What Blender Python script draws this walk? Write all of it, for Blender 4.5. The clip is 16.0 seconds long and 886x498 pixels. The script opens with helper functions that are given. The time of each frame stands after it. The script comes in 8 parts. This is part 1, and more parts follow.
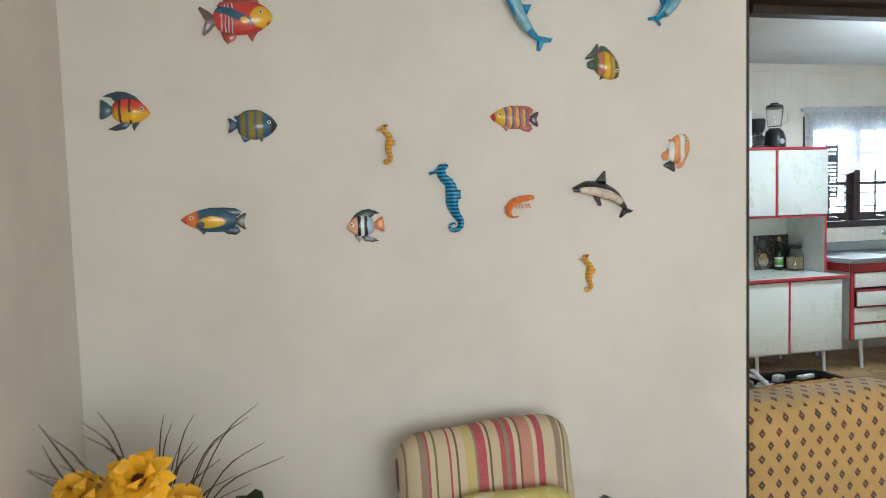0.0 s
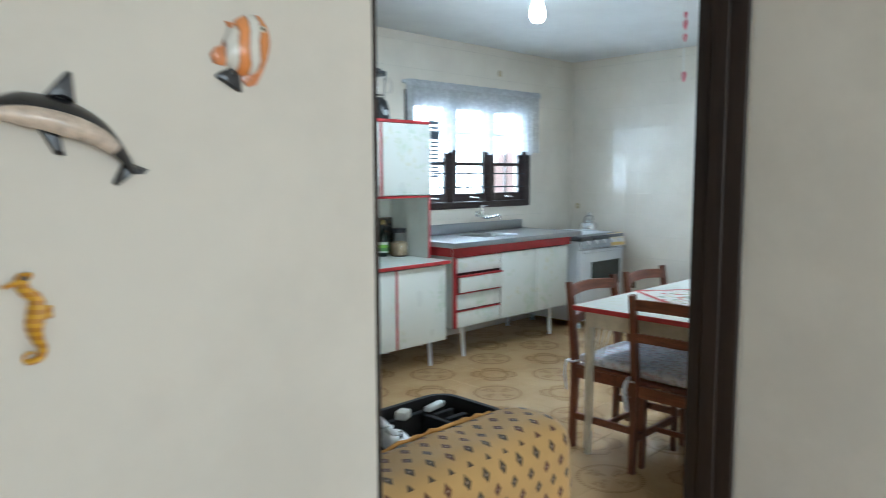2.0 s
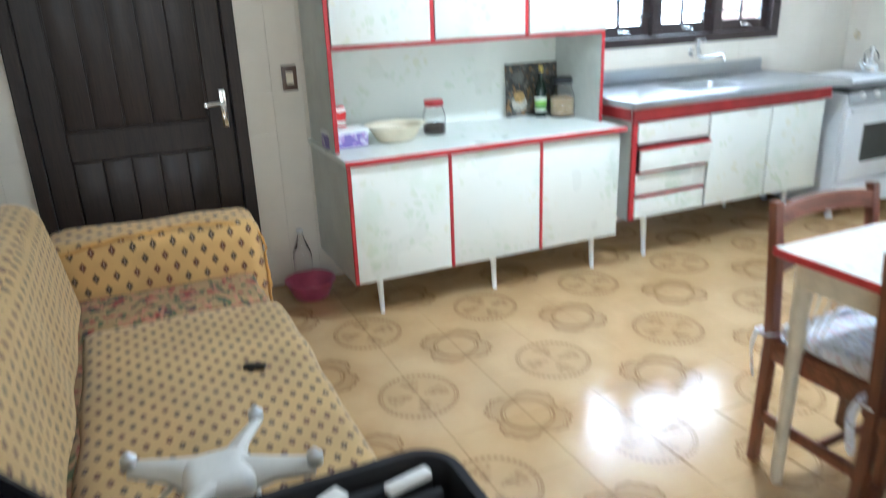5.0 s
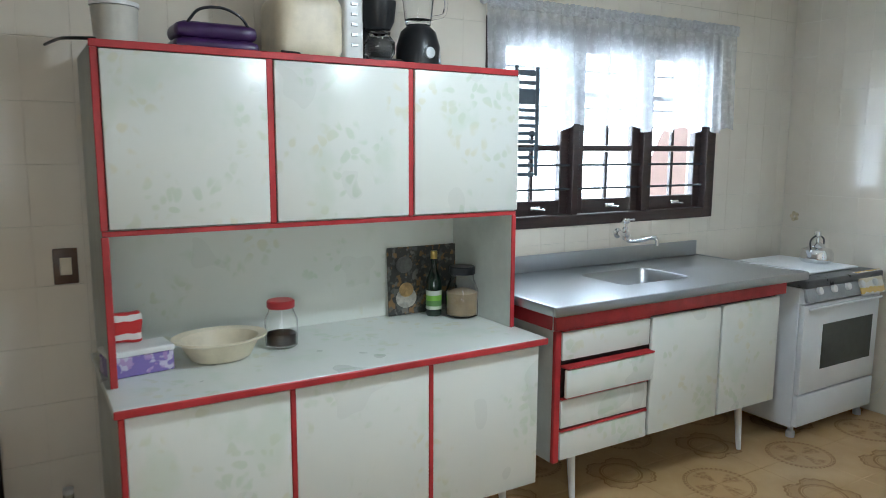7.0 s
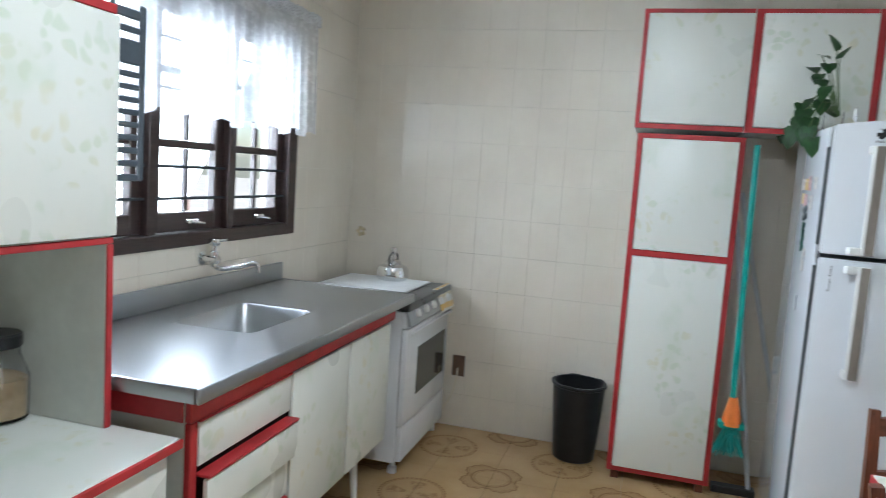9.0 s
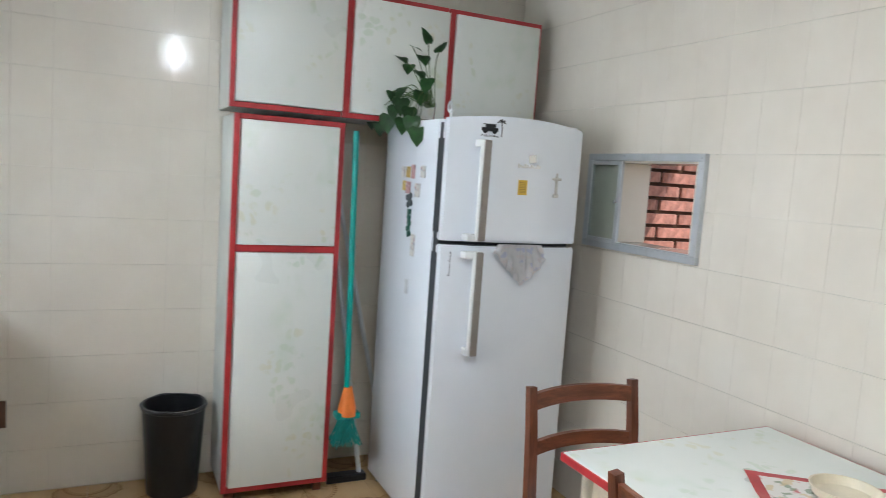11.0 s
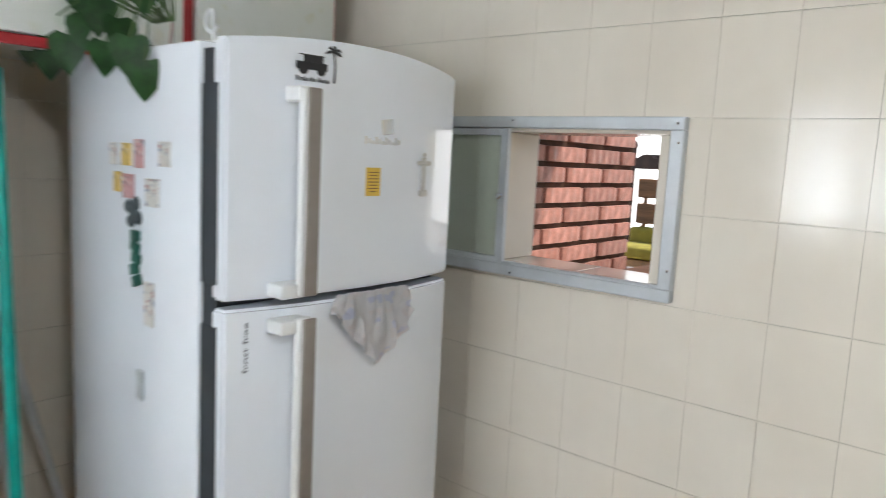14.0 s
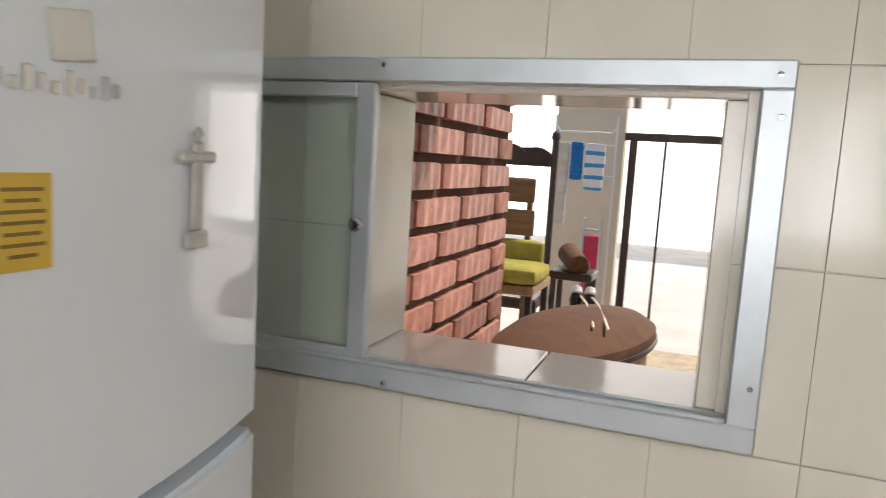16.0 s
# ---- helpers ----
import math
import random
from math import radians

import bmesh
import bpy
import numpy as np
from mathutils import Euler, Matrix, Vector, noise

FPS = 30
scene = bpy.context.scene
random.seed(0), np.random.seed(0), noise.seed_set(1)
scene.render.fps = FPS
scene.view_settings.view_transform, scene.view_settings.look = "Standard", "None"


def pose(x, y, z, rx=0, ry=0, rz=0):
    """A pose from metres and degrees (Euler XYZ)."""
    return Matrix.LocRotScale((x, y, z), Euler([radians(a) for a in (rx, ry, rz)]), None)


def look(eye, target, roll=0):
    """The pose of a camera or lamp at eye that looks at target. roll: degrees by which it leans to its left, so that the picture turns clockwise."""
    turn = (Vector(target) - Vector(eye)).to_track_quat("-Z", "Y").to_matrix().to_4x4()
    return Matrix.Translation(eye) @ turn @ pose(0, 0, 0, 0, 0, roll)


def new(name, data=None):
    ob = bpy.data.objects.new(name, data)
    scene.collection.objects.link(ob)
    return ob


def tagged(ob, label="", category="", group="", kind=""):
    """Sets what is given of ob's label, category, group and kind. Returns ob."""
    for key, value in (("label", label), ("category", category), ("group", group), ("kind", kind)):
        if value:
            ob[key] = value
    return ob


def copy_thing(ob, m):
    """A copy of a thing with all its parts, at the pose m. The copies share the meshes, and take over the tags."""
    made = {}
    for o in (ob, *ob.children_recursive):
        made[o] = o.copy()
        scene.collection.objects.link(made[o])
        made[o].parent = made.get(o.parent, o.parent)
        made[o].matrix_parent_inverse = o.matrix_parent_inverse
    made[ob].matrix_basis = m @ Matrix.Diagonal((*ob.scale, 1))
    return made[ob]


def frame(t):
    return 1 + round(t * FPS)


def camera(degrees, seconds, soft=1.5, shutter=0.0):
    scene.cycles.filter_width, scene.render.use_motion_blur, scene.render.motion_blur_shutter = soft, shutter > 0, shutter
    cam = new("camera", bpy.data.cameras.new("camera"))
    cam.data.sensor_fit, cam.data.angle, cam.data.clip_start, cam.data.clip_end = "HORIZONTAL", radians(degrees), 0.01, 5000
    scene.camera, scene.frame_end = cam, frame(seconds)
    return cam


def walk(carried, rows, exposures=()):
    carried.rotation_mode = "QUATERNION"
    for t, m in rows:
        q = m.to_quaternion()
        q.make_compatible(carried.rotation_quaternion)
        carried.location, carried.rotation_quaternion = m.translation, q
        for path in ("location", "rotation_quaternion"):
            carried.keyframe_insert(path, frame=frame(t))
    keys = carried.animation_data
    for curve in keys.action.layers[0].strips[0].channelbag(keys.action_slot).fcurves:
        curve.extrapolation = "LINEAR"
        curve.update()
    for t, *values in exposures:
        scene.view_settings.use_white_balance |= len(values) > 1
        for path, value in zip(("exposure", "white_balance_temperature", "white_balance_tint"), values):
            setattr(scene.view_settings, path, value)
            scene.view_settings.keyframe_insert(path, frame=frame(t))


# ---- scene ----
# ---------- camera ----------
cam = camera(64.2, 16.0, soft=0.8, shutter=0.4)
PATH = [
    (0, (0.414, 0.589, 1.454), (0.864, 2.533, 1.317), -1.7),
    (0.5, (0.46, 0.916, 1.454), (0.98, 2.842, 1.304), -1.4),
    (1, (0.608, 1.201, 1.462), (1.557, 2.953, 1.29), -0.9),
    (1.5, (0.875, 1.415, 1.425), (2.023, 3.041, 1.23), -1.0),
    (2, (1.086, 1.6, 1.396), (2.48, 3.02, 1.19), -0.2),
    (2.5, (1.302, 1.739, 1.329), (2.875, 2.959, 1.135), 0.6),
    (3, (1.568, 1.828, 1.384), (3.107, 3.086, 1.164), 0.1),
    (3.5, (1.754, 1.896, 1.377), (3.104, 3.31, 0.957), -0.7),
    (4, (1.903, 1.995, 1.375), (3.145, 3.348, 0.583), -1.6),
    (4.5, (2.155, 2.093, 1.417), (3.13, 3.604, 0.541), -2.4),
    (5, (2.379, 2.3, 1.442), (3.137, 4.025, 0.771), -2.2),
    (5.2, (2.443, 2.413, 1.445), (3.223, 4.187, 0.951), -1.6),
    (5.8, (2.73, 2.62, 1.465), (3.585, 4.375, 1.065), -1.0),
    (6.4, (2.945, 2.905, 1.485), (3.915, 4.615, 1.165), -0.1),
    (7.3, (3.081, 3.337, 1.499), (4.185, 4.985, 1.247), 1.2),
    (7.5, (3.12, 3.425, 1.493), (4.37, 4.965, 1.238), 1.8),
    (8, (3.245, 3.677, 1.463), (4.732, 4.992, 1.216), 2.3),
    (8.5, (3.308, 3.942, 1.447), (5.03, 4.933, 1.216), 2.8),
    (9, (3.325, 4.218, 1.458), (5.237, 4.766, 1.245), 3.9),
    (9.5, (3.404, 4.425, 1.447), (5.376, 4.679, 1.237), 3.9),
    (10, (3.469, 4.624, 1.469), (5.451, 4.436, 1.272), 4.2),
    (10.2, (3.493, 4.688, 1.471), (5.448, 4.309, 1.286), 4.2),
    (11.2, (3.835, 4.762, 1.515), (5.585, 3.815, 1.3), 3.9),
    (12.3, (4.216, 4.741, 1.552), (5.689, 3.411, 1.303), 3.5),
    (12.5, (4.332, 4.721, 1.557), (5.814, 3.401, 1.311), 3.3),
    (13, (4.611, 4.656, 1.558), (6.097, 3.341, 1.308), 3.0),
    (13.5, (4.863, 4.482, 1.556), (6.344, 3.164, 1.292), 2.5),
    (14, (5.134, 4.307, 1.541), (6.412, 2.789, 1.285), 2.9),
    (14.5, (5.398, 4.127, 1.57), (6.348, 2.386, 1.317), 3.2),
    (15, (5.604, 3.903, 1.566), (6.47, 2.117, 1.316), 2.9),
    (15.5, (5.767, 3.712, 1.548), (6.597, 1.911, 1.292), 2.7),
    (16, (5.836, 3.570, 1.535), (6.510, 1.703, 1.287), 3.4),
]
walk(cam, [(t, look(eye, target, roll)) for t, eye, target, roll in PATH],
     exposures=[(0.0, 0.42, 5550, 4), (0.6, 0.42, 5750, 5), (1.2, 0.28, 5250, 2), (2.0, 0.30, 5250, 0), (3.0, 0.56, 5380, 4), (3.6, 0.92, 5550, 5), (4.0, 1.40, 5600, 10), (4.6, 1.40, 5450, 7), (5.2, 1.18, 5250, 3), (7.3, 0.12, 5750, 4), (9.0, 0.20, 5850, 7), (10.0, 0.24, 6200, 10), (12.5, 0.08, 6050, 9), (14.0, 0.12, 6400, 10), (15.0, 0.02, 6580, 13), (15.5, 0.02, 6520, 11), (16.0, -0.14, 6880, 12)])

# ---------- world, sun, large lights ----------
world = bpy.data.worlds.new("sky")
scene.world = world
world.use_nodes = True
_nt = world.node_tree
_bg = _nt.nodes["Background"]
_sky = _nt.nodes.new("ShaderNodeTexSky")
_sky.sky_type, _sky.sun_disc = "NISHITA", False
_sky.sun_elevation, _sky.sun_rotation = radians(56), radians(228)
_nt.links.new(_sky.outputs["Color"], _bg.inputs["Color"])
_bg.inputs["Strength"].default_value = 0.15


def lamp(name, kind, energy, color, m, size=(1, 1), radius=0.05):
    data = bpy.data.lights.new(name, kind)
    data.energy, data.color = energy, color
    if kind == "AREA":
        data.shape, data.size, data.size_y = "RECTANGLE", size[0], size[1]
    elif kind == "POINT":
        data.shadow_soft_size = radius
    else:
        data.angle = radians(0.6)
    ob = new(name, data)
    ob.matrix_world = m
    return ob


lamp("sun", "SUN", 5.0, (1.0, 0.95, 0.86), look((0, 0, 0), (0.50, 0.45, -1.0)))
lamp("kitchen_window_daylight", "AREA", 175, (0.86, 0.93, 1.0), look((5.7, 6.45, 1.56), (5.75, 4.0, 0.30)), (1.9, 1.75))
lamp("living_west_window_daylight", "AREA", 69, (1.0, 0.97, 0.92), look((-0.36, -1.4, 1.5), (2.0, -1.1, 1.35)), (1.4, 1.2))
# fill lamp added at an unseen south opening to balance the living room
lamp("living_window_daylight", "AREA", 40, (1.0, 0.97, 0.92), look((1.6, -2.9, 1.5), (1.7, 2.0, 1.2)), (2.4, 1.4))
lamp("ceiling_bulb_light", "POINT", 3.5, (0.93, 0.97, 1.0), pose(4.56, 4.32, 2.36), radius=0.045)
lamp("ceiling_bulb_beam", "AREA", 15.0, (0.93, 0.97, 1.0), pose(4.56, 4.32, 2.30), (0.08, 0.08))

# ---------- small helpers ----------
BASE = {}


def thing(name, at, label, category, group="", kind="", rz=0.0):
    """An Empty at the base of a thing; its parts are given in world metres, or local ones where at is the origin."""
    ob = new(name)
    ob.empty_display_size = 0.1
    ob.matrix_world = pose(*at, 0, 0, rz)
    BASE[ob.name] = Vector(at)
    return tagged(ob, label, category, group, kind)


def mesh_of(name, bm, material, smooth=35):
    me = bpy.data.meshes.new(name)
    bmesh.ops.recalc_face_normals(bm, faces=bm.faces)
    bm.to_mesh(me)
    bm.free()
    for m in material if isinstance(material, (list, tuple)) else [material]:
        me.materials.append(m)
    if smooth:
        me.polygons.foreach_set("use_smooth", [True] * len(me.polygons))
        me.set_sharp_from_angle(angle=radians(smooth))
    return me


def part(name, bm, material, parent=None, label="", smooth=35):
    if parent is not None:
        bmesh.ops.translate(bm, verts=bm.verts, vec=-BASE[parent.name])
    ob = new(name, mesh_of(name, bm, material, smooth))
    if parent is not None:
        ob.parent = parent
        BASE[ob.name] = BASE[parent.name]
    else:
        BASE[ob.name] = Vector((0, 0, 0))
    return tagged(ob, label)


def single(name, bm, material, label, category, group="", kind="", smooth=35):
    """A thing that is one mesh, with its origin at its base."""
    lo = Vector([min(v.co[i] for v in bm.verts) for i in range(3)])
    hi = Vector([max(v.co[i] for v in bm.verts) for i in range(3)])
    at = Vector(((lo.x + hi.x) / 2, (lo.y + hi.y) / 2, lo.z))
    bmesh.ops.translate(bm, verts=bm.verts, vec=-at)
    ob = new(name, mesh_of(name, bm, material, smooth))
    ob.location = at
    BASE[ob.name] = at
    return tagged(ob, label, category, group, kind)


def setting(name, bm, material, label, category, smooth=0):
    ob = new(name, mesh_of(name, bm, material, smooth))
    BASE[ob.name] = Vector((0, 0, 0))
    return tagged(ob, label, category, kind="structure")


def box(x0, x1, y0, y1, z0, z1, bev=0.002, seg=1):
    bm = bmesh.new()
    bmesh.ops.create_cube(bm, size=1)
    for v in bm.verts:
        v.co = Vector(((x0 + x1) / 2 + v.co.x * (x1 - x0), (y0 + y1) / 2 + v.co.y * (y1 - y0), (z0 + z1) / 2 + v.co.z * (z1 - z0)))
    if bev:
        b = min(bev, 0.45 * min(abs(x1 - x0), abs(y1 - y0), abs(z1 - z0)))
        bmesh.ops.bevel(bm, geom=bm.edges[:], offset=b, segments=seg, affect="EDGES", profile=0.5)
    return bm


def join(*bms):
    out = bms[0]
    for b in bms[1:]:
        me = bpy.data.meshes.new("tmp")
        b.to_mesh(me)
        b.free()
        out.from_mesh(me)
        bpy.data.meshes.remove(me)
    return out


def moved(bm, m):
    bmesh.ops.transform(bm, matrix=m, verts=bm.verts)
    return bm


def lathe(profile, n=24, at=(0, 0, 0)):
    """A turned shape from (radius, height) pairs."""
    bm = bmesh.new()
    rings = []
    for r, z in profile:
        if r < 1e-5:
            rings.append([bm.verts.new((at[0], at[1], at[2] + z))])
        else:
            rings.append([bm.verts.new((at[0] + r * math.cos(2 * math.pi * k / n), at[1] + r * math.sin(2 * math.pi * k / n), at[2] + z)) for k in range(n)])
    for a, b in zip(rings, rings[1:]):
        for k in range(n):
            q = [a[k % len(a)], a[(k + 1) % len(a)], b[(k + 1) % len(b)], b[k % len(b)]]
            q = [v for i, v in enumerate(q) if v not in q[:i]]
            if len(q) > 2:
                bm.faces.new(q)
    for ring in (rings[0], rings[-1]):
        if len(ring) > 2:
            bm.faces.new(ring)
    return bm


def tube(points, radius, n=8, caps=True, flat=1.0):
    """A round bar along points; radius may be one number or one per point; flat squashes it."""
    pts = [Vector(p) for p in points]
    rad = radius if isinstance(radius, (list, tuple)) else [radius] * len(pts)
    bm, rings, side = bmesh.new(), [], None
    for i, p in enumerate(pts):
        ahead = (pts[min(i + 1, len(pts) - 1)] - pts[max(i - 1, 0)]).normalized()
        if side is None:
            side = ahead.orthogonal().normalized()
        side = (side - ahead * side.dot(ahead)).normalized()
        other = ahead.cross(side)
        rings.append([bm.verts.new(p + rad[i] * (math.cos(2 * math.pi * k / n) * side + flat * math.sin(2 * math.pi * k / n) * other)) for k in range(n)])
    for a, b in zip(rings, rings[1:]):
        for k in range(n):
            bm.faces.new((a[k], a[(k + 1) % n], b[(k + 1) % n], b[k]))
    if caps:
        bm.faces.new(rings[0][::-1])
        bm.faces.new(rings[-1])
    return bm


def bend(points, steps=6):
    """A smooth line through points."""
    p = [Vector(q) for q in points]
    p = [2 * p[0] - p[1]] + p + [2 * p[-1] - p[-2]]
    out = []
    for i in range(1, len(p) - 2):
        for k in range(steps):
            t = k / steps
            a, b, c, d = p[i - 1], p[i], p[i + 1], p[i + 2]
            out.append(0.5 * (2 * b + (c - a) * t + (2 * a - 5 * b + 4 * c - d) * t * t + (3 * b - a - 3 * c + d) * t ** 3))
    return out + [p[-2]]


def soft_box(x0, x1, y0, y1, z0, z1, r, cuts=10, wob=0.008, freq=6.0, seed=0):
    """A cushion-like rounded block with slight unevenness."""
    bm = bmesh.new()
    bmesh.ops.create_cube(bm, size=2)
    bmesh.ops.subdivide_edges(bm, edges=bm.edges[:], cuts=cuts, use_grid_fill=True)
    half = Vector(((x1 - x0) / 2, (y1 - y0) / 2, (z1 - z0) / 2))
    mid = Vector(((x0 + x1) / 2, (y0 + y1) / 2, (z0 + z1) / 2))
    for v in bm.verts:
        p = Vector([v.co[i] * half[i] for i in range(3)])
        core = Vector([max(-half[i] + r, min(half[i] - r, p[i])) for i in range(3)])
        d = p - core
        if d.length > 1e-6:
            p = core + d.normalized() * min(r, d.length)
        n = noise.noise((p + mid) * freq + Vector((seed, 0, 0)))
        v.co = mid + p * (1 + 0.0) + (p.normalized() * n * wob)
    return bm


def flat_shape(outline, thick, bulge=0.0):
    """A thin slab in the xz plane from an outline, facing -y, its middle raised by bulge."""
    bm = bmesh.new()
    n = len(outline)
    cx, cz = sum(p[0] for p in outline) / n, sum(p[1] for p in outline) / n
    back = [bm.verts.new((x, 0, z)) for x, z in outline]
    front = [bm.verts.new((x, -thick * 0.6, z)) for x, z in outline]
    mid = [bm.verts.new((cx + (x - cx) * 0.72, -thick - bulge * 0.7, cz + (z - cz) * 0.72)) for x, z in outline]
    peak = bm.verts.new((cx, -thick - bulge, cz))
    bm.faces.new(back)
    for i in range(n):
        j = (i + 1) % n
        bm.faces.new((back[i], back[j], front[j], front[i]))
        bm.faces.new((front[i], front[j], mid[j], mid[i]))
        bm.faces.new((mid[i], mid[j], peak))
    return bm


def box_uv(ob, scale=1.0):
    """UVs in metres by each face's main direction."""
    me = ob.data
    uv = me.uv_layers.new(name="uv")
    off = BASE.get(ob.name, Vector((0, 0, 0)))
    for poly in me.polygons:
        n = poly.normal
        ax = max(range(3), key=lambda i: abs(n[i]))
        for li in poly.loop_indices:
            c = me.vertices[me.loops[li].vertex_index].co + off
            uv.data[li].uv = [(c.y, c.z), (c.x, c.z), (c.x, c.y)][ax]
    return ob


def lettering(name, words, size, m, material, parent, depth=0.0006):
    """Raised letters in Blender's own font, as a mesh."""
    cu = bpy.data.curves.new(name, "FONT")
    cu.body, cu.size, cu.extrude, cu.align_x, cu.align_y = words, size, depth, "CENTER", "CENTER"
    tmp = bpy.data.objects.new(name, cu)
    me = bpy.data.meshes.new_from_object(tmp)
    bpy.data.objects.remove(tmp)
    me.transform(Matrix.Translation(-BASE[parent.name]) @ m)
    me.materials.clear()
    me.materials.append(material)
    ob = new(name, me)
    ob.parent = parent
    BASE[ob.name] = BASE[parent.name]
    return ob


# ---------- materials ----------
def material(name):
    m = bpy.data.materials.new(name)
    m.use_nodes = True
    return m, m.node_tree.nodes, m.node_tree.links, m.node_tree.nodes["Principled BSDF"]


def mix(nodes, links, fac, a, b, blend="MIX"):
    n = nodes.new("ShaderNodeMix")
    n.data_type, n.blend_type = "RGBA", blend
    for sock, v in ((n.inputs[0], fac), (n.inputs[6], a), (n.inputs[7], b)):
        if isinstance(v, (int, float)):
            sock.default_value = v
        elif isinstance(v, (tuple, list)):
            sock.default_value = (*v[:3], 1)
        else:
            links.new(v, sock)
    return n.outputs[2]


def calc(nodes, links, op, *vals):
    n = nodes.new("ShaderNodeMath")
    n.operation = op
    for sock, v in zip(n.inputs, vals):
        if isinstance(v, (int, float)):
            sock.default_value = v
        else:
            links.new(v, sock)
    return n.outputs[0]


def step(nodes, links, v, lo, hi):
    n = nodes.new("ShaderNodeMapRange")
    n.interpolation_type = "SMOOTHSTEP"
    links.new(v, n.inputs[0])
    n.inputs[1].default_value, n.inputs[2].default_value = lo, hi
    return n.outputs[0]


def noise_of(nodes, links, vec, scale, detail=4, rough=0.6, stretch=None):
    if stretch:
        mp = nodes.new("ShaderNodeMapping")
        mp.inputs["Scale"].default_value = stretch
        links.new(vec, mp.inputs[0])
        vec = mp.outputs[0]
    n = nodes.new("ShaderNodeTexNoise")
    n.inputs["Scale"].default_value, n.inputs["Detail"].default_value, n.inputs["Roughness"].default_value = scale, detail, rough
    links.new(vec, n.inputs["Vector"])
    return n.outputs["Fac"]


def place(nodes):
    return nodes.new("ShaderNodeNewGeometry").outputs["Position"]


def bump(nodes, links, bsdf, height, strength, distance=0.002):
    n = nodes.new("ShaderNodeBump")
    n.inputs["Strength"].default_value, n.inputs["Distance"].default_value = strength, distance
    links.new(height, n.inputs["Height"])
    links.new(n.outputs[0], bsdf.inputs["Normal"])


def plain(name, c, rough=0.5, metal=0.0, vary=0.12, scale=14, grain=180, relief=0.1, coat=0.0, stretch=None, rand=0.0, local=True):
    """A surface of one colour with soft stains, fine grain, uneven gloss and slight relief."""
    m, N, L, b = material(name)
    vec = N.new("ShaderNodeTexCoord").outputs["Object"] if local else place(N)
    big = noise_of(N, L, vec, scale, 5, 0.65, stretch)
    fine = noise_of(N, L, vec, grain, 3, 0.6, stretch)
    dark = tuple(v * (1 - 2.2 * vary) for v in c)
    light = tuple(min(1, v * (1 + 0.8 * vary)) for v in c)
    col = mix(N, L, step(N, L, big, 0.3, 0.7), dark, light)
    col = mix(N, L, 0.25 * min(1, 4 * vary), col, mix(N, L, fine, dark, light))
    if rand:
        info = N.new("ShaderNodeObjectInfo").outputs["Random"]
        amt = calc(N, L, "MULTIPLY_ADD", info, 2 * rand, 1 - rand)
        hsv = N.new("ShaderNodeHueSaturation")
        L.new(col, hsv.inputs["Color"])
        L.new(amt, hsv.inputs["Value"])
        col = hsv.outputs[0]
    L.new(col, b.inputs["Base Color"])
    b.inputs["Metallic"].default_value = metal
    L.new(calc(N, L, "MULTIPLY_ADD", big, 0.22 * min(1, rough * 2), rough - 0.09 * min(1, rough * 2)), b.inputs["Roughness"])
    b.inputs["Coat Weight"].default_value = coat
    if relief:
        bump(N, L, b, fine, relief)
    return m


def wood(name, c, rough=0.35, along="x", coat=0.2, k=1.0):
    m, N, L, b = material(name)
    vec = N.new("ShaderNodeTexCoord").outputs["Object"]
    st = {"x": (2, 26, 26), "y": (26, 2, 26), "z": (26, 26, 2)}[along]
    a = noise_of(N, L, vec, 1.6 * k, 6, 0.65, st)
    f = noise_of(N, L, vec, 7 * k, 4, 0.7, st)
    col = mix(N, L, step(N, L, a, 0.3, 0.75), tuple(v * 0.55 for v in c), tuple(min(1, v * 1.25) for v in c))
    col = mix(N, L, step(N, L, f, 0.52, 0.75), col, tuple(v * 0.45 for v in c))
    L.new(col, b.inputs["Base Color"])
    L.new(calc(N, L, "MULTIPLY_ADD", f, 0.25, rough - 0.1), b.inputs["Roughness"])
    b.inputs["Coat Weight"].default_value = coat
    b.inputs["Coat Roughness"].default_value = 0.25
    bump(N, L, b, f, 0.25, 0.0012)
    return m


def glazed_tile():
    """Cream wall tile with faint wavy vertical ribs under a clear glaze."""
    m, N, L, b = material("cream_wall_tile")
    pos = place(N)
    sep = N.new("ShaderNodeSeparateXYZ")
    L.new(pos, sep.inputs[0])
    along = calc(N, L, "ADD", sep.outputs[0], sep.outputs[1])
    ribs = calc(N, L, "SINE", calc(N, L, "MULTIPLY", calc(N, L, "ADD", along, calc(N, L, "MULTIPLY", noise_of(N, L, pos, 9, 2), 0.03)), 2 * math.pi / 0.0515))
    soft = noise_of(N, L, pos, 2.2, 4)
    streak = noise_of(N, L, pos, 3.0, 4, 0.6, (9, 9, 0.8))
    info = N.new("ShaderNodeObjectInfo").outputs["Random"]
    col = mix(N, L, step(N, L, soft, 0.3, 0.7), (0.71, 0.65, 0.555), (0.77, 0.715, 0.62))
    col = mix(N, L, calc(N, L, "MULTIPLY", step(N, L, streak, 0.4, 0.8), 0.12), col, (0.66, 0.62, 0.55))
    col = mix(N, L, calc(N, L, "MULTIPLY", info, 0.10), col, (0.68, 0.63, 0.54))
    L.new(col, b.inputs["Base Color"])
    L.new(calc(N, L, "MULTIPLY_ADD", streak, 0.10, 0.06), b.inputs["Roughness"])
    b.inputs["IOR"].default_value = 1.52
    h = calc(N, L, "MULTIPLY_ADD", soft, 1.2, calc(N, L, "MULTIPLY", ribs, 0.10))
    bump(N, L, b, h, 0.30, 0.0010)
    return m


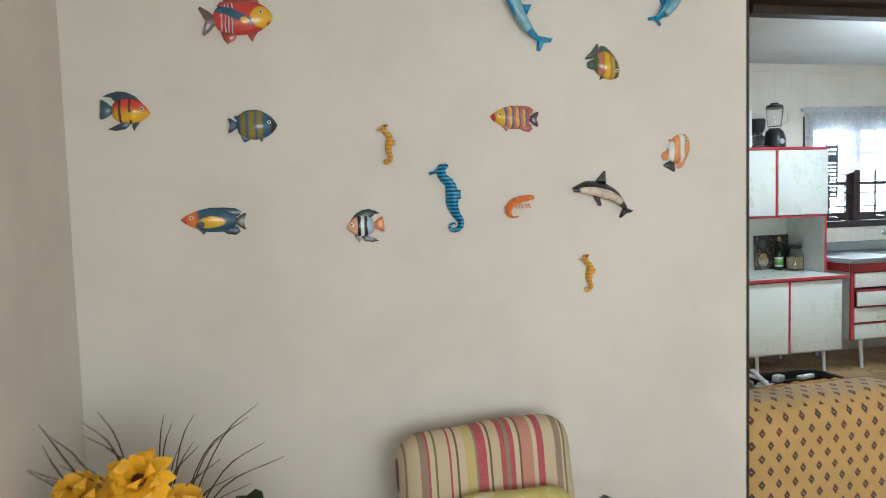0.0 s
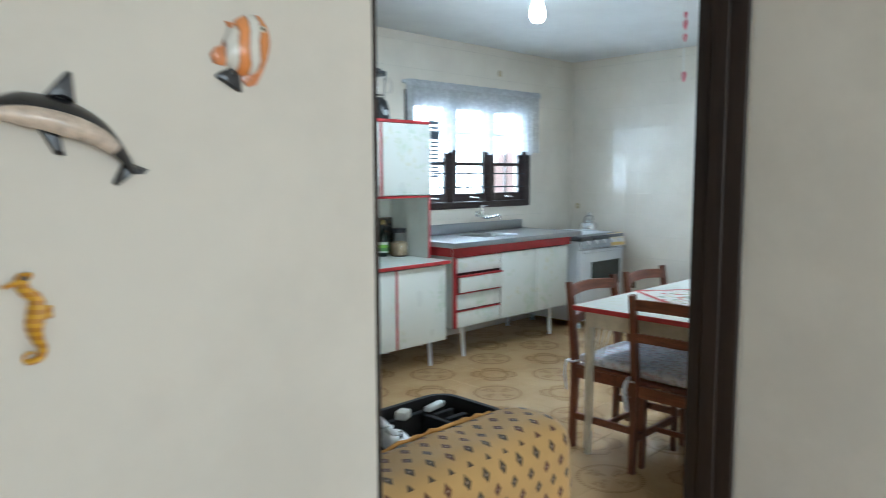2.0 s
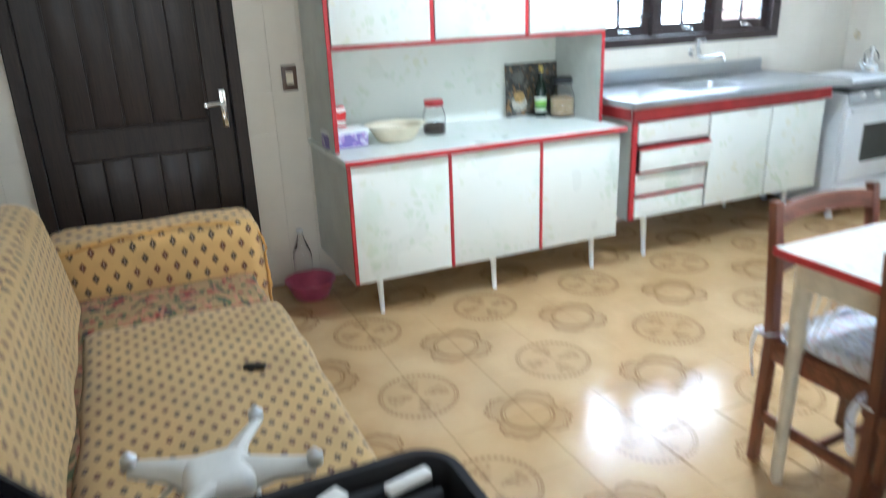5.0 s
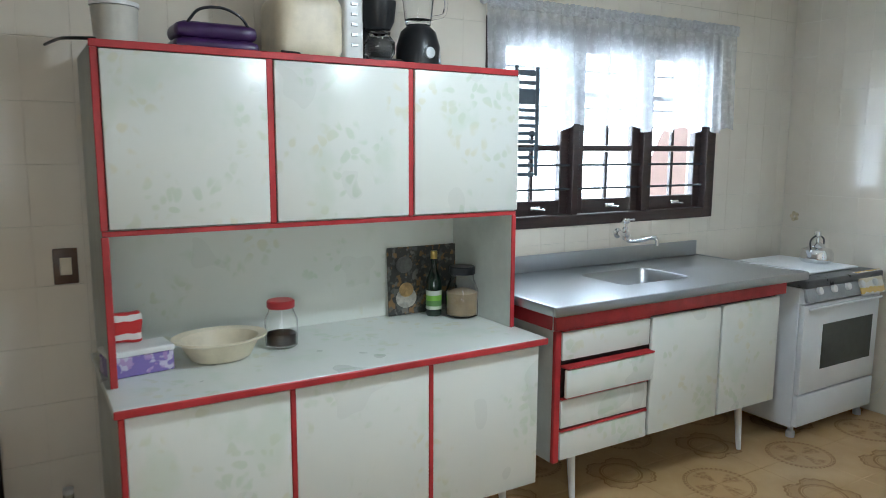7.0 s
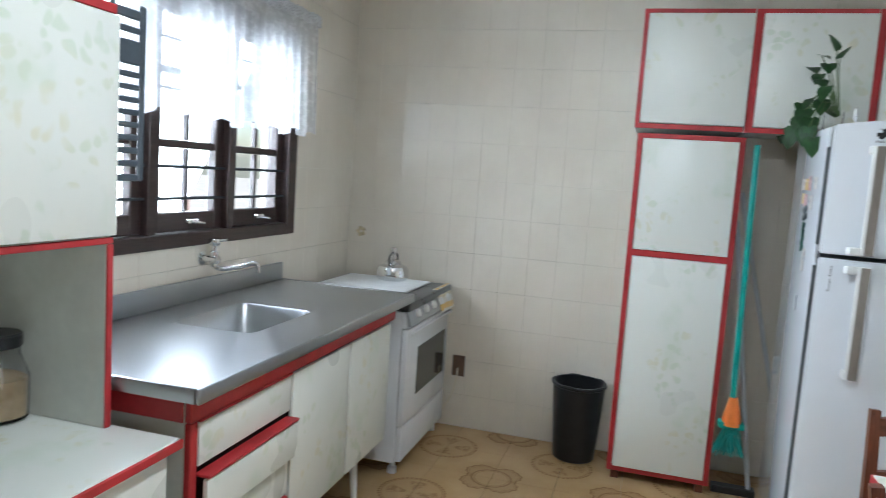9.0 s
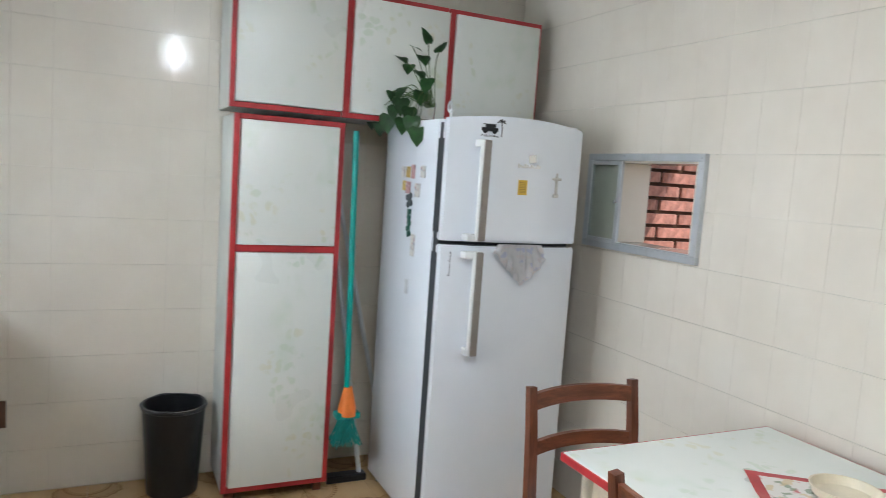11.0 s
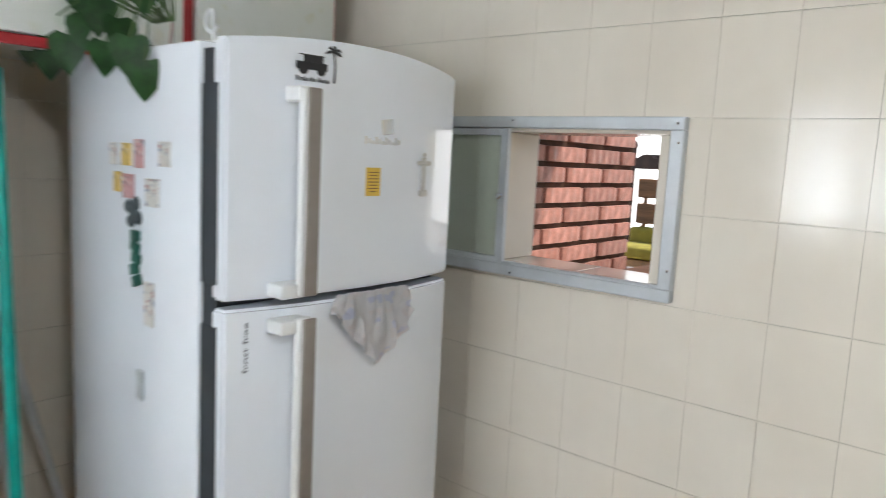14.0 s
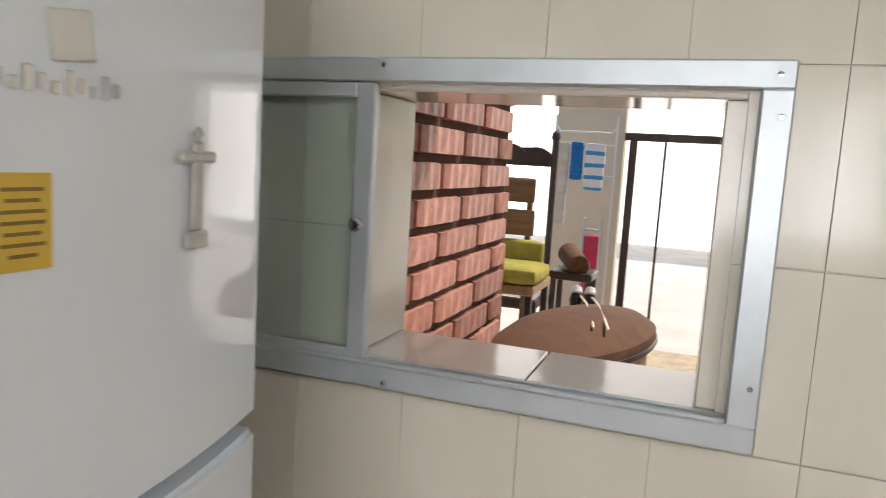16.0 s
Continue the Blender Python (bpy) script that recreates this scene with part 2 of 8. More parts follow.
def floor_tile():
    """Beige glazed floor tile; four tiles make a ring of flowers, the next four a scrolled plaque."""
    m, N, L, b = material("patterned_floor_tile")
    pos = place(N)
    sep = N.new("ShaderNodeSeparateXYZ")
    L.new(pos, sep.inputs[0])
    C = lambda op, *v: calc(N, L, op, *v)

    def cell(v, origin):
        return C("MULTIPLY", C("SUBTRACT", C("FRACT", C("ADD", C("DIVIDE", C("SUBTRACT", v, origin), 0.61), 100.5)), 0.5), 0.61)

    def polar(ox, oy):
        dx, dy = cell(sep.outputs[0], ox), cell(sep.outputs[1], oy)
        return C("SQRT", C("ADD", C("MULTIPLY", dx, dx), C("MULTIPLY", dy, dy))), C("ARCTAN2", dy, dx)

    def band(v, mid, half, soft=0.003):
        return C("SUBTRACT", 1.0, step(N, L, C("ABSOLUTE", C("SUBTRACT", v, mid)), half, half + soft))

    r1, a1 = polar(3.84, 3.305)
    r2, a2 = polar(3.84 + 0.305, 3.305 + 0.305)
    blot = noise_of(N, L, pos, 42, 3, 0.6)
    fine = noise_of(N, L, pos, 130, 3)
    # ring of dashes with flowers inside
    dash = C("MULTIPLY_ADD", step(N, L, C("SINE", C("MULTIPLY", a1, 44.0)), -0.5, 0.2), 0.75, 0.25)
    ring = C("MULTIPLY", band(r1, 0.152, 0.005), dash)
    ring = C("MAXIMUM", ring, C("MULTIPLY", band(r1, 0.140, 0.0015), 0.6))
    sprays = step(N, L, C("COSINE", C("MULTIPLY", a1, 4.0)), -0.25, 0.45)
    reach = C("SUBTRACT", step(N, L, r1, 0.022, 0.034), step(N, L, r1, 0.112, 0.126))
    flowers = C("MULTIPLY", C("MULTIPLY", sprays, reach), C("MULTIPLY_ADD", step(N, L, blot, 0.42, 0.58), 0.75, 0.25))
    one = C("MAXIMUM", ring, C("MULTIPLY", flowers, 0.75))
    # plaque with a scalloped rim
    rim = C("MULTIPLY_ADD", C("COSINE", C("MULTIPLY", a2, 4.0)), -0.018, C("MULTIPLY_ADD", C("COSINE", C("MULTIPLY", a2, 8.0)), -0.007, C("MULTIPLY_ADD", C("COSINE", C("MULTIPLY", a2, 24.0)), 0.0035, 0.142)))
    edge = C("MAXIMUM", band(C("SUBTRACT", r2, rim), 0.0, 0.004), C("MULTIPLY", band(C("SUBTRACT", r2, rim), -0.014, 0.002), 0.7))
    inner = C("MAXIMUM", band(r2, 0.096, 0.004), C("MULTIPLY", band(r2, 0.083, 0.0015), 0.7))
    body = C("MULTIPLY", C("SUBTRACT", 1.0, step(N, L, C("SUBTRACT", r2, rim), -0.004, 0.004)), step(N, L, r2, 0.094, 0.10))
    two = C("MAXIMUM", C("MAXIMUM", edge, inner), C("MULTIPLY", body, 0.30))
    ink = C("MAXIMUM", one, two)
    ink = C("MULTIPLY", ink, C("MULTIPLY_ADD", fine, 0.5, 0.6))
    soft = noise_of(N, L, pos, 3.0, 5)
    info = N.new("ShaderNodeObjectInfo").outputs["Random"]
    base = mix(N, L, step(N, L, soft, 0.3, 0.7), (0.47, 0.305, 0.145), (0.56, 0.385, 0.195))
    base = mix(N, L, calc(N, L, "MULTIPLY", info, 0.3), base, (0.55, 0.38, 0.20))
    tint = C("MULTIPLY", step(N, L, C("SUBTRACT", 0.19, C("MINIMUM", r1, r2)), -0.03, 0.06), 0.25)
    base = mix(N, L, tint, base, (0.36, 0.20, 0.075))
    col = mix(N, L, C("MULTIPLY", ink, 0.70), base, (0.20, 0.10, 0.035))
    L.new(col, b.inputs["Base Color"])
    L.new(C("MULTIPLY_ADD", soft, 0.16, 0.08), b.inputs["Roughness"])
    bump(N, L, b, C("MULTIPLY_ADD", soft, 0.8, C("MULTIPLY", ink, -0.25)), 0.25, 0.001)
    return m


def floral_laminate():
    """White melamine with pale sprays of green and ochre leaves."""
    m, N, L, b = material("floral_laminate")
    pos = place(N)
    warp = N.new("ShaderNodeTexNoise")
    warp.inputs["Scale"].default_value = 7
    L.new(pos, warp.inputs["Vector"])
    add = N.new("ShaderNodeVectorMath")
    add.operation = "MULTIPLY_ADD"
    L.new(warp.outputs["Color"], add.inputs[0])
    add.inputs[1].default_value = (0.15, 0.15, 0.15)
    L.new(pos, add.inputs[2])
    vor = N.new("ShaderNodeTexVoronoi")
    vor.inputs["Scale"].default_value = 21
    L.new(add.outputs[0], vor.inputs["Vector"])
    leaf = step(N, L, calc(N, L, "SUBTRACT", 0.44, vor.outputs["Distance"]), -0.04, 0.16)
    spray = step(N, L, noise_of(N, L, pos, 5.2, 3, 0.55), 0.50, 0.60)
    spray2 = step(N, L, noise_of(N, L, pos, 4.0, 3, 0.5, (1.3, 1.3, 1.0)), 0.55, 0.70)
    hue = noise_of(N, L, pos, 3.1, 2)
    ink = mix(N, L, step(N, L, hue, 0.42, 0.6), (0.42, 0.56, 0.36), (0.62, 0.57, 0.30))
    base = mix(N, L, noise_of(N, L, pos, 2.5, 3), (0.72, 0.75, 0.70), (0.78, 0.80, 0.75))
    col = mix(N, L, calc(N, L, "MULTIPLY", calc(N, L, "MULTIPLY", leaf, spray), 0.34), base, ink)
    col = mix(N, L, calc(N, L, "MULTIPLY", spray2, 0.38), col, (0.58, 0.68, 0.55))
    L.new(col, b.inputs["Base Color"])
    L.new(calc(N, L, "MULTIPLY_ADD", hue, 0.15, 0.22), b.inputs["Roughness"])
    bump(N, L, b, noise_of(N, L, pos, 90, 2), 0.04)
    return m


def diamond_cloth(name, ground, k=1.0):
    """Yellow woven throw with rows of small brown diamonds."""
    m, N, L, b = material(name)
    uv = N.new("ShaderNodeUVMap").outputs[0]
    sep = N.new("ShaderNodeSeparateXYZ")
    L.new(uv, sep.inputs[0])
    C = lambda op, *v: calc(N, L, op, *v)
    W, H = 0.062 * k, 0.086 * k

    def lattice(ox, oy):
        u = C("ABSOLUTE", C("MULTIPLY", C("SUBTRACT", C("FRACT", C("ADD", C("DIVIDE", sep.outputs[0], W), 50 + ox)), 0.5), W))
        v = C("ABSOLUTE", C("MULTIPLY", C("SUBTRACT", C("FRACT", C("ADD", C("DIVIDE", sep.outputs[1], H), 50 + oy)), 0.5), H))
        return C("ADD", C("DIVIDE", u, 0.0122 * k), C("DIVIDE", v, 0.0175 * k))

    d = C("MINIMUM", lattice(0, 0), lattice(0.5, 0.5))
    outer = C("SUBTRACT", 1.0, step(N, L, d, 0.92, 1.08))
    core = C("SUBTRACT", 1.0, step(N, L, d, 0.18, 0.28))
    pos = place(N)
    weave = noise_of(N, L, uv, 420, 2, 0.6, (1, 1, 1))
    soft = noise_of(N, L, pos, 5, 4)
    col = mix(N, L, step(N, L, soft, 0.3, 0.7), tuple(v * 0.82 for v in ground), ground)
    col = mix(N, L, C("MULTIPLY", weave, 0.35), col, tuple(v * 0.6 for v in ground))
    hue = noise_of(N, L, uv, 9, 1)
    col = mix(N, L, C("MULTIPLY", outer, 0.9), col, mix(N, L, step(N, L, hue, 0.45, 0.55), (0.085, 0.018, 0.012), (0.025, 0.022, 0.018)))
    col = mix(N, L, C("MULTIPLY", core, 0.8), col, (0.55, 0.42, 0.30))
    L.new(col, b.inputs["Base Color"])
    b.inputs["Roughness"].default_value = 0.92
    b.inputs["Sheen Weight"].default_value = 0.25
    bump(N, L, b, C("ADD", weave, C("MULTIPLY", soft, 2.0)), 0.5, 0.002)
    return m


def blotched(name, ground, inks, scale=26, rough=0.9, amount=0.8):
    """Printed cloth: patches of several inks on a ground."""
    m, N, L, b = material(name)
    vec = N.new("ShaderNodeTexCoord").outputs["Object"]
    col = mix(N, L, noise_of(N, L, vec, 8, 3), tuple(v * 0.85 for v in ground), ground)
    for i, ink in enumerate(inks):
        f = noise_of(N, L, vec, scale * (1 + 0.23 * i), 2, 0.5, (1 + 0.1 * i, 1 - 0.07 * i, 1.05))
        col = mix(N, L, calc(N, L, "MULTIPLY", step(N, L, f, 0.56, 0.62), amount), col, ink)
    L.new(col, b.inputs["Base Color"])
    b.inputs["Roughness"].default_value = rough
    bump(N, L, b, noise_of(N, L, vec, 350, 2), 0.3, 0.001)
    return m


def banded(name, cols, axis=0, freq=8.0, wobble=0.3, rough=0.3, local=True):
    """Painted stripes across a small thing, repeating the given colours."""
    m, N, L, b = material(name)
    vec = N.new("ShaderNodeTexCoord").outputs["Object" if local else "Generated"]
    sep = N.new("ShaderNodeSeparateXYZ")
    L.new(vec, sep.inputs[0])
    v = calc(N, L, "ADD", calc(N, L, "MULTIPLY", sep.outputs[axis], freq), calc(N, L, "MULTIPLY", noise_of(N, L, vec, 20, 2), wobble))
    f = calc(N, L, "FRACT", calc(N, L, "ADD", v, 100.0))
    ramp = N.new("ShaderNodeValToRGB")
    L.new(f, ramp.inputs[0])
    el = ramp.color_ramp.elements
    ramp.color_ramp.interpolation = "CONSTANT"
    el[0].color, el[0].position = (*cols[0], 1), 0.0
    el[1].color, el[1].position = (*cols[1], 1), 1.0 / len(cols)
    for i, c in enumerate(cols[2:], 2):
        e = el.new(i / len(cols))
        e.color = (*c, 1)
    L.new(ramp.outputs[0], b.inputs["Base Color"])
    b.inputs["Roughness"].default_value = rough
    bump(N, L, b, noise_of(N, L, vec, 120, 2), 0.15, 0.001)
    return m


def glass(name, tint=(1, 1, 1), rough=0.0, shadow=True):
    m, N, L, b = material(name)
    b.inputs["Base Color"].default_value = (*tint, 1)
    b.inputs["Transmission Weight"].default_value = 1.0
    b.inputs["Roughness"].default_value = rough
    b.inputs["IOR"].default_value = 1.45
    return m


def sheer(name, c, clear):
    """Thin net cloth that lets most light through."""
    m, N, L, b = material(name)
    out = N["Material Output"]
    tr, df, tl, mx, mx2 = (N.new(k) for k in ("ShaderNodeBsdfTransparent", "ShaderNodeBsdfDiffuse", "ShaderNodeBsdfTranslucent", "ShaderNodeMixShader", "ShaderNodeMixShader"))
    vec = N.new("ShaderNodeTexCoord").outputs["Object"]
    df.inputs[0].default_value = tl.inputs[0].default_value = (*c, 1)
    mx2.inputs[0].default_value = 0.6
    L.new(df.outputs[0], mx2.inputs[1])
    L.new(tl.outputs[0], mx2.inputs[2])
    L.new(calc(N, L, "MULTIPLY_ADD", step(N, L, noise_of(N, L, vec, 30, 3), 0.45, 0.65), 0.10, 1 - clear), mx.inputs[0])
    L.new(tr.outputs[0], mx.inputs[1])
    L.new(mx2.outputs[0], mx.inputs[2])
    L.new(mx.outputs[0], out.inputs[0])
    return m


def glowing(name, c, strength):
    m, N, L, b = material(name)
    b.inputs["Emission Color"].default_value = (*c, 1)
    b.inputs["Emission Strength"].default_value = strength
    return m


M_PAINT = plain("cream_wall_paint", (0.65, 0.61, 0.54), 0.7, vary=0.035, scale=2.5, grain=260, relief=0.12, local=False)
M_CEIL = plain("white_ceiling_paint", (0.74, 0.75, 0.74), 0.8, vary=0.03, scale=2, grain=200, relief=0.1, local=False)
M_TILE = glazed_tile()
M_GROUT = plain("wall_grout", (0.75, 0.705, 0.62), 0.9, vary=0.1, scale=6, local=False)
M_FLOOR = floor_tile()
M_FGROUT = plain("floor_grout", (0.50, 0.40, 0.27), 0.9, vary=0.12, scale=8, local=False)
M_LAM = floral_laminate()
M_RED = plain("red_trim_paint", (0.48, 0.035, 0.04), 0.38, vary=0.12, scale=9)
M_CABWHITE = plain("cabinet_side_board", (0.60, 0.62, 0.58), 0.45, vary=0.06, scale=5)
# near-black colour for the shade that shows between cabinet doors
M_GAPSHADE = plain("door_gap_shade", (0.05, 0.03, 0.03), 0.8, vary=0.2)
M_DOORWOOD = wood("dark_stained_wood", (0.024, 0.013, 0.008), 0.58, "z", 0.08)
M_WINWOOD = wood("dark_window_wood", (0.035, 0.018, 0.016), 0.4, "x", 0.2)
M_CHAIR = wood("red_brown_chair_wood", (0.19, 0.058, 0.028), 0.34, "z", 0.3)
M_CHAIRH = wood("red_brown_rail_wood", (0.21, 0.065, 0.030), 0.34, "x", 0.3)
M_STEEL = plain("brushed_steel", (0.41, 0.42, 0.43), 0.30, 1.0, vary=0.02, scale=2, grain=60, relief=0.0, stretch=(1, 3, 1))
M_CHROME = plain("chrome", (0.82, 0.83, 0.84), 0.10, 1.0, vary=0.03, relief=0.0)
M_ALU = plain("anodised_aluminium", (0.60, 0.63, 0.65), 0.38, 0.55, vary=0.05, scale=6)
M_ENAMEL = plain("white_enamel", (0.80, 0.82, 0.84), 0.16, vary=0.02, scale=3, relief=0.02)
M_FRIDGE = plain("white_fridge_skin", (0.79, 0.83, 0.88), 0.05, vary=0.015, scale=2, grain=300, relief=0.02, coat=0.7)
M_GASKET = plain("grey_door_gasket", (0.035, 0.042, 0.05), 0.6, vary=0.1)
M_HANDLE = plain("taupe_handle_face", (0.25, 0.22, 0.195), 0.35, 0.0, vary=0.05)
M_BLACK = plain("black_plastic", (0.014, 0.015, 0.017), 0.32, vary=0.15)
M_BLACKM = plain("matt_black_cloth", (0.012, 0.012, 0.014), 0.75, vary=0.2, grain=300, relief=0.3)
M_FOAM = plain("dark_grey_foam", (0.035, 0.037, 0.042), 0.9, vary=0.2, grain=220, relief=0.4)
M_WPLAST = plain("white_plastic", (0.78, 0.79, 0.78), 0.3, vary=0.03)
M_CREAMP = plain("cream_plastic", (0.74, 0.66, 0.50), 0.35, vary=0.05)
M_PURPLE = plain("purple_plastic", (0.045, 0.014, 0.085), 0.3, vary=0.15)
M_TEAL = plain("teal_broom_plastic", (0.0, 0.30, 0.25), 0.35, vary=0.08)
M_ORANGE = plain("orange_plastic", (0.80, 0.20, 0.03), 0.4, vary=0.08)
M_GREENBR = plain("green_bristle", (0.01, 0.26, 0.22), 0.7, vary=0.2, grain=400, relief=0.5)
M_LEAF = plain("green_leaf", (0.035, 0.12, 0.03), 0.38, vary=0.22, scale=30, rand=0.15)
M_STEM = plain("green_stem", (0.09, 0.16, 0.05), 0.5)
M_GLASS = glass("clear_glass")
M_PANE = glass("window_pane")
M_BEAN = plain("coffee_grounds", (0.035, 0.018, 0.010), 0.9, vary=0.3, grain=300, relief=0.6)
M_RICE = plain("beige_grain", (0.55, 0.42, 0.25), 0.9, vary=0.15, grain=300, relief=0.5)
M_CLOTH = diamond_cloth("yellow_diamond_throw", (0.67, 0.42, 0.15), 1.12)
M_CLOTH2 = diamond_cloth("faded_diamond_throw", (0.64, 0.43, 0.18), 0.86)
M_FLORAL = blotched("dark_floral_upholstery", (0.40, 0.27, 0.13), [(0.02, 0.025, 0.045), (0.30, 0.045, 0.04), (0.50, 0.22, 0.14), (0.05, 0.10, 0.05)], 18)
M_CUSH = blotched("floral_chair_cushion", (0.72, 0.73, 0.78), [(0.34, 0.38, 0.52), (0.50, 0.30, 0.34), (0.34, 0.33, 0.28)], 30, 0.85, 0.55)
M_RUNNER = blotched("printed_table_runner", (0.76, 0.73, 0.68), [(0.50, 0.06, 0.07), (0.24, 0.30, 0.20), (0.62, 0.50, 0.30)], 15, 0.85, 0.8)
M_BRICK = None

# ---------- the large structure ----------
KX0, KX1, KY0, KY1, KH = 1.70, 7.20, 2.735, 5.92, 2.54     # kitchen
LX0, LX1, LY0, LY1 = -0.11, 3.505, -2.60, 2.59              # living room
WIN = (4.90, 6.50, 1.11, 2.09)                             # kitchen window x0 x1 z0 z1
HAT = (5.80, 6.262, 1.265, 1.625)                           # hatch opening
DRW = (1.885, 3.505, 2.10)                                  # doorway x0 x1 height
DOOR = (1.95, 2.93, 2.12)                                  # outer door with its frame


def walled(x0, x1, y0, y1, z0, z1, holes, axis):
    """Blocks that fill a wall round its holes (a0, a1, z0, z1)."""
    bms, lo, hi = [], (x0 if axis == "x" else y0), (x1 if axis == "x" else y1)
    cuts = sorted({lo, hi, *(v for h in holes for v in h[:2])})
    for a, b in zip(cuts, cuts[1:]):
        spans, z = [], z0
        for h in sorted(holes, key=lambda h: h[2]):
            if h[0] < b - 1e-6 and h[1] > a + 1e-6:
                spans.append((z, h[2]))
                z = h[3]
        spans.append((z, z1))
        for s, e in spans:
            if e - s > 1e-4:
                bms.append(box(a, b, y0, y1, s, e, 0) if axis == "x" else box(x0, x1, a, b, s, e, 0))
    return join(*bms)


G = 0.004   # tile thickness
setting("floor", box(-0.3, 7.4, -2.8, 6.1, -0.15, -0.009, 0), M_FGROUT, "grouted floor bed under beige patterned tiles", "floor")
FLOOR = bpy.data.objects["floor"]
setting("wall_north", walled(KX0 - 0.18, KX1 + 0.18, KY1 + G, KY1 + 0.19, 0, KH, [(*WIN[:2], *WIN[2:]), (DOOR[0], DOOR[1], 0, DOOR[2])], "x"), M_GROUT, "kitchen wall of cream glazed tiles round the window", "wall")
setting("wall_east", box(KX1 + G, KX1 + 0.19, KY0 - 0.18, KY1 + G, 0, KH, 0), M_GROUT, "kitchen wall of cream glazed tiles behind the stove", "wall")
setting("wall_south", walled(LX1 + 0.002, KX1 + G, LY1, KY0 - G, 0, KH, [(HAT[0], HAT[1], HAT[2], HAT[3])], "x"), M_GROUT, "kitchen wall of cream glazed tiles with a serving hatch", "wall")
setting("wall_middle", walled(LX0 - 0.15, LX1, LY1, KY0 - G, 0, 2.6, [(DRW[0], DRW[1], 0, DRW[2])], "x"), M_PAINT, "cream painted wall between living room and kitchen", "wall")
setting("wall_west", box(KX0 - 0.15, KX0, KY0 - G, KY1 + G, 0, KH, 0), M_PAINT, "cream painted wall behind the sofa", "wall")
setting("living_wall_west", walled(LX0 - 0.15, LX0, LY0, LY1, 0, 2.6, [(-2.1, -0.7, 0.9, 2.1)], "y"), M_PAINT, "cream painted living room wall with a window opening", "wall")
setting("living_wall_east", box(LX1, LX1 + 0.15, LY0, LY1, 0, 2.6, 0), M_PAINT, "cream painted living room wall", "wall")
# the wide opening is unseen, cut for the added fill lamp
setting("living_wall_south", walled(LX0 - 0.15, LX1 + 0.15, LY0 - 0.18, LY0, 0, 2.6, [(0.4, 2.8, 0.8, 2.2)], "x"), M_PAINT, "cream painted wall with an added wide opening", "wall")
setting("ceiling", box(KX0 - 0.15, KX1 + 0.19, KY0 - 0.18, KY1 + 0.19, KH, KH + 0.12, 0), M_CEIL, "flat white painted kitchen ceiling", "ceiling")
setting("living_ceiling", box(LX0 - 0.15, LX1 + 0.15, LY0 - 0.18, LY1, 2.6, 2.72, 0), M_CEIL, "flat white painted living room ceiling", "ceiling")

# dark wooden lining of the doorway
bm = join(box(DRW[0], DRW[0] + 0.020, 2.597, 2.69, 0, DRW[2], 0.004), box(DRW[0], DRW[0] + 0.078, 2.69, 2.765, 0, DRW[2] - 0.03, 0.005),
          box(DRW[1] - 0.022, DRW[1] - 0.002, 2.597, 2.775, 0, DRW[2], 0.004), box(DRW[1] - 0.034, DRW[1] - 0.020, 2.66, 2.72, 0, DRW[2] - 0.03, 0.003),
          box(DRW[0] + 0.020, DRW[1] - 0.022, 2.597, 2.765, DRW[2] - 0.03, DRW[2], 0.004), box(DRW[0] + 0.078, DRW[1] - 0.034, 2.66, 2.72, DRW[2] - 0.06, DRW[2] - 0.03, 0.003))
setting("trim", bm, M_DOORWOOD, "dark stained wooden doorway lining", "door frame", 30)

# outer door on the north wall: frame, ribbed leaf, lever
d0, d1, dh = DOOR
door = thing("door_1", ((d0 + d1) / 2, KY1, 0), "closed dark brown panelled wooden door with chrome lever", "door", kind="structure")
part("door_frame", join(box(d0, d0 + 0.06, KY1 - 0.02, KY1 + 0.15, 0, dh, 0.005), box(d1 - 0.06, d1, KY1 - 0.02, KY1 + 0.15, 0, dh, 0.005), box(d0 + 0.06, d1 - 0.06, KY1 - 0.02, KY1 + 0.15, dh - 0.06, dh, 0.005)), M_DOORWOOD, door)
leaf = [box(d0 + 0.062, d1 - 0.062, KY1 + 0.035, KY1 + 0.07, 0.008, dh - 0.062, 0.002)]
w0, w1 = d0 + 0.062, d1 - 0.062
for a, b in ((w0, w0 + 0.11), (w1 - 0.11, w1)):
    leaf.append(box(a, b, KY1 + 0.018, KY1 + 0.036, 0.008, dh - 0.062, 0.004))
for z0, z1 in ((0.01, 0.22), (0.78, 0.92), (dh - 0.20, dh - 0.064)):
    leaf.append(box(w0 + 0.111, w1 - 0.111, KY1 + 0.018, KY1 + 0.036, z0, z1, 0.004))
n = 5
for z0, z1 in ((0.225, 0.775), (0.925, dh - 0.205)):
    for k in range(n):
        a = w0 + 0.115 + k * (w1 - w0 - 0.23) / n
        leaf.append(box(a + 0.003, a + (w1 - w0 - 0.23) / n - 0.003, KY1 + 0.024, KY1 + 0.036, z0, z1, 0.006, 2))
part("door_leaf", join(*leaf), M_DOORWOOD, door)
part("door_handle", join(box(2.815, 2.848, KY1 + 0.006, KY1 + 0.018, 0.88, 1.06, 0.006, 2), tube([(2.832, KY1 + 0.012, 1.0), (2.832, KY1 - 0.035, 1.0), (2.80, KY1 - 0.045, 1.0), (2.735, KY1 - 0.04, 0.995)], 0.008, 10), lathe([(0.011, 0), (0.011, 0.01), (0, 0.012)], 14, (2.832, KY1 + 0.004, 0.92))), M_CHROME, door, "chrome lever and plate")

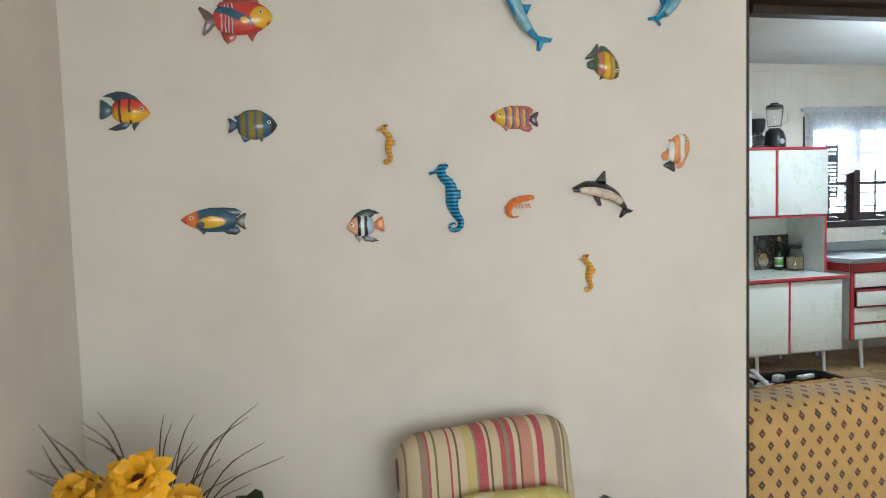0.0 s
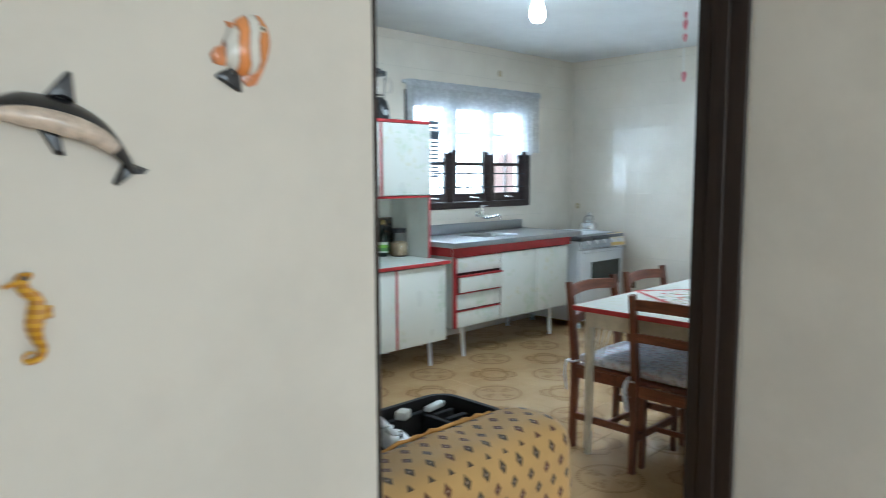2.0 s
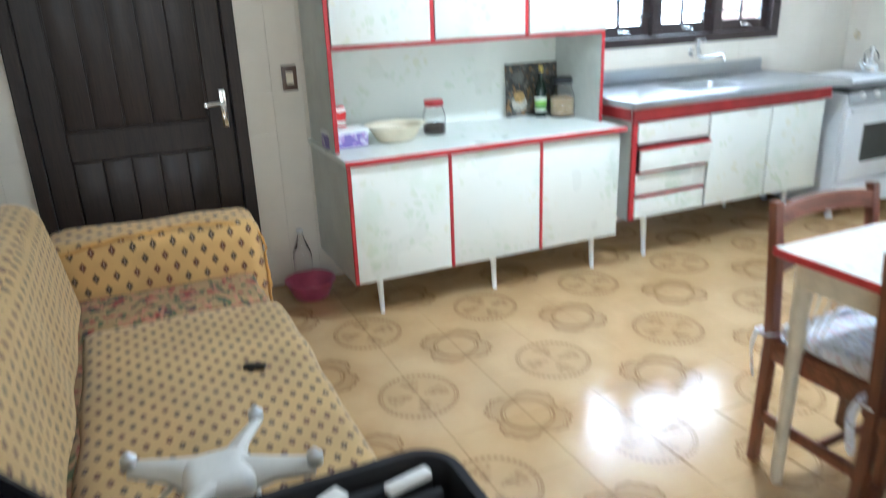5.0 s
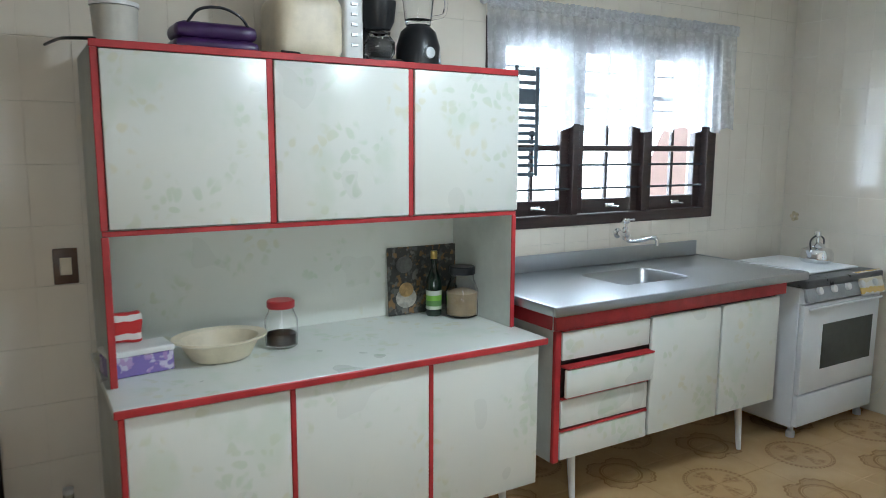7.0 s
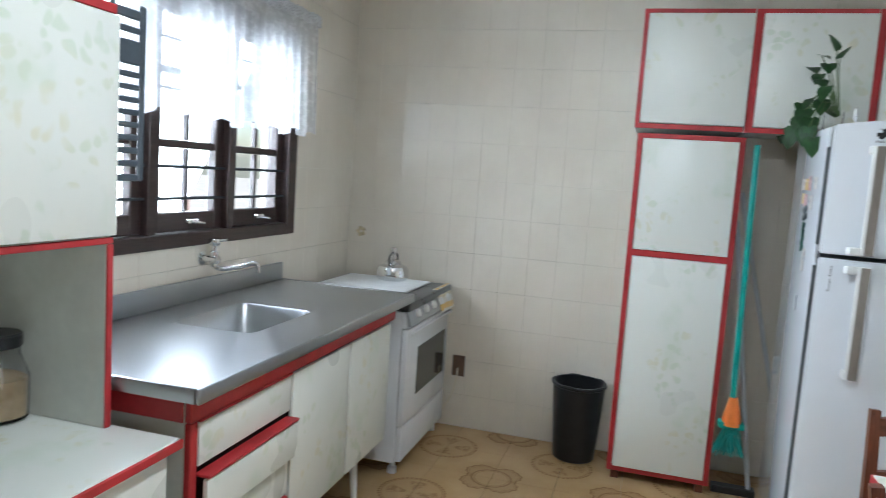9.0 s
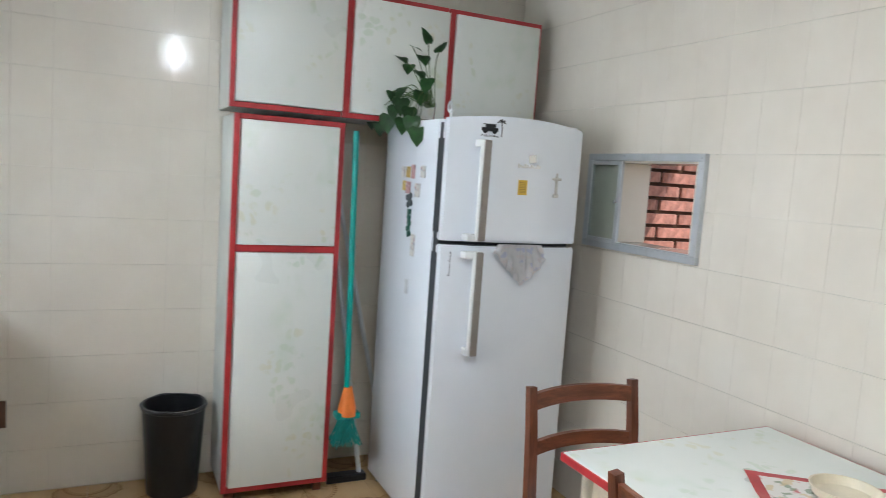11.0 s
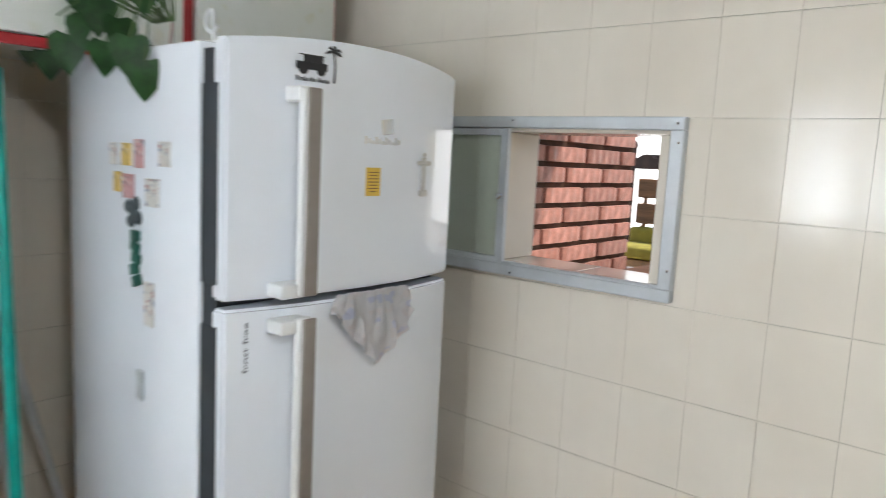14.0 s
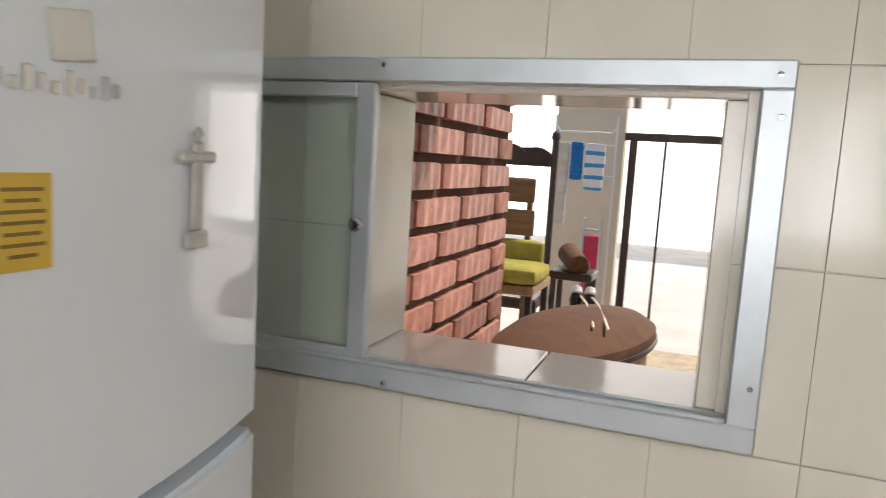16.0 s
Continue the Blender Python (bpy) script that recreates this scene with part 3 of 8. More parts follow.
# kitchen window: dark wooden frame, three sashes, iron bars
x0, x1, z0, z1 = WIN
win = thing("window_1", ((x0 + x1) / 2, KY1 + 0.05, z0), "dark wooden kitchen window with three barred sashes", "window", kind="structure")
part("window_frame", join(box(x0, x0 + 0.06, KY1 - 0.012, KY1 + 0.12, z0, z1, 0.004), box(x1 - 0.075, x1, KY1 - 0.012, KY1 + 0.12, z0, z1, 0.004),
                          box(x0 + 0.06, x1 - 0.075, KY1 - 0.012, KY1 + 0.12, z0, z0 + 0.055, 0.004), box(x0 + 0.06, x1 - 0.075, KY1 - 0.012, KY1 + 0.12, z1 - 0.06, z1, 0.004)), M_WINWOOD, win)
for a, b in ((4.98, 5.43), (5.475, 5.925), (5.97, 6.42)):
    sash = part("sash", join(box(a, a + 0.055, KY1 + 0.025, KY1 + 0.065, z0 + 0.057, z1 - 0.062, 0.004), box(b - 0.055, b, KY1 + 0.025, KY1 + 0.065, z0 + 0.057, z1 - 0.062, 0.004),
                             box(a + 0.055, b - 0.055, KY1 + 0.025, KY1 + 0.065, z0 + 0.057, z0 + 0.13, 0.004), box(a + 0.055, b - 0.055, KY1 + 0.025, KY1 + 0.065, z1 - 0.12, z1 - 0.062, 0.004),
                             box(a + 0.055, b - 0.055, KY1 + 0.03, KY1 + 0.06, 1.485, 1.515, 0.004), box(a + 0.055, b - 0.055, KY1 + 0.03, KY1 + 0.06, 1.755, 1.782, 0.004), box((a + b) / 2 - 0.010, (a + b) / 2 + 0.010, KY1 + 0.034, KY1 + 0.058, z0 + 0.131, 1.484, 0.003), box((a + b) / 2 - 0.010, (a + b) / 2 + 0.010, KY1 + 0.034, KY1 + 0.058, 1.516, 1.754, 0.003), box((a + b) / 2 - 0.010, (a + b) / 2 + 0.010, KY1 + 0.034, KY1 + 0.058, 1.783, z1 - 0.121, 0.003)), M_WINWOOD, win)
    pane = part("pane", box(a + 0.05, b - 0.05, KY1 + 0.044, KY1 + 0.047, z0 + 0.12, z1 - 0.11, 0), M_PANE, sash, "clear glass")
    pane.visible_shadow = False
    part("catch", join(box((a + b) / 2 - 0.03, (a + b) / 2 + 0.03, KY1 - 0.004, KY1 + 0.024, z0 + 0.085, z0 + 0.105, 0.004), tube([((a + b) / 2 - 0.02, KY1 - 0.006, z0 + 0.095), ((a + b) / 2 + 0.04, KY1 - 0.022, z0 + 0.088)], 0.005, 8)), M_CHROME, sash, "small metal catch")
part("mullion", box(5.432, 5.473, KY1 - 0.005, KY1 + 0.1, z0 + 0.055, z1 - 0.06, 0.003), M_WINWOOD, win)
part("mullion", box(5.927, 5.968, KY1 - 0.005, KY1 + 0.1, z0 + 0.055, z1 - 0.06, 0.003), M_WINWOOD, win)
for z in (1.295, 1.415, 1.70, 1.88):
    part("window_bar", tube([(x0 + 0.03, KY1 + 0.018, z), (x1 - 0.04, KY1 + 0.018, z)], 0.0062, 6), M_GASKET, win, "thin metal bar")

# serving hatch: tiled reveal, aluminium frame and sliding pane
x0, x1, z0, z1 = HAT
hat = thing("window_2", ((x0 + x1) / 2, KY0, z0), "open aluminium serving hatch with a frosted sliding pane", "window", kind="structure")
fx0, fx1, fz0, fz1 = 5.757, 6.47, 1.236, 1.658
part("window_frame", join(box(fx0, fx1, KY0, KY0 + 0.024, fz1 - 0.030, fz1, 0.002), box(fx0, fx1, KY0, KY0 + 0.024, fz0, fz0 + 0.030, 0.002),
                          box(fx0, fx0 + 0.032, KY0, KY0 + 0.024, fz0 + 0.030, fz1 - 0.030, 0.002), box(fx1 - 0.032, fx1, KY0, KY0 + 0.024, fz0 + 0.030, fz1 - 0.030, 0.002),
                          box(fx0 + 0.032, fx1 - 0.032, KY0 + 0.001, KY0 + 0.008, fz0 + 0.030, fz0 + 0.036, 0.001), box(fx0 + 0.032, fx1 - 0.032, KY0 + 0.018, KY0 + 0.022, fz0 + 0.030, fz0 + 0.036, 0.001)), M_ALU, hat)
sp = part("sliding_pane", join(box(6.232, 6.258, KY0 + 0.006, KY0 + 0.021, fz0 + 0.031, fz1 - 0.031, 0.002), box(6.258, 6.438, KY0 + 0.006, KY0 + 0.021, fz1 - 0.050, fz1 - 0.031, 0.002), box(6.258, 6.438, KY0 + 0.006, KY0 + 0.021, fz0 + 0.031, fz0 + 0.046, 0.002)), M_ALU, hat)
part("pane", box(6.256, 6.438, KY0 + 0.013, KY0 + 0.018, fz0 + 0.044, fz1 - 0.048, 0), glass("tinted_green_glass", (0.66, 0.74, 0.70)), sp, "grey-green pane").visible_shadow = False
part("knob", lathe([(0.004, 0), (0.004, 0.006), (0.009, 0.008), (0.009, 0.014), (0.006, 0.017), (0, 0.017)], 16), M_CHROME, hat, "round chrome knob").matrix_basis = Matrix.Translation(Vector((6.246, KY0 + 0.021, 1.448)) - BASE[hat.name]) @ pose(0, 0, 0, -90) @ Matrix.Translation(BASE[hat.name])
for sx, sz in ((5.773, 1.643), (5.768, 1.60), (5.768, 1.31), (6.22, 1.648), (6.20, 1.245)):
    part("screw", moved(lathe([(0.0035, 0), (0.003, 0.002), (0, 0.0022)], 10), Matrix.Translation((sx, KY0 + 0.0235, sz)) @ pose(0, 0, 0, -90)), M_CHROME, hat)
# reveal tiles
for name, bmr in (("sill_tile", box(x0, x0 + 0.22, LY1 - 0.012, KY0 - 0.002, z0 - 0.012, z0 + 0.006, 0.002)), ("sill_tile", box(x0 + 0.223, x1, LY1 - 0.012, KY0 - 0.002, z0 - 0.012, z0 + 0.006, 0.002)),
                  ("lintel_tile", box(x0, x1, LY1 - 0.012, KY0 - 0.002, z1 - 0.006, z1 + 0.012, 0.002)), ("reveal_tile", box(x0 - 0.01, x0 + 0.022, LY1 - 0.012, KY0 - 0.002, z0 + 0.007, z1 - 0.007, 0.002)),
                  ("reveal_tile", box(6.250, 6.264, LY1 - 0.012, KY0 - 0.002, z0 + 0.007, z1 - 0.007, 0.002))):
    part(name, bmr, M_TILE, hat, smooth=0)

# ---------- kitchen cupboards ----------
def panel_y(x0, x1, y, z0, z1, t=0.016):
    """A door board facing -y, its front at y."""
    return box(x0, x1, y, y + t, z0, z1, 0.003, 2)


def leg_round(x, y, h, splay=(0, 0), r0=0.011, r1=0.016):
    return tube([(x + splay[0], y + splay[1], 0.0), (x, y, h)], [r0, r1], 10)


# dresser: base with worktop, hutch with open shelf above
X0, X1 = 3.235, 4.728
dresser = thing("kitchen_dresser", ((X0 + X1) / 2, 5.6, 0), "white floral laminate kitchen dresser with red edging", "cabinet")
part("side_panel", box(X0, X0 + 0.016, 5.285, 5.90, 0.18, 0.75), M_CABWHITE, dresser)
part("side_panel", box(X1 - 0.016, X1, 5.285, 5.90, 0.18, 0.75), M_CABWHITE, dresser)
part("bottom_board", box(X0 + 0.016, X1 - 0.016, 5.285, 5.90, 0.18, 0.196), M_CABWHITE, dresser)
part("back_board", box(X0 + 0.016, X1 - 0.016, 5.885, 5.90, 0.196, 0.75), M_CABWHITE, dresser)
part("worktop", box(X0 - 0.012, 4.745, 5.252, 5.90, 0.752, 0.778, 0.003), M_LAM, dresser)
part("worktop_edge", box(X0 - 0.012, 4.747, 5.244, 5.252, 0.753, 0.777, 0.003), M_RED, dresser, "red edge strip")
# thin dark sheet behind the doors, shade painted into their gaps
part("inside", box(X0 + 0.02, X1 - 0.02, 5.30, 5.305, 0.20, 0.75, 0), M_GAPSHADE, dresser)
xs = [X0 + 0.004, 3.735, 4.238, X1 - 0.004]
for k in range(3):
    a, b = xs[k] + 0.014, xs[k + 1] - (0.004 if k < 2 else 0.002)
    part("door", panel_y(a, b, 5.272, 0.186, 0.742), M_LAM, dresser)
    part("edge_strip", box(xs[k] - 0.004, a - 0.001, 5.268, 5.286, 0.184, 0.744, 0.003), M_RED, dresser, "red upright strip")
for x in (3.37, 3.99, 4.60):
    part("leg", leg_round(x, 5.33, 0.18, (0, -0.015)), M_WPLAST, dresser, "white turned leg")
    part("leg", leg_round(x, 5.82, 0.18), M_WPLAST, dresser, "white turned leg")
hx0, hx1, hy = X0 + 0.006, X1 - 0.0, 5.452
part("hutch_side", box(hx0, hx0 + 0.016, hy, 5.90, 0.779, 1.79), M_CABWHITE, dresser)
part("hutch_side", box(hx1 - 0.016, hx1, hy, 5.90, 0.779, 1.79), M_CABWHITE, dresser)
part("hutch_back", box(hx0 + 0.016, hx1 - 0.016, 5.886, 5.90, 0.779, 1.79, 0.001), M_LAM, dresser)
part("hutch_top", box(hx0 + 0.016, hx1 - 0.016, hy, 5.885, 1.774, 1.79), M_CABWHITE, dresser)
part("hutch_shelf", box(hx0 + 0.016, hx1 - 0.016, hy, 5.885, 1.238, 1.254), M_LAM, dresser)
# the same painted shade behind the hutch doors
part("hutch_inside", box(hx0 + 0.018, hx1 - 0.018, hy + 0.02, hy + 0.024, 1.256, 1.772, 0), M_GAPSHADE, dresser)
for nm, bmx in (("top_strip", box(hx0 - 0.004, hx1 + 0.002, hy - 0.006, hy, 1.774, 1.796, 0.002)), ("shelf_strip", box(hx0, hx1 + 0.002, hy - 0.006, hy, 1.236, 1.252, 0.002)),
                ("side_strip", box(hx0 - 0.003, hx0 + 0.018, hy - 0.007, hy, 0.779, 1.235, 0.002)), ("side_strip", box(hx1 - 0.016, hx1 + 0.003, hy - 0.007, hy, 0.779, 1.235, 0.002))):
    part(nm, bmx, M_RED, dresser, "red edge strip")
xs = [hx0, 3.742, 4.249, hx1 + 0.002]
for k in range(3):
    part("hutch_strip", box(xs[k] - 0.003, xs[k] + 0.018, hy - 0.008, hy, 1.253, 1.773, 0.002), M_RED, dresser, "red upright strip")
    part("hutch_door", panel_y(xs[k] + 0.02, xs[k + 1] - (0.005 if k < 2 else 0.001), hy - 0.016, 1.257, 1.770), M_LAM, dresser)

# sink cupboard and steel worktop
S0, S1 = 4.80, 6.25
sinkcab = thing("sink_cabinet", ((S0 + S1) / 2, 5.6, 0), "white laminate sink cabinet with drawers and red apron", "cabinet")
part("side_panel", box(S0, S0 + 0.016, 5.284, 5.89, 0.245, 0.86), M_CABWHITE, sinkcab)
part("side_panel", box(S1 - 0.016, S1, 5.284, 5.89, 0.245, 0.86), M_CABWHITE, sinkcab)
part("bottom_board", box(S0 + 0.016, S1 - 0.016, 5.284, 5.89, 0.245, 0.26), M_CABWHITE, sinkcab)
part("back_board", box(S0 + 0.016, S1 - 0.016, 5.875, 5.89, 0.26, 0.86), M_CABWHITE, sinkcab)
# dark sheet as the shade between the drawers and doors
part("inside", box(S0 + 0.018, S1 - 0.018, 5.295, 5.30, 0.262, 0.80, 0), M_GAPSHADE, sinkcab)
part("apron", box(S0 - 0.002, S1 + 0.02, 5.262, 5.282, 0.792, 0.865, 0.003), M_RED, sinkcab, "red painted apron board")
part("apron_return", box(S0 - 0.006, S0 - 0.001, 5.284, 5.875, 0.792, 0.865, 0.002), M_RED, sinkcab, "red painted apron board")
part("edge_strip", box(S0 - 0.002, S0 + 0.028, 5.262, 5.282, 0.247, 0.79, 0.003), M_RED, sinkcab, "red upright strip")
for k, (a, b) in enumerate(((0.668, 0.782), (0.522, 0.636), (0.388, 0.502), (0.254, 0.368))):
    dr = part("drawer", panel_y(S0 + 0.034, 5.318, 5.262 - (0.03 if k == 1 else 0.0), a, b), M_LAM, sinkcab)
    part("drawer_grip", box(S0 + 0.034, 5.318, 5.258 - (0.03 if k == 1 else 0.0), 5.275, b + 0.004, b + 0.012, 0.002), M_RED, dr, "dark red finger grip")
part("door", panel_y(5.334, 5.782, 5.262, 0.256, 0.784), M_LAM, sinkcab)
part("door", panel_y(5.796, 6.222, 5.262, 0.256, 0.784), M_LAM, sinkcab)
for x in (4.97, 6.07):
    part("leg", leg_round(x, 5.35, 0.245, (0.0, -0.02), 0.012, 0.02), M_WPLAST, sinkcab, "white splayed leg")
    part("leg", leg_round(x, 5.80, 0.245, (0.0, 0.02), 0.012, 0.02), M_WPLAST, sinkcab, "white splayed leg")

sink = thing("sink_worktop", (5.55, 5.6, 0.866), "brushed stainless steel sink top with one basin", "sink")
T = 0.900
bx0, bx1, by0, by1 = 5.31, 5.75, 5.41, 5.72
xs, ys = (4.755, bx0, bx1, 6.35), (5.215, by0, by1, 5.885)
bm = bmesh.new()
up = [[bm.verts.new((x, y, T)) for y in ys] for x in xs]
dn_ = [[bm.verts.new((x, y, T - 0.012)) for y in ys] for x in xs]
for i in range(3):
    for j in range(3):
        if (i, j) != (1, 1):
            for g in (up, dn_):
                bm.faces.new((g[i][j], g[i + 1][j], g[i + 1][j + 1], g[i][j + 1]))
lip = [(0, 0), (1, 0), (2, 0), (3, 0), (3, 1), (3, 2), (3, 3), (2, 3), (1, 3), (0, 3), (0, 2), (0, 1)]
for ring in (lip, [(1, 1), (2, 1), (2, 2), (1, 2)]):
    for p, q in zip(ring, ring[1:] + ring[:1]):
        bm.faces.new((up[p[0]][p[1]], up[q[0]][q[1]], dn_[q[0]][q[1]], dn_[p[0]][p[1]]))
part("top", bm, M_STEEL, sink)
part("rolled_edge", join(box(4.745, 6.355, 5.203, 5.217, T - 0.036, T + 0.004, 0.006, 3), box(4.745, 4.757, 5.217, 5.885, T - 0.036, T + 0.004, 0.005, 2), box(6.347, 6.357, 5.217, 5.885, T - 0.036, T + 0.004, 0.004, 2)), M_STEEL, sink)
part("upstand", box(4.757, 6.34, 5.872, 5.888, T, T + 0.085, 0.005, 3), M_STEEL, sink)
bm = bmesh.new()
prof, rings = [(0.0, 0.0, 0.045), (0.004, -0.006, 0.045), (0.012, -0.10, 0.05), (0.03, -0.148, 0.06), (0.09, -0.16, 0.06)], []
for inset, dz, r in prof:
    ring = []
    for cx, cy, a0 in ((bx1 - inset - r, by1 - inset - r, 0), (bx0 + inset + r, by1 - inset - r, 90), (bx0 + inset + r, by0 + inset + r, 180), (bx1 - inset - r, by0 + inset + r, 270)):
        for k in range(6):
            a = radians(a0 + 18 * k)
            ring.append(bm.verts.new((cx + r * math.cos(a), cy + r * math.sin(a), T + dz)))
    rings.append(ring)
for a, b in zip(rings, rings[1:]):
    for k in range(24):
        bm.faces.new((a[k], a[(k + 1) % 24], b[(k + 1) % 24], b[k]))
bm.faces.new(rings[-1])
sq = [bm.verts.new((x, y, T + 0.0005)) for x, y in ((bx1, by1), (bx0, by1), (bx0, by0), (bx1, by0))]
for c in range(4):
    fan = rings[0][6 * c:6 * c + 6]
    for k in range(5):
        bm.faces.new((sq[c], fan[k], fan[k + 1]))
basin = part("basin", bm, M_STEEL, sink)
part("drain", lathe([(0.0, 0.002), (0.03, 0.002), (0.042, 0.004), (0.044, 0.0)], 20, (5.53, 5.565, T - 0.16)), M_CHROME, sink, "chrome drain")

tap = thing("wall_tap", (5.76, 5.91, 1.03), "chrome wall tap with swivel spout over the sink", "tap")
part("body", join(moved(lathe([(0.028, 0), (0.028, 0.006), (0.014, 0.012), (0.014, 0.05), (0.019, 0.055), (0.019, 0.075), (0.0, 0.078)], 18), Matrix.Translation((5.76, 5.92, 1.055)) @ pose(0, 0, 0, 90)), lathe([(0.016, -0.03), (0.016, 0.03), (0.011, 0.036), (0.011, 0.055)], 16, (5.76, 5.862, 1.055))), M_CHROME, tap)
part("handle", join(lathe([(0.020, 0.0), (0.024, 0.008), (0.022, 0.026), (0.0, 0.03)], 12, (5.76, 5.862, 1.112)), tube([(5.76, 5.862, 1.128), (5.80, 5.835, 1.132)], 0.007, 8)), M_CHROME, tap)
part("spout", tube(bend([(5.76, 5.862, 1.028), (5.765, 5.825, 1.020), (5.79, 5.77, 1.030), (5.812, 5.725, 1.046), (5.822, 5.705, 1.042), (5.825, 5.70, 1.010)]), 0.0095, 12), M_CHROME, tap)

# stove
st = thing("gas_stove", (6.76, 5.55, 0), "white enamelled gas stove with glass oven door", "stove")
x0, x1, y0, y1 = 6.405, 7.115, 5.245, 5.87
part("body", join(box(x0, x1, y0 + 0.03, y1, 0.06, 0.80, 0.004), box(x0, x1, y0 + 0.005, y0 + 0.03, 0.72, 0.80, 0.004)), M_ENAMEL, st)
part("hob", box(x0 - 0.003, x1 + 0.003, y0 - 0.005, y1, 0.80, 0.842, 0.01, 3), plain("grey_hob", (0.12, 0.125, 0.13), 0.28, 0.5, vary=0.08), st, "dark grey hob plate")
ctl = part("control_panel", moved(box(x0, x1, 0, 0.02, 0, 0.11, 0.006, 2), Matrix.Translation((0, y0 - 0.02, 0.735)) @ pose(0, 0, 0, -18)), plain("grey_control_panel", (0.38, 0.40, 0.42), 0.3, 0.2, vary=0.05), st, "grey control panel")
for k in range(5):
    part("control_knob", moved(lathe([(0.02, 0), (0.019, 0.015), (0.008, 0.02), (0, 0.02)], 14), Matrix.Translation((6.50 + 0.128 * k, y0 - 0.010, 0.785)) @ pose(0, 0, 0, 72)), M_WPLAST, ctl)
od = part("oven_door", join(box(x0 + 0.004, x1 - 0.004, y0, y0 + 0.028, 0.245, 0.715, 0.005, 2), box(x0 + 0.02, x1 - 0.02, y0 - 0.025, y0 - 0.008, 0.69, 0.705, 0.005, 2)), M_ENAMEL, st)
part("oven_glass", box(6.58, 7.05, y0 - 0.003, y0 + 0.001, 0.36, 0.60, 0.001), plain("dark_oven_glass", (0.05, 0.055, 0.05), 0.06, vary=0.05, relief=0), od, "dark oven glass")
part("drawer", box(x0 + 0.004, x1 - 0.004, y0, y0 + 0.028, 0.07, 0.235, 0.005, 2), M_ENAMEL, st)
for fx in (x0 + 0.04, x1 - 0.04):
    for fy in (y0 + 0.05, y1 - 0.05):
        part("foot", lathe([(0.022, 0), (0.022, 0.03), (0.014, 0.035), (0.014, 0.06)], 14, (fx, fy, 0)), M_ALU, st)
part("lid", box(x0 + 0.055, x1 - 0.06, y0 + 0.10, y1 - 0.045, 0.845, 0.854, 0.004), plain("white_stove_cover", (0.82, 0.84, 0.86), 0.35, vary=0.03), st, "white hob cover")
single("dish_cloth", moved(join(box(6.87, 7.10, -0.008, -0.002, -0.012, 0.115, 0.003, 2), box(6.87, 7.10, -0.008, 0.05, 0.113, 0.119, 0.003, 2)), Matrix.Translation((0, y0 - 0.022, 0.735)) @ pose(0, 0, 0, -18)), banded("striped_dish_cloth", [(0.75, 0.72, 0.66), (0.72, 0.50, 0.15), (0.75, 0.72, 0.66), (0.68, 0.62, 0.45)], 2, 9.0), "white and yellow cloth hung over the stove panel", "cloth")
ket = thing("kettle", (6.965, 5.54, 0.857), "small aluminium kettle with a lid knob on the stove", "kettle")
part("body", lathe([(0.075, 0), (0.088, 0.012), (0.09, 0.05), (0.078, 0.075), (0.045, 0.088), (0.044, 0.092)], 24, (6.965, 5.54, 0.857)), M_CHROME, ket)
part("lid", lathe([(0.044, 0), (0.040, 0.008), (0.015, 0.022), (0.012, 0.05), (0.020, 0.06), (0.018, 0.085), (0, 0.09)], 18, (6.965, 5.54, 0.949)), M_CHROME, ket)
part("handle", tube(bend([(6.905, 5.54, 0.93), (6.900, 5.54, 0.985), (6.965, 5.54, 1.01), (7.027, 5.54, 0.985), (7.025, 5.54, 0.93)]), 0.005, 8), M_BLACK, ket)
part("spout", tube([(6.885, 5.53, 0.90), (6.845, 5.525, 0.94)], [0.014, 0.009], 10), M_CHROME, ket)

# tall cupboard and wall cupboards on the east wall
tall = thing("tall_cabinet", (7.0, 4.06, 0), "tall white floral laminate cabinet with red edging", "cabinet")
part("body", box(6.85, 7.195, 3.825, 4.30, 0.05, 1.712, 0.002), M_CABWHITE, tall)
part("front_frame", join(box(6.832, 6.85, 4.278, 4.302, 0.05, 1.712, 0.002), box(6.832, 6.85, 3.823, 3.847, 0.05, 1.712, 0.002), box(6.832, 6.85, 3.847, 4.278, 1.690, 1.712, 0.002), box(6.832, 6.85, 3.847, 4.278, 1.128, 1.158, 0.002), box(6.832, 6.85, 3.847, 4.278, 0.05, 0.075, 0.002)), M_RED, tall, "red face frame")
part("door", box(6.818, 6.834, 3.85, 4.272, 0.078, 1.126, 0.003, 2), M_LAM, tall)
part("door", box(6.818, 6.834, 3.85, 4.272, 1.160, 1.688, 0.003, 2), M_LAM, tall)
for fy in (3.86, 4.26):
    for fx in (6.88, 7.15):
        part("foot", box(fx - 0.02, fx + 0.02, fy - 0.02, fy + 0.02, 0, 0.05, 0.003), M_CHAIR, tall)
uy = [4.322, 3.822, 3.325, 2.83]
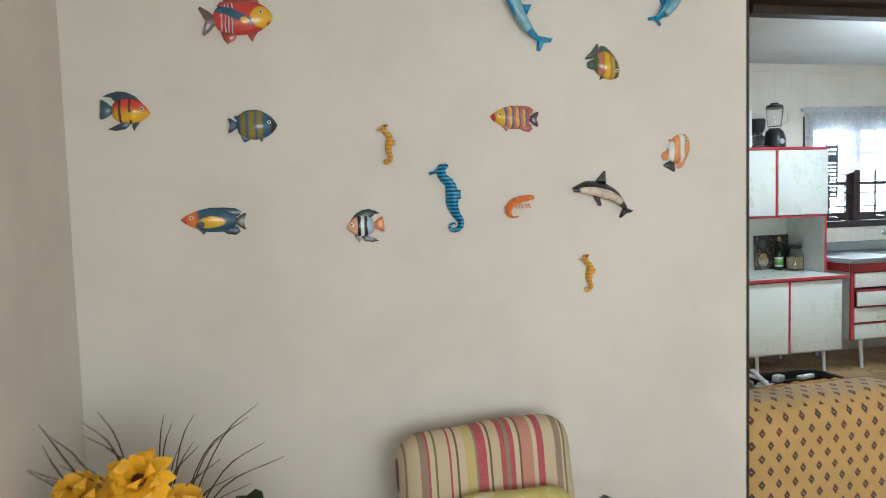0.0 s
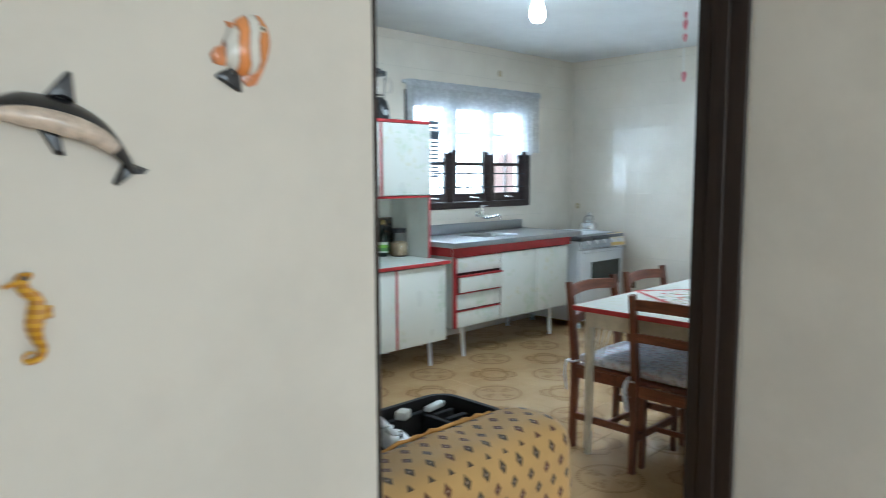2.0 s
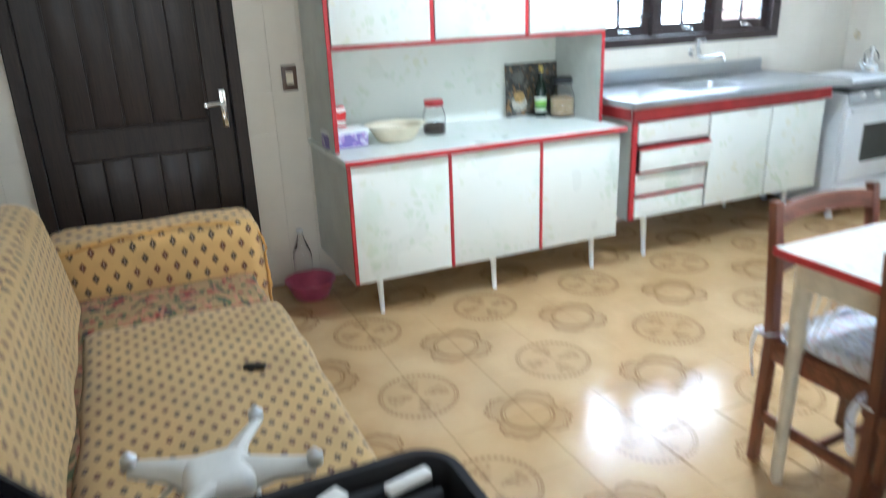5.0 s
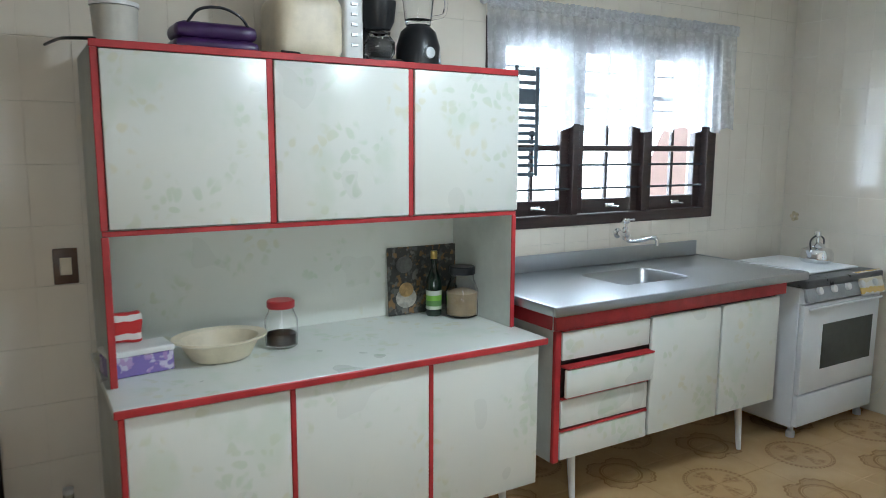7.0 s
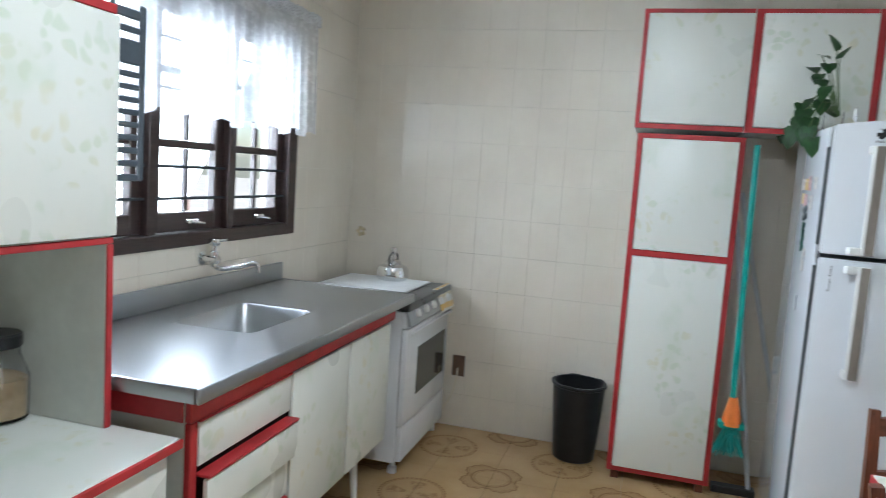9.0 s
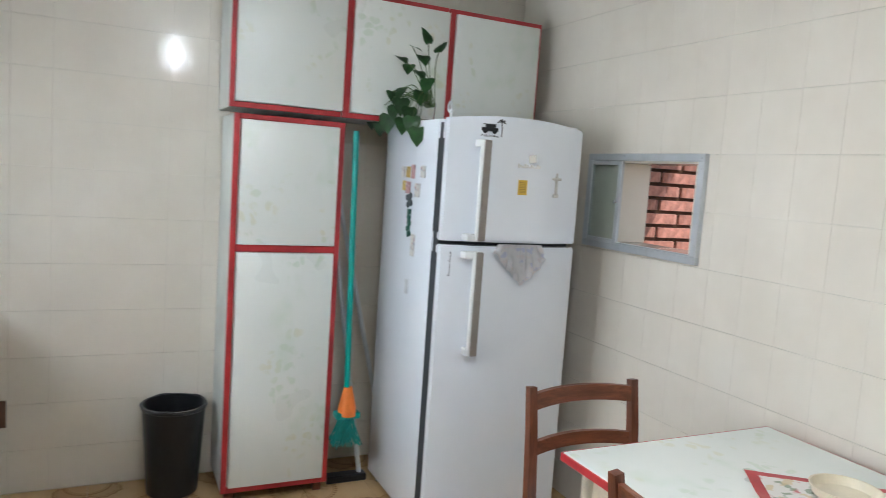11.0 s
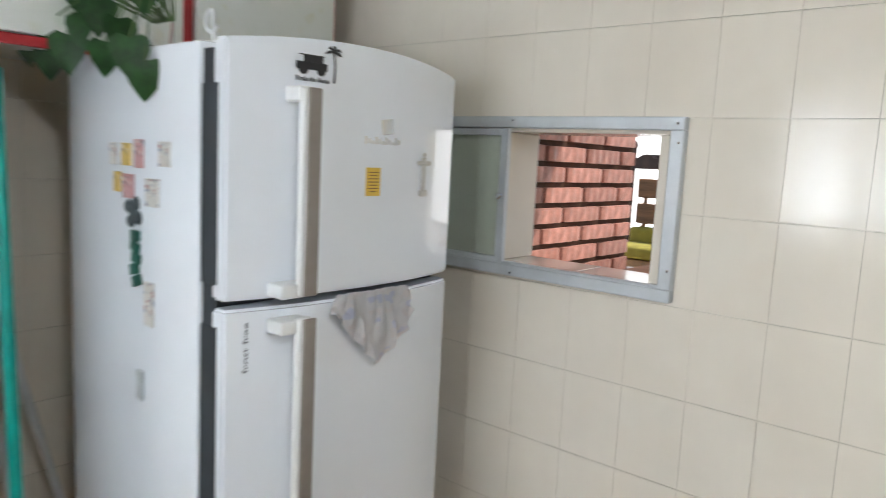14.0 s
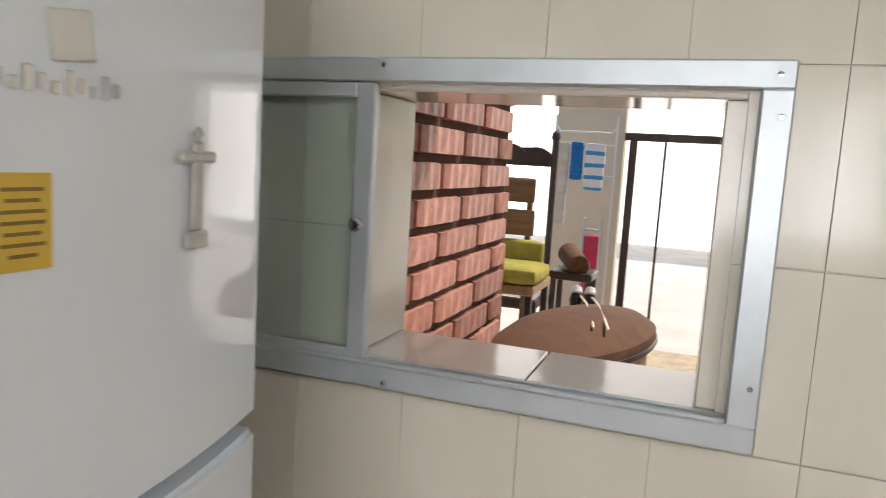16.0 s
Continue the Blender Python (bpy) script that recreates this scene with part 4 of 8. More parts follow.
for k in range(3):
    a, b = uy[k + 1], uy[k]
    wc = thing("wall_cabinet", (7.02, (a + b) / 2, 1.735), "white floral laminate wall cabinet with red edging", "cabinet", "row of wall cabinets")
    part("body", box(6.872, 7.197, a + 0.002, b - 0.002, 1.737, 2.290, 0.002), M_CABWHITE, wc)
    part("front_frame", join(box(6.856, 6.872, b - 0.020, b, 1.737, 2.290, 0.002), box(6.856, 6.872, a, a + (0.018 if k == 2 else 0.012), 1.737, 2.290, 0.002), box(6.856, 6.872, a + 0.018, b - 0.020, 1.737, 1.760, 0.002), box(6.856, 6.872, a + 0.018, b - 0.020, 2.270, 2.290, 0.002)), M_RED, wc, "red face frame")
    part("door", box(6.842, 6.858, a + 0.015, b - 0.022, 1.763, 2.268, 0.003, 2), M_LAM, wc)

# fridge with two bowed doors
fr = thing("refrigerator", (6.58, 3.27, 0), "white two-door refrigerator with taupe bar handles", "refrigerator")
part("body", box(6.348, 6.93, 2.952, 3.588, 0.04, 1.735, 0.008, 2), M_FRIDGE, fr)
part("gasket", box(6.300, 6.348, 2.962, 3.580, 0.07, 1.72, 0.002), M_GASKET, fr)
# raised dark strips imitate a recess in the door edge
part("edge_recess", box(6.280, 6.332, 3.5895, 3.5925, 1.285, 1.655, 0.001), M_GASKET, fr, "dark grey strip standing in for a door edge recess")
part("edge_recess", box(6.280, 6.332, 3.5895, 3.5925, 0.10, 1.205, 0.001), M_GASKET, fr, "dark grey strip standing in for a door edge recess")
part("hinge_cover", box(6.30, 6.42, 2.955, 3.03, 1.735, 1.752, 0.005, 2), M_WPLAST, fr)


def bowed_door(z0, z1, dome=0.0):
    """A door whose front bows outward across its width."""
    bm, n, cols = bmesh.new(), 16, []
    for k in range(n + 1):
        y = 2.950 + 0.640 * k / n
        u = (k / n - 0.5) * 2
        xf = 6.262 - 0.040 * (1 - abs(u) ** 2.2)
        cols.append([bm.verts.new(p) for p in ((6.300, y, z0), (xf, y, z0), (xf, y, z1 + dome * (1 - u * u)), (6.300, y, z1 + dome * (1 - u * u)))])
    for a, b in zip(cols, cols[1:]):
        for i in range(4):
            bm.faces.new((a[i], b[i], b[(i + 1) % 4], a[(i + 1) % 4]))
    bm.faces.new(cols[0])
    bm.faces.new(cols[-1][::-1])
    bmesh.ops.recalc_face_normals(bm, faces=bm.faces)
    bmesh.ops.bevel(bm, geom=[e for e in bm.edges if len(e.link_faces) == 2 and e.calc_face_angle() > 0.8], offset=0.006, segments=2, affect="EDGES")
    return bm


def front_x(y):
    return 6.262 - 0.040 * (1 - abs((y - 3.27) / 0.32) ** 2.2)


dtop = part("freezer_door", bowed_door(1.256, 1.735, 0.024), M_FRIDGE, fr)
dlow = part("fridge_door", bowed_door(0.06, 1.240), M_FRIDGE, fr)
for dd, za, zb, arm in ((dtop, 1.262, 1.660, 1.275), (dlow, 0.80, 1.222, 1.205)):
    y = 3.446
    hnd = part("handle", join(box(front_x(y) - 0.044, front_x(y) - 0.028, y - 0.011, y + 0.026, za, zb, 0.007, 3), box(front_x(y) - 0.04, front_x(y) + 0.01, y - 0.01, y + 0.062, arm - 0.014, arm + 0.014, 0.005, 2), box(front_x(y) - 0.04, front_x(y) + 0.01, y + 0.012, y + 0.03, (zb if dd is dtop else za) - (0.03 if dd is dtop else 0.0), (zb if dd is dtop else za) + (0.0 if dd is dtop else 0.03), 0.004)), M_WPLAST, dd)
    part("handle_face", box(front_x(y) - 0.050, front_x(y) - 0.043, y - 0.015, y + 0.016, za + 0.002, zb - 0.002, 0.005, 3), M_HANDLE, hnd, "taupe handle strip")
for fx in (6.36, 6.88):
    for fy in (3.0, 3.54):
        part("foot", lathe([(0.02, 0), (0.02, 0.03), (0.01, 0.06)], 10, (fx, fy, 0)), M_BLACK, fr)
M_STICKBLACK = plain("black_sticker", (0.02, 0.02, 0.022), 0.5, relief=0)
FACE = Matrix(((0, 0, -1, 0), (-1, 0, 0, 0), (0, 1, 0, 0), (0, 0, 0, 1)))   # letters that face -x
lettering("lettering", "frost free", 0.026, Matrix.Translation((front_x(3.545) - 0.0008, 3.545, 1.165)) @ pose(0, 0, 0, 0, 0, 13) @ FACE @ pose(0, 0, 0, 0, 0, 90), plain("grey_print", (0.25, 0.27, 0.30), 0.4, relief=0), dlow)
by = 3.232
bdg = part("badge", moved(box(-0.001, 0.001, -0.017, 0.017, -0.016, 0.016, 0.0008), Matrix.Translation((front_x(by) - 0.0012, by - 0.012, 1.600)) @ pose(0, 0, 0, -8)), M_CHROME, dtop, "silver maker's badge")
for k in range(11):
    part("badge_bar", moved(box(-0.0012, 0.0012, -0.0032, 0.0032, -0.008 + 0.002 * (k % 3 == 1), 0.008 - 0.004 * (k % 3), 0.0006), Matrix.Translation((front_x(by + 0.05 - 0.010 * k) - 0.001, by + 0.05 - 0.010 * k, 1.570))), M_CHROME, dtop, "small silver bar")

# ---------- dining table and chairs ----------
tb = thing("dining_table", (4.63, 3.19, 0), "white laminate dining table with red edge band", "table")
tx0, tx1, ty0, ty1, tz = 3.945, 5.335, 2.785, 3.605, 0.762
part("tabletop", box(tx0 + 0.004, tx1 - 0.004, ty0 + 0.004, ty1 - 0.004, tz - 0.024, tz, 0.003), M_LAM, tb)
part("edge_band", join(box(tx0, tx1, ty1 - 0.004, ty1, tz - 0.025, tz - 0.001, 0.002), box(tx0, tx1, ty0, ty0 + 0.004, tz - 0.025, tz - 0.001, 0.002), box(tx0, tx0 + 0.004, ty0 + 0.004, ty1 - 0.004, tz - 0.025, tz - 0.001, 0.002), box(tx1 - 0.004, tx1, ty0 + 0.004, ty1 - 0.004, tz - 0.025, tz - 0.001, 0.002)), M_RED, tb, "red edge band")
M_TLEG = plain("cream_table_leg", (0.62, 0.55, 0.42), 0.45, vary=0.08)
part("apron", join(box(tx0 + 0.05, tx1 - 0.05, ty1 - 0.07, ty1 - 0.05, tz - 0.105, tz - 0.025, 0.002), box(tx0 + 0.05, tx1 - 0.05, ty0 + 0.05, ty0 + 0.07, tz - 0.105, tz - 0.025, 0.002), box(tx0 + 0.04, tx0 + 0.06, ty0 + 0.07, ty1 - 0.07, tz - 0.105, tz - 0.025, 0.002), box(tx1 - 0.06, tx1 - 0.04, ty0 + 0.07, ty1 - 0.07, tz - 0.105, tz - 0.025, 0.002)), M_TLEG, tb)
for lx, ly in ((tx0 + 0.07, ty1 - 0.06), (tx0 + 0.07, ty0 + 0.08), (tx1 - 0.07, ty1 - 0.06), (tx1 - 0.07, ty0 + 0.08)):
    part("leg", tube([(lx, ly, 0), (lx, ly, tz - 0.026)], [0.016, 0.026], 12), M_TLEG, tb, "cream tapered leg")
bm = bmesh.new()
nx, ny = 26, 16
grid = [[bm.verts.new((4.65 + 0.80 * 0.70 * (i / nx - 0.5) + 0.60 * 0.49 * (j / ny - 0.5), 3.195 - 0.60 * 0.70 * (i / nx - 0.5) + 0.80 * 0.49 * (j / ny - 0.5), tz + 0.004 + 0.006 * max(0, noise.noise(Vector((i * 0.35, j * 0.4, 3)))))) for j in range(ny + 1)] for i in range(nx + 1)]
for i in range(nx):
    for j in range(ny):
        bm.faces.new((grid[i][j], grid[i + 1][j], grid[i + 1][j + 1], grid[i][j + 1])).material_index = 1 if i < 1 or j < 1 or i > nx - 2 or j > ny - 2 else 0
single("table_runner", bm, [M_RUNNER, M_RED], "red bordered printed cloth lying on the dining table", "cloth")
tray = thing("bread_basket", (4.84, 3.10, tz + 0.008), "small pale woven dish on the printed cloth", "basket")
part("bowl", lathe([(0.05, 0), (0.075, 0.012), (0.085, 0.035), (0.08, 0.035), (0.07, 0.014), (0, 0.008)], 22, (4.84, 3.10, tz + 0.012)), M_CREAMP, tray)


def make_chair():
    """A wooden dining chair that faces +y from its back at y = 0, standing at the origin."""
    ch = thing("dining_chair", (0, 0, 0), "red-brown wooden dining chair with a floral tied cushion", "chair", "chairs round the table")
    w = 0.205
    for s in (-1, 1):
        part("back_leg", tube([(s * w, 0.0, 0), (s * w, 0.012, 0.43), (s * w, -0.012, 0.70), (s * w, -0.034, 0.855)], [0.0195, 0.0225, 0.021, 0.019], 4), M_CHAIR, ch, smooth=0)
        part("front_leg", tube([(s * w, 0.40, 0), (s * w, 0.40, 0.425)], [0.017, 0.021], 4), M_CHAIR, ch, smooth=0)
        part("side_stretcher", box(s * w - 0.010, s * w + 0.010, 0.015, 0.385, 0.15, 0.185, 0.003), M_CHAIRH, ch)
        part("seat_rail", box(s * w - 0.012, s * w + 0.012, 0.02, 0.39, 0.37, 0.425, 0.003), M_CHAIRH, ch)
    part("seat_rail", box(-w + 0.02, w - 0.02, 0.385, 0.41, 0.37, 0.425, 0.003), M_CHAIRH, ch)
    part("seat_rail", box(-w + 0.02, w - 0.02, 0.0, 0.022, 0.37, 0.425, 0.003), M_CHAIRH, ch)
    part("front_stretcher", box(-w + 0.015, w - 0.015, 0.19, 0.21, 0.155, 0.18, 0.003), M_CHAIRH, ch)
    part("seat", box(-w - 0.015, w + 0.015, 0.022, 0.425, 0.425, 0.442, 0.006, 2), M_CHAIRH, ch)
    for zc, hh in ((0.808, 0.052), (0.655, 0.042)):
        bm = bmesh.new()
        rows = []
        for k in range(13):
            u = (k / 12 - 0.5) * 2
            y = -0.022 - 0.028 * (1 - u * u) + (0.012 if zc < 0.7 else 0)
            arch = 0.010 * (1 - u * u)
            rows.append([bm.verts.new(p) for p in ((u * (w - 0.012), y - 0.009, zc - hh / 2 + arch), (u * (w - 0.012), y + 0.009, zc - hh / 2 + arch), (u * (w - 0.012), y + 0.009 - 0.006, zc + hh / 2 + arch), (u * (w - 0.012), y - 0.009 - 0.006, zc + hh / 2 + arch))])
        for a, b in zip(rows, rows[1:]):
            for i in range(4):
                bm.faces.new((a[i], b[i], b[(i + 1) % 4], a[(i + 1) % 4]))
        bm.faces.new(rows[0])
        bm.faces.new(rows[-1][::-1])
        part("back_rail", bm, M_CHAIRH, ch, smooth=30)
    cu = part("cushion", soft_box(-w - 0.01, w + 0.01, 0.035, 0.43, 0.444, 0.50, 0.028, 12, 0.014, 11), M_CUSH, ch, "pale floral cushion")
    for s in (-1, 1):
        part("tie", join(tube(bend([(s * (w - 0.01), 0.04, 0.462), (s * (w + 0.026), 0.015, 0.455), (s * (w + 0.02), -0.025, 0.45), (s * (w - 0.015), -0.03, 0.45)]), 0.010, 6, flat=0.4), tube(bend([(s * (w + 0.02), -0.028, 0.452), (s * (w + 0.032), -0.03, 0.40), (s * (w + 0.018), -0.028, 0.30)]), [0.011] * 12 + [0.007], 6, flat=0.35)), M_CUSH, cu, "cloth tie")
    return ch


chair = make_chair()
# x, y, turn: the back's middle on the ground
spots = [(4.25, 3.662, 180), (4.79, 3.66, 180), (3.955, 3.055, -90), (5.592, 3.322, 90)]
chair.matrix_basis = pose(*spots[0][:2], 0, 0, 0, spots[0][2])
for sx, sy, tr in spots[1:]:
    copy_thing(chair, pose(sx, sy, 0, 0, 0, tr))
sticks = [tube([(4.03 + 0.012 * k, 3.53 - 0.01 * k, 0.47), (4.05 + 0.035 * k, 3.50 - 0.02 * k, 0.72)], 0.003, 5) for k in range(3)]
stick_base = tube([(4.075, 3.60, 0.0), (4.035, 3.545, 0.49)], [0.012, 0.017], 8)
tw = thing("bamboo_sticks", (4.075, 3.60, 0), "pale bamboo cane with thin sticks leaning by the table leg", "sticks")
part("cane", stick_base, M_TLEG, tw)
for b_ in sticks:
    part("stick", b_, M_TLEG, tw)

# ---------- sofa with throws ----------
so = thing("sofa", (2.25, 4.02, 0), "dark floral sofa spread with yellow patterned throws", "sofa")
part("base", soft_box(1.73, 2.74, 2.80, 5.24, 0.06, 0.32, 0.04, 10, 0.006), M_FLORAL, so)
part("seat", soft_box(2.05, 2.76, 3.02, 5.02, 0.28, 0.43, 0.05, 14, 0.010), M_FLORAL, so)
part("backrest", moved(soft_box(-0.16, 0.16, 3.44, 5.06, 0.0, 0.56, 0.09, 14, 0.014, 4), Matrix.Translation((1.97, 0, 0.28)) @ pose(0, 0, 0, 0, -9)), M_FLORAL, so)
part("arm", soft_box(1.86, 2.765, 2.795, 3.02, 0.10, 0.635, 0.06, 14, 0.008), M_FLORAL, so)
part("arm", soft_box(1.86, 2.765, 5.03, 5.245, 0.10, 0.635, 0.06, 14, 0.008), M_FLORAL, so)
part("seat_fold", soft_box(2.08, 2.74, 4.70, 4.995, 0.34, 0.462, 0.04, 14, 0.012, 6), M_FLORAL, so, "dark floral upholstery left bare")
for lx in (1.80, 2.68):
    for ly in (2.86, 5.18):
        part("foot", box(lx - 0.025, lx + 0.025, ly - 0.025, ly + 0.025, 0, 0.07, 0.004), M_CHAIR, so)


def open_below(bm, z):
    bmesh.ops.delete(bm, geom=[v for v in bm.verts if v.co.z < z], context="VERTS")
    return bm


def fringe(points, n, size, material, parent, seed):
    """A ruffled hem along a line."""
    rnd = random.Random(seed)
    pts = [Vector(p) for p in points]
    line = bend(pts, max(2, n // max(1, len(pts) - 1)))
    ring = [p + Vector((rnd.uniform(-1, 1), rnd.uniform(-1, 1), rnd.uniform(-1, 1))) * size * 0.5 for p in line]
    return part("hem", tube(ring, [size * rnd.uniform(0.55, 1.1) for _ in ring], 6), material, parent, "frayed hem")


M_HEM = plain("yellow_hem", (0.66, 0.36, 0.10), 0.95, vary=0.15, grain=300, relief=0.6)
th = thing("sofa_throw", (2.36, 2.9, 0.18), "yellow throw with brown diamonds over the near sofa arm", "throw", "throws on the sofa")
o = box_uv(part("cover", open_below(soft_box(2.0, 2.825, 2.768, 3.05, 0.05, 0.682, 0.10, 30, 0.012, 7, 3), 0.17), M_CLOTH, th, smooth=60))
fringe([(2.05, 3.0, 0.64), (2.2, 3.01, 0.662), (2.45, 3.01, 0.672), (2.68, 3.0, 0.668), (2.785, 2.95, 0.63), (2.82, 2.91, 0.48), (2.825, 2.91, 0.25)], 54, 0.0085, M_HEM, th, 1)
th = thing("sofa_throw", (2.36, 5.13, 0.18), "yellow throw with brown diamonds over the far sofa arm", "throw", "throws on the sofa")
o = box_uv(part("cover", open_below(soft_box(2.02, 2.80, 4.985, 5.265, 0.05, 0.665, 0.065, 26, 0.014, 6, 9), 0.17), M_CLOTH, th, smooth=60))
fringe([(2.04, 5.0, 0.62), (2.3, 5.0, 0.665), (2.6, 5.005, 0.665), (2.78, 5.01, 0.60), (2.80, 5.01, 0.45), (2.80, 5.02, 0.25)], 40, 0.008, M_HEM, th, 2)
th = thing("sofa_throw", (2.45, 4.0, 0.15), "faded yellow throw with brown diamonds over the seat", "throw", "throws on the sofa")
o = box_uv(part("cover", open_below(soft_box(2.12, 2.79, 3.05, 4.74, 0.05, 0.452, 0.06, 28, 0.016, 5, 5), 0.14), M_CLOTH2, th, smooth=60))
th = thing("sofa_throw", (1.99, 4.0, 0.45), "faded yellow throw with brown diamonds over the backrest", "throw", "throws on the sofa")
o = box_uv(part("cover", open_below(moved(soft_box(-0.185, 0.185, 3.46, 4.95, 0.0, 0.585, 0.10, 26, 0.018, 4, 5), Matrix.Translation((1.98, 0, 0.285)) @ pose(0, 0, 0, 0, -9)), 0.47), M_CLOTH2, th, smooth=60))
single("television_remote", moved(box(-0.013, 0.013, -0.032, 0.032, 0.0, 0.014, 0.004, 2), pose(2.60, 4.185, 0.452, 0, 0, 60)), M_BLACK, "small black remote control lying on the sofa seat", "remote")

single("sofa_pillow", soft_box(1.76, 2.07, 2.97, 3.38, 0.44, 0.735, 0.11, 14, 0.02, 6), M_FLORAL, "plump dark floral pillow in the sofa corner", "pillow")

# ---------- drone case on the sofa ----------
cs = thing("equipment_case", (2.57, 3.23, 0.452), "open black padded equipment case lying on the sofa", "case")
ca0, ca1, cb0, cb1, cz0, cz1 = 2.27, 2.845, 3.06, 3.40, 0.455, 0.615


def shell(a0, a1, b0, b1, z0, z1, r, wall):
    """An open tray with rounded corners."""
    bm, rings = bmesh.new(), []
    for inset, z in ((0.012, z0), (0.0, z0 + 0.02), (0.0, z1), (wall, z1), (wall, z0 + 0.03)):
        ring = []
        for cx, cy, s in ((a1 - r, b1 - r, 0), (a0 + r, b1 - r, 90), (a0 + r, b0 + r, 180), (a1 - r, b0 + r, 270)):
            for k in range(7):
                t = radians(s + 15 * k)
                ring.append(bm.verts.new((cx + (r - inset) * math.cos(t), cy + (r - inset) * math.sin(t), z)))
        rings.append(ring)
    for a, b in zip(rings, rings[1:]):
        for k in range(28):
            bm.faces.new((a[k], a[(k + 1) % 28], b[(k + 1) % 28], b[k]))
    bm.faces.new(rings[0][::-1])
    bm.faces.new(rings[-1])
    return bm


part("tray", shell(ca0, ca1, cb0, cb1, cz0, cz1, 0.085, 0.018), M_BLACKM, cs)
part("zip", tube([(ca1 - 0.085 + 0.086 * math.cos(radians(t)), (cb1 - 0.085 if t >= 0 else cb0 + 0.085) + 0.086 * math.sin(radians(t)), cz1 - 0.012) for t in range(-90, 91, 10)], 0.004, 6), M_BLACK, cs)
fz = 0.585
part("foam", join(box(2.30, 2.50, cb0 + 0.025, cb0 + 0.075, 0.49, fz, 0.012, 2), box(2.30, 2.36, cb0 + 0.08, cb1 - 0.05, 0.49, fz, 0.012, 2), box(2.47, 2.505, cb0 + 0.08, cb1 - 0.06, 0.49, fz, 0.012, 2), box(2.68, 2.70, cb0 + 0.06, cb1 - 0.07, 0.49, fz, 0.006, 2),
                  box(2.71, 2.80, cb0 + 0.10, cb0 + 0.125, 0.49, fz, 0.006, 2), box(2.71, 2.80, cb0 + 0.165, cb0 + 0.19, 0.49, fz, 0.006, 2), box(2.71, 2.80, cb0 + 0.23, cb0 + 0.25, 0.49, fz, 0.006, 2), box(2.51, 2.82, cb0 + 0.028, cb0 + 0.058, 0.49, fz, 0.008, 2), box(2.51, 2.80, cb1 - 0.058, cb1 - 0.032, 0.49, fz, 0.008, 2)), M_FOAM, cs, "dark grey foam insert")
lid = shell(0.0, 0.56, cb0, cb1, 0.0, 0.11, 0.085, 0.012)
part("lid", moved(lid, Matrix.Translation((ca0 - 0.005, 0, cz1 - 0.02)) @ pose(0, 0, 0, 0, 180 + 52) @ Matrix.Translation((0.0, 0, 0.105)) @ Matrix.Diagonal((1, 1, -1, 1))), plain("glossy_black_shell", (0.010, 0.010, 0.012), 0.22, vary=0.2, scale=8, relief=0.15), cs, "glossy black lid standing open")
part("lid_net", join(*[moved(tube(bend([(0.05 + 0.12 * k, cb0 + 0.03, 0.002), (0.10 + 0.11 * k, (cb0 + cb1) / 2, 0.012), (0.06 + 0.13 * k, cb1 - 0.03, 0.002)]), 0.003, 5), Matrix.Translation((ca0 - 0.005, 0, cz1 - 0.02)) @ pose(0, 0, 0, 0, 180 + 52)) for k in range(4)]), M_BLACK, cs)

rc = thing("remote_controller", (2.42, 3.18, 0.55), "white drone controller lying in the open case", "controller")
part("body", moved(soft_box(-0.065, 0.065, -0.045, 0.045, 0, 0.05, 0.022, 8, 0.0), pose(2.42, 3.17, 0.575, 12, 0, 70)), M_WPLAST, rc)
for k, s in enumerate((-1, 1)):
    part("antenna", moved(box(-0.012, 0.012, 0.0, 0.14, -0.005, 0.005, 0.005, 2), pose(2.43 + 0.02 * s, 3.18 + 0.03 * s, 0.625, 18, 0, 20 + 25 * s)), M_WPLAST, rc)
    part("thumb_stick", lathe([(0.006, 0), (0.004, 0.012), (0.008, 0.02), (0, 0.02)], 10, (2.41, 3.16 + 0.03 * s, 0.625)), M_CHROME, rc)
part("phone_clamp", join(moved(box(-0.045, 0.045, -0.003, 0.003, 0, 0.07, 0.003), pose(2.335, 3.16, 0.60, -20, 0, 80)), tube([(2.37, 3.17, 0.62), (2.34, 3.165, 0.63)], 0.006, 6)), M_WPLAST, rc)
for nm, cx, cy, rz in (("charger", 2.60, 3.335, 25), ("battery", 2.745, 3.335, 12)):
    half = (0.026, 0.020, 0.030) if nm == "charger" else (0.048, 0.014, 0.020)
    o = single(nm, moved(box(-half[0], half[0], -half[1], half[1], 0, half[2], 0.007, 2), pose(cx, cy, 0.586, 0, 0, rz)), M_WPLAST, "white %s tucked in the open equipment case" % nm, nm)

dn = thing("drone", (2.43, 3.60, 0.455), "white four-armed drone lying on the sofa seat", "drone")
part("body", soft_box(2.36, 2.50, 3.52, 3.66, 0.50, 0.575, 0.035, 8, 0.0), M_WPLAST, dn)
for ang in (57, -17, 147, 230):
    ax, ay = math.cos(radians(ang)), math.sin(radians(ang))
    ex, ey = 2.43 + 0.195 * ax, 3.59 + 0.195 * ay
    arm = part("arm", tube([(2.43 + 0.05 * ax, 3.59 + 0.05 * ay, 0.54), (2.43 + 0.11 * ax, 3.59 + 0.11 * ay, 0.548), (ex, ey, 0.545)], [0.042, 0.026, 0.019], 10, flat=0.6), M_WPLAST, dn)
    part("motor", lathe([(0.017, 0), (0.017, 0.02), (0.013, 0.024), (0.004, 0.034), (0, 0.034)], 14, (ex, ey, 0.552)), M_ALU, arm, "grey motor")
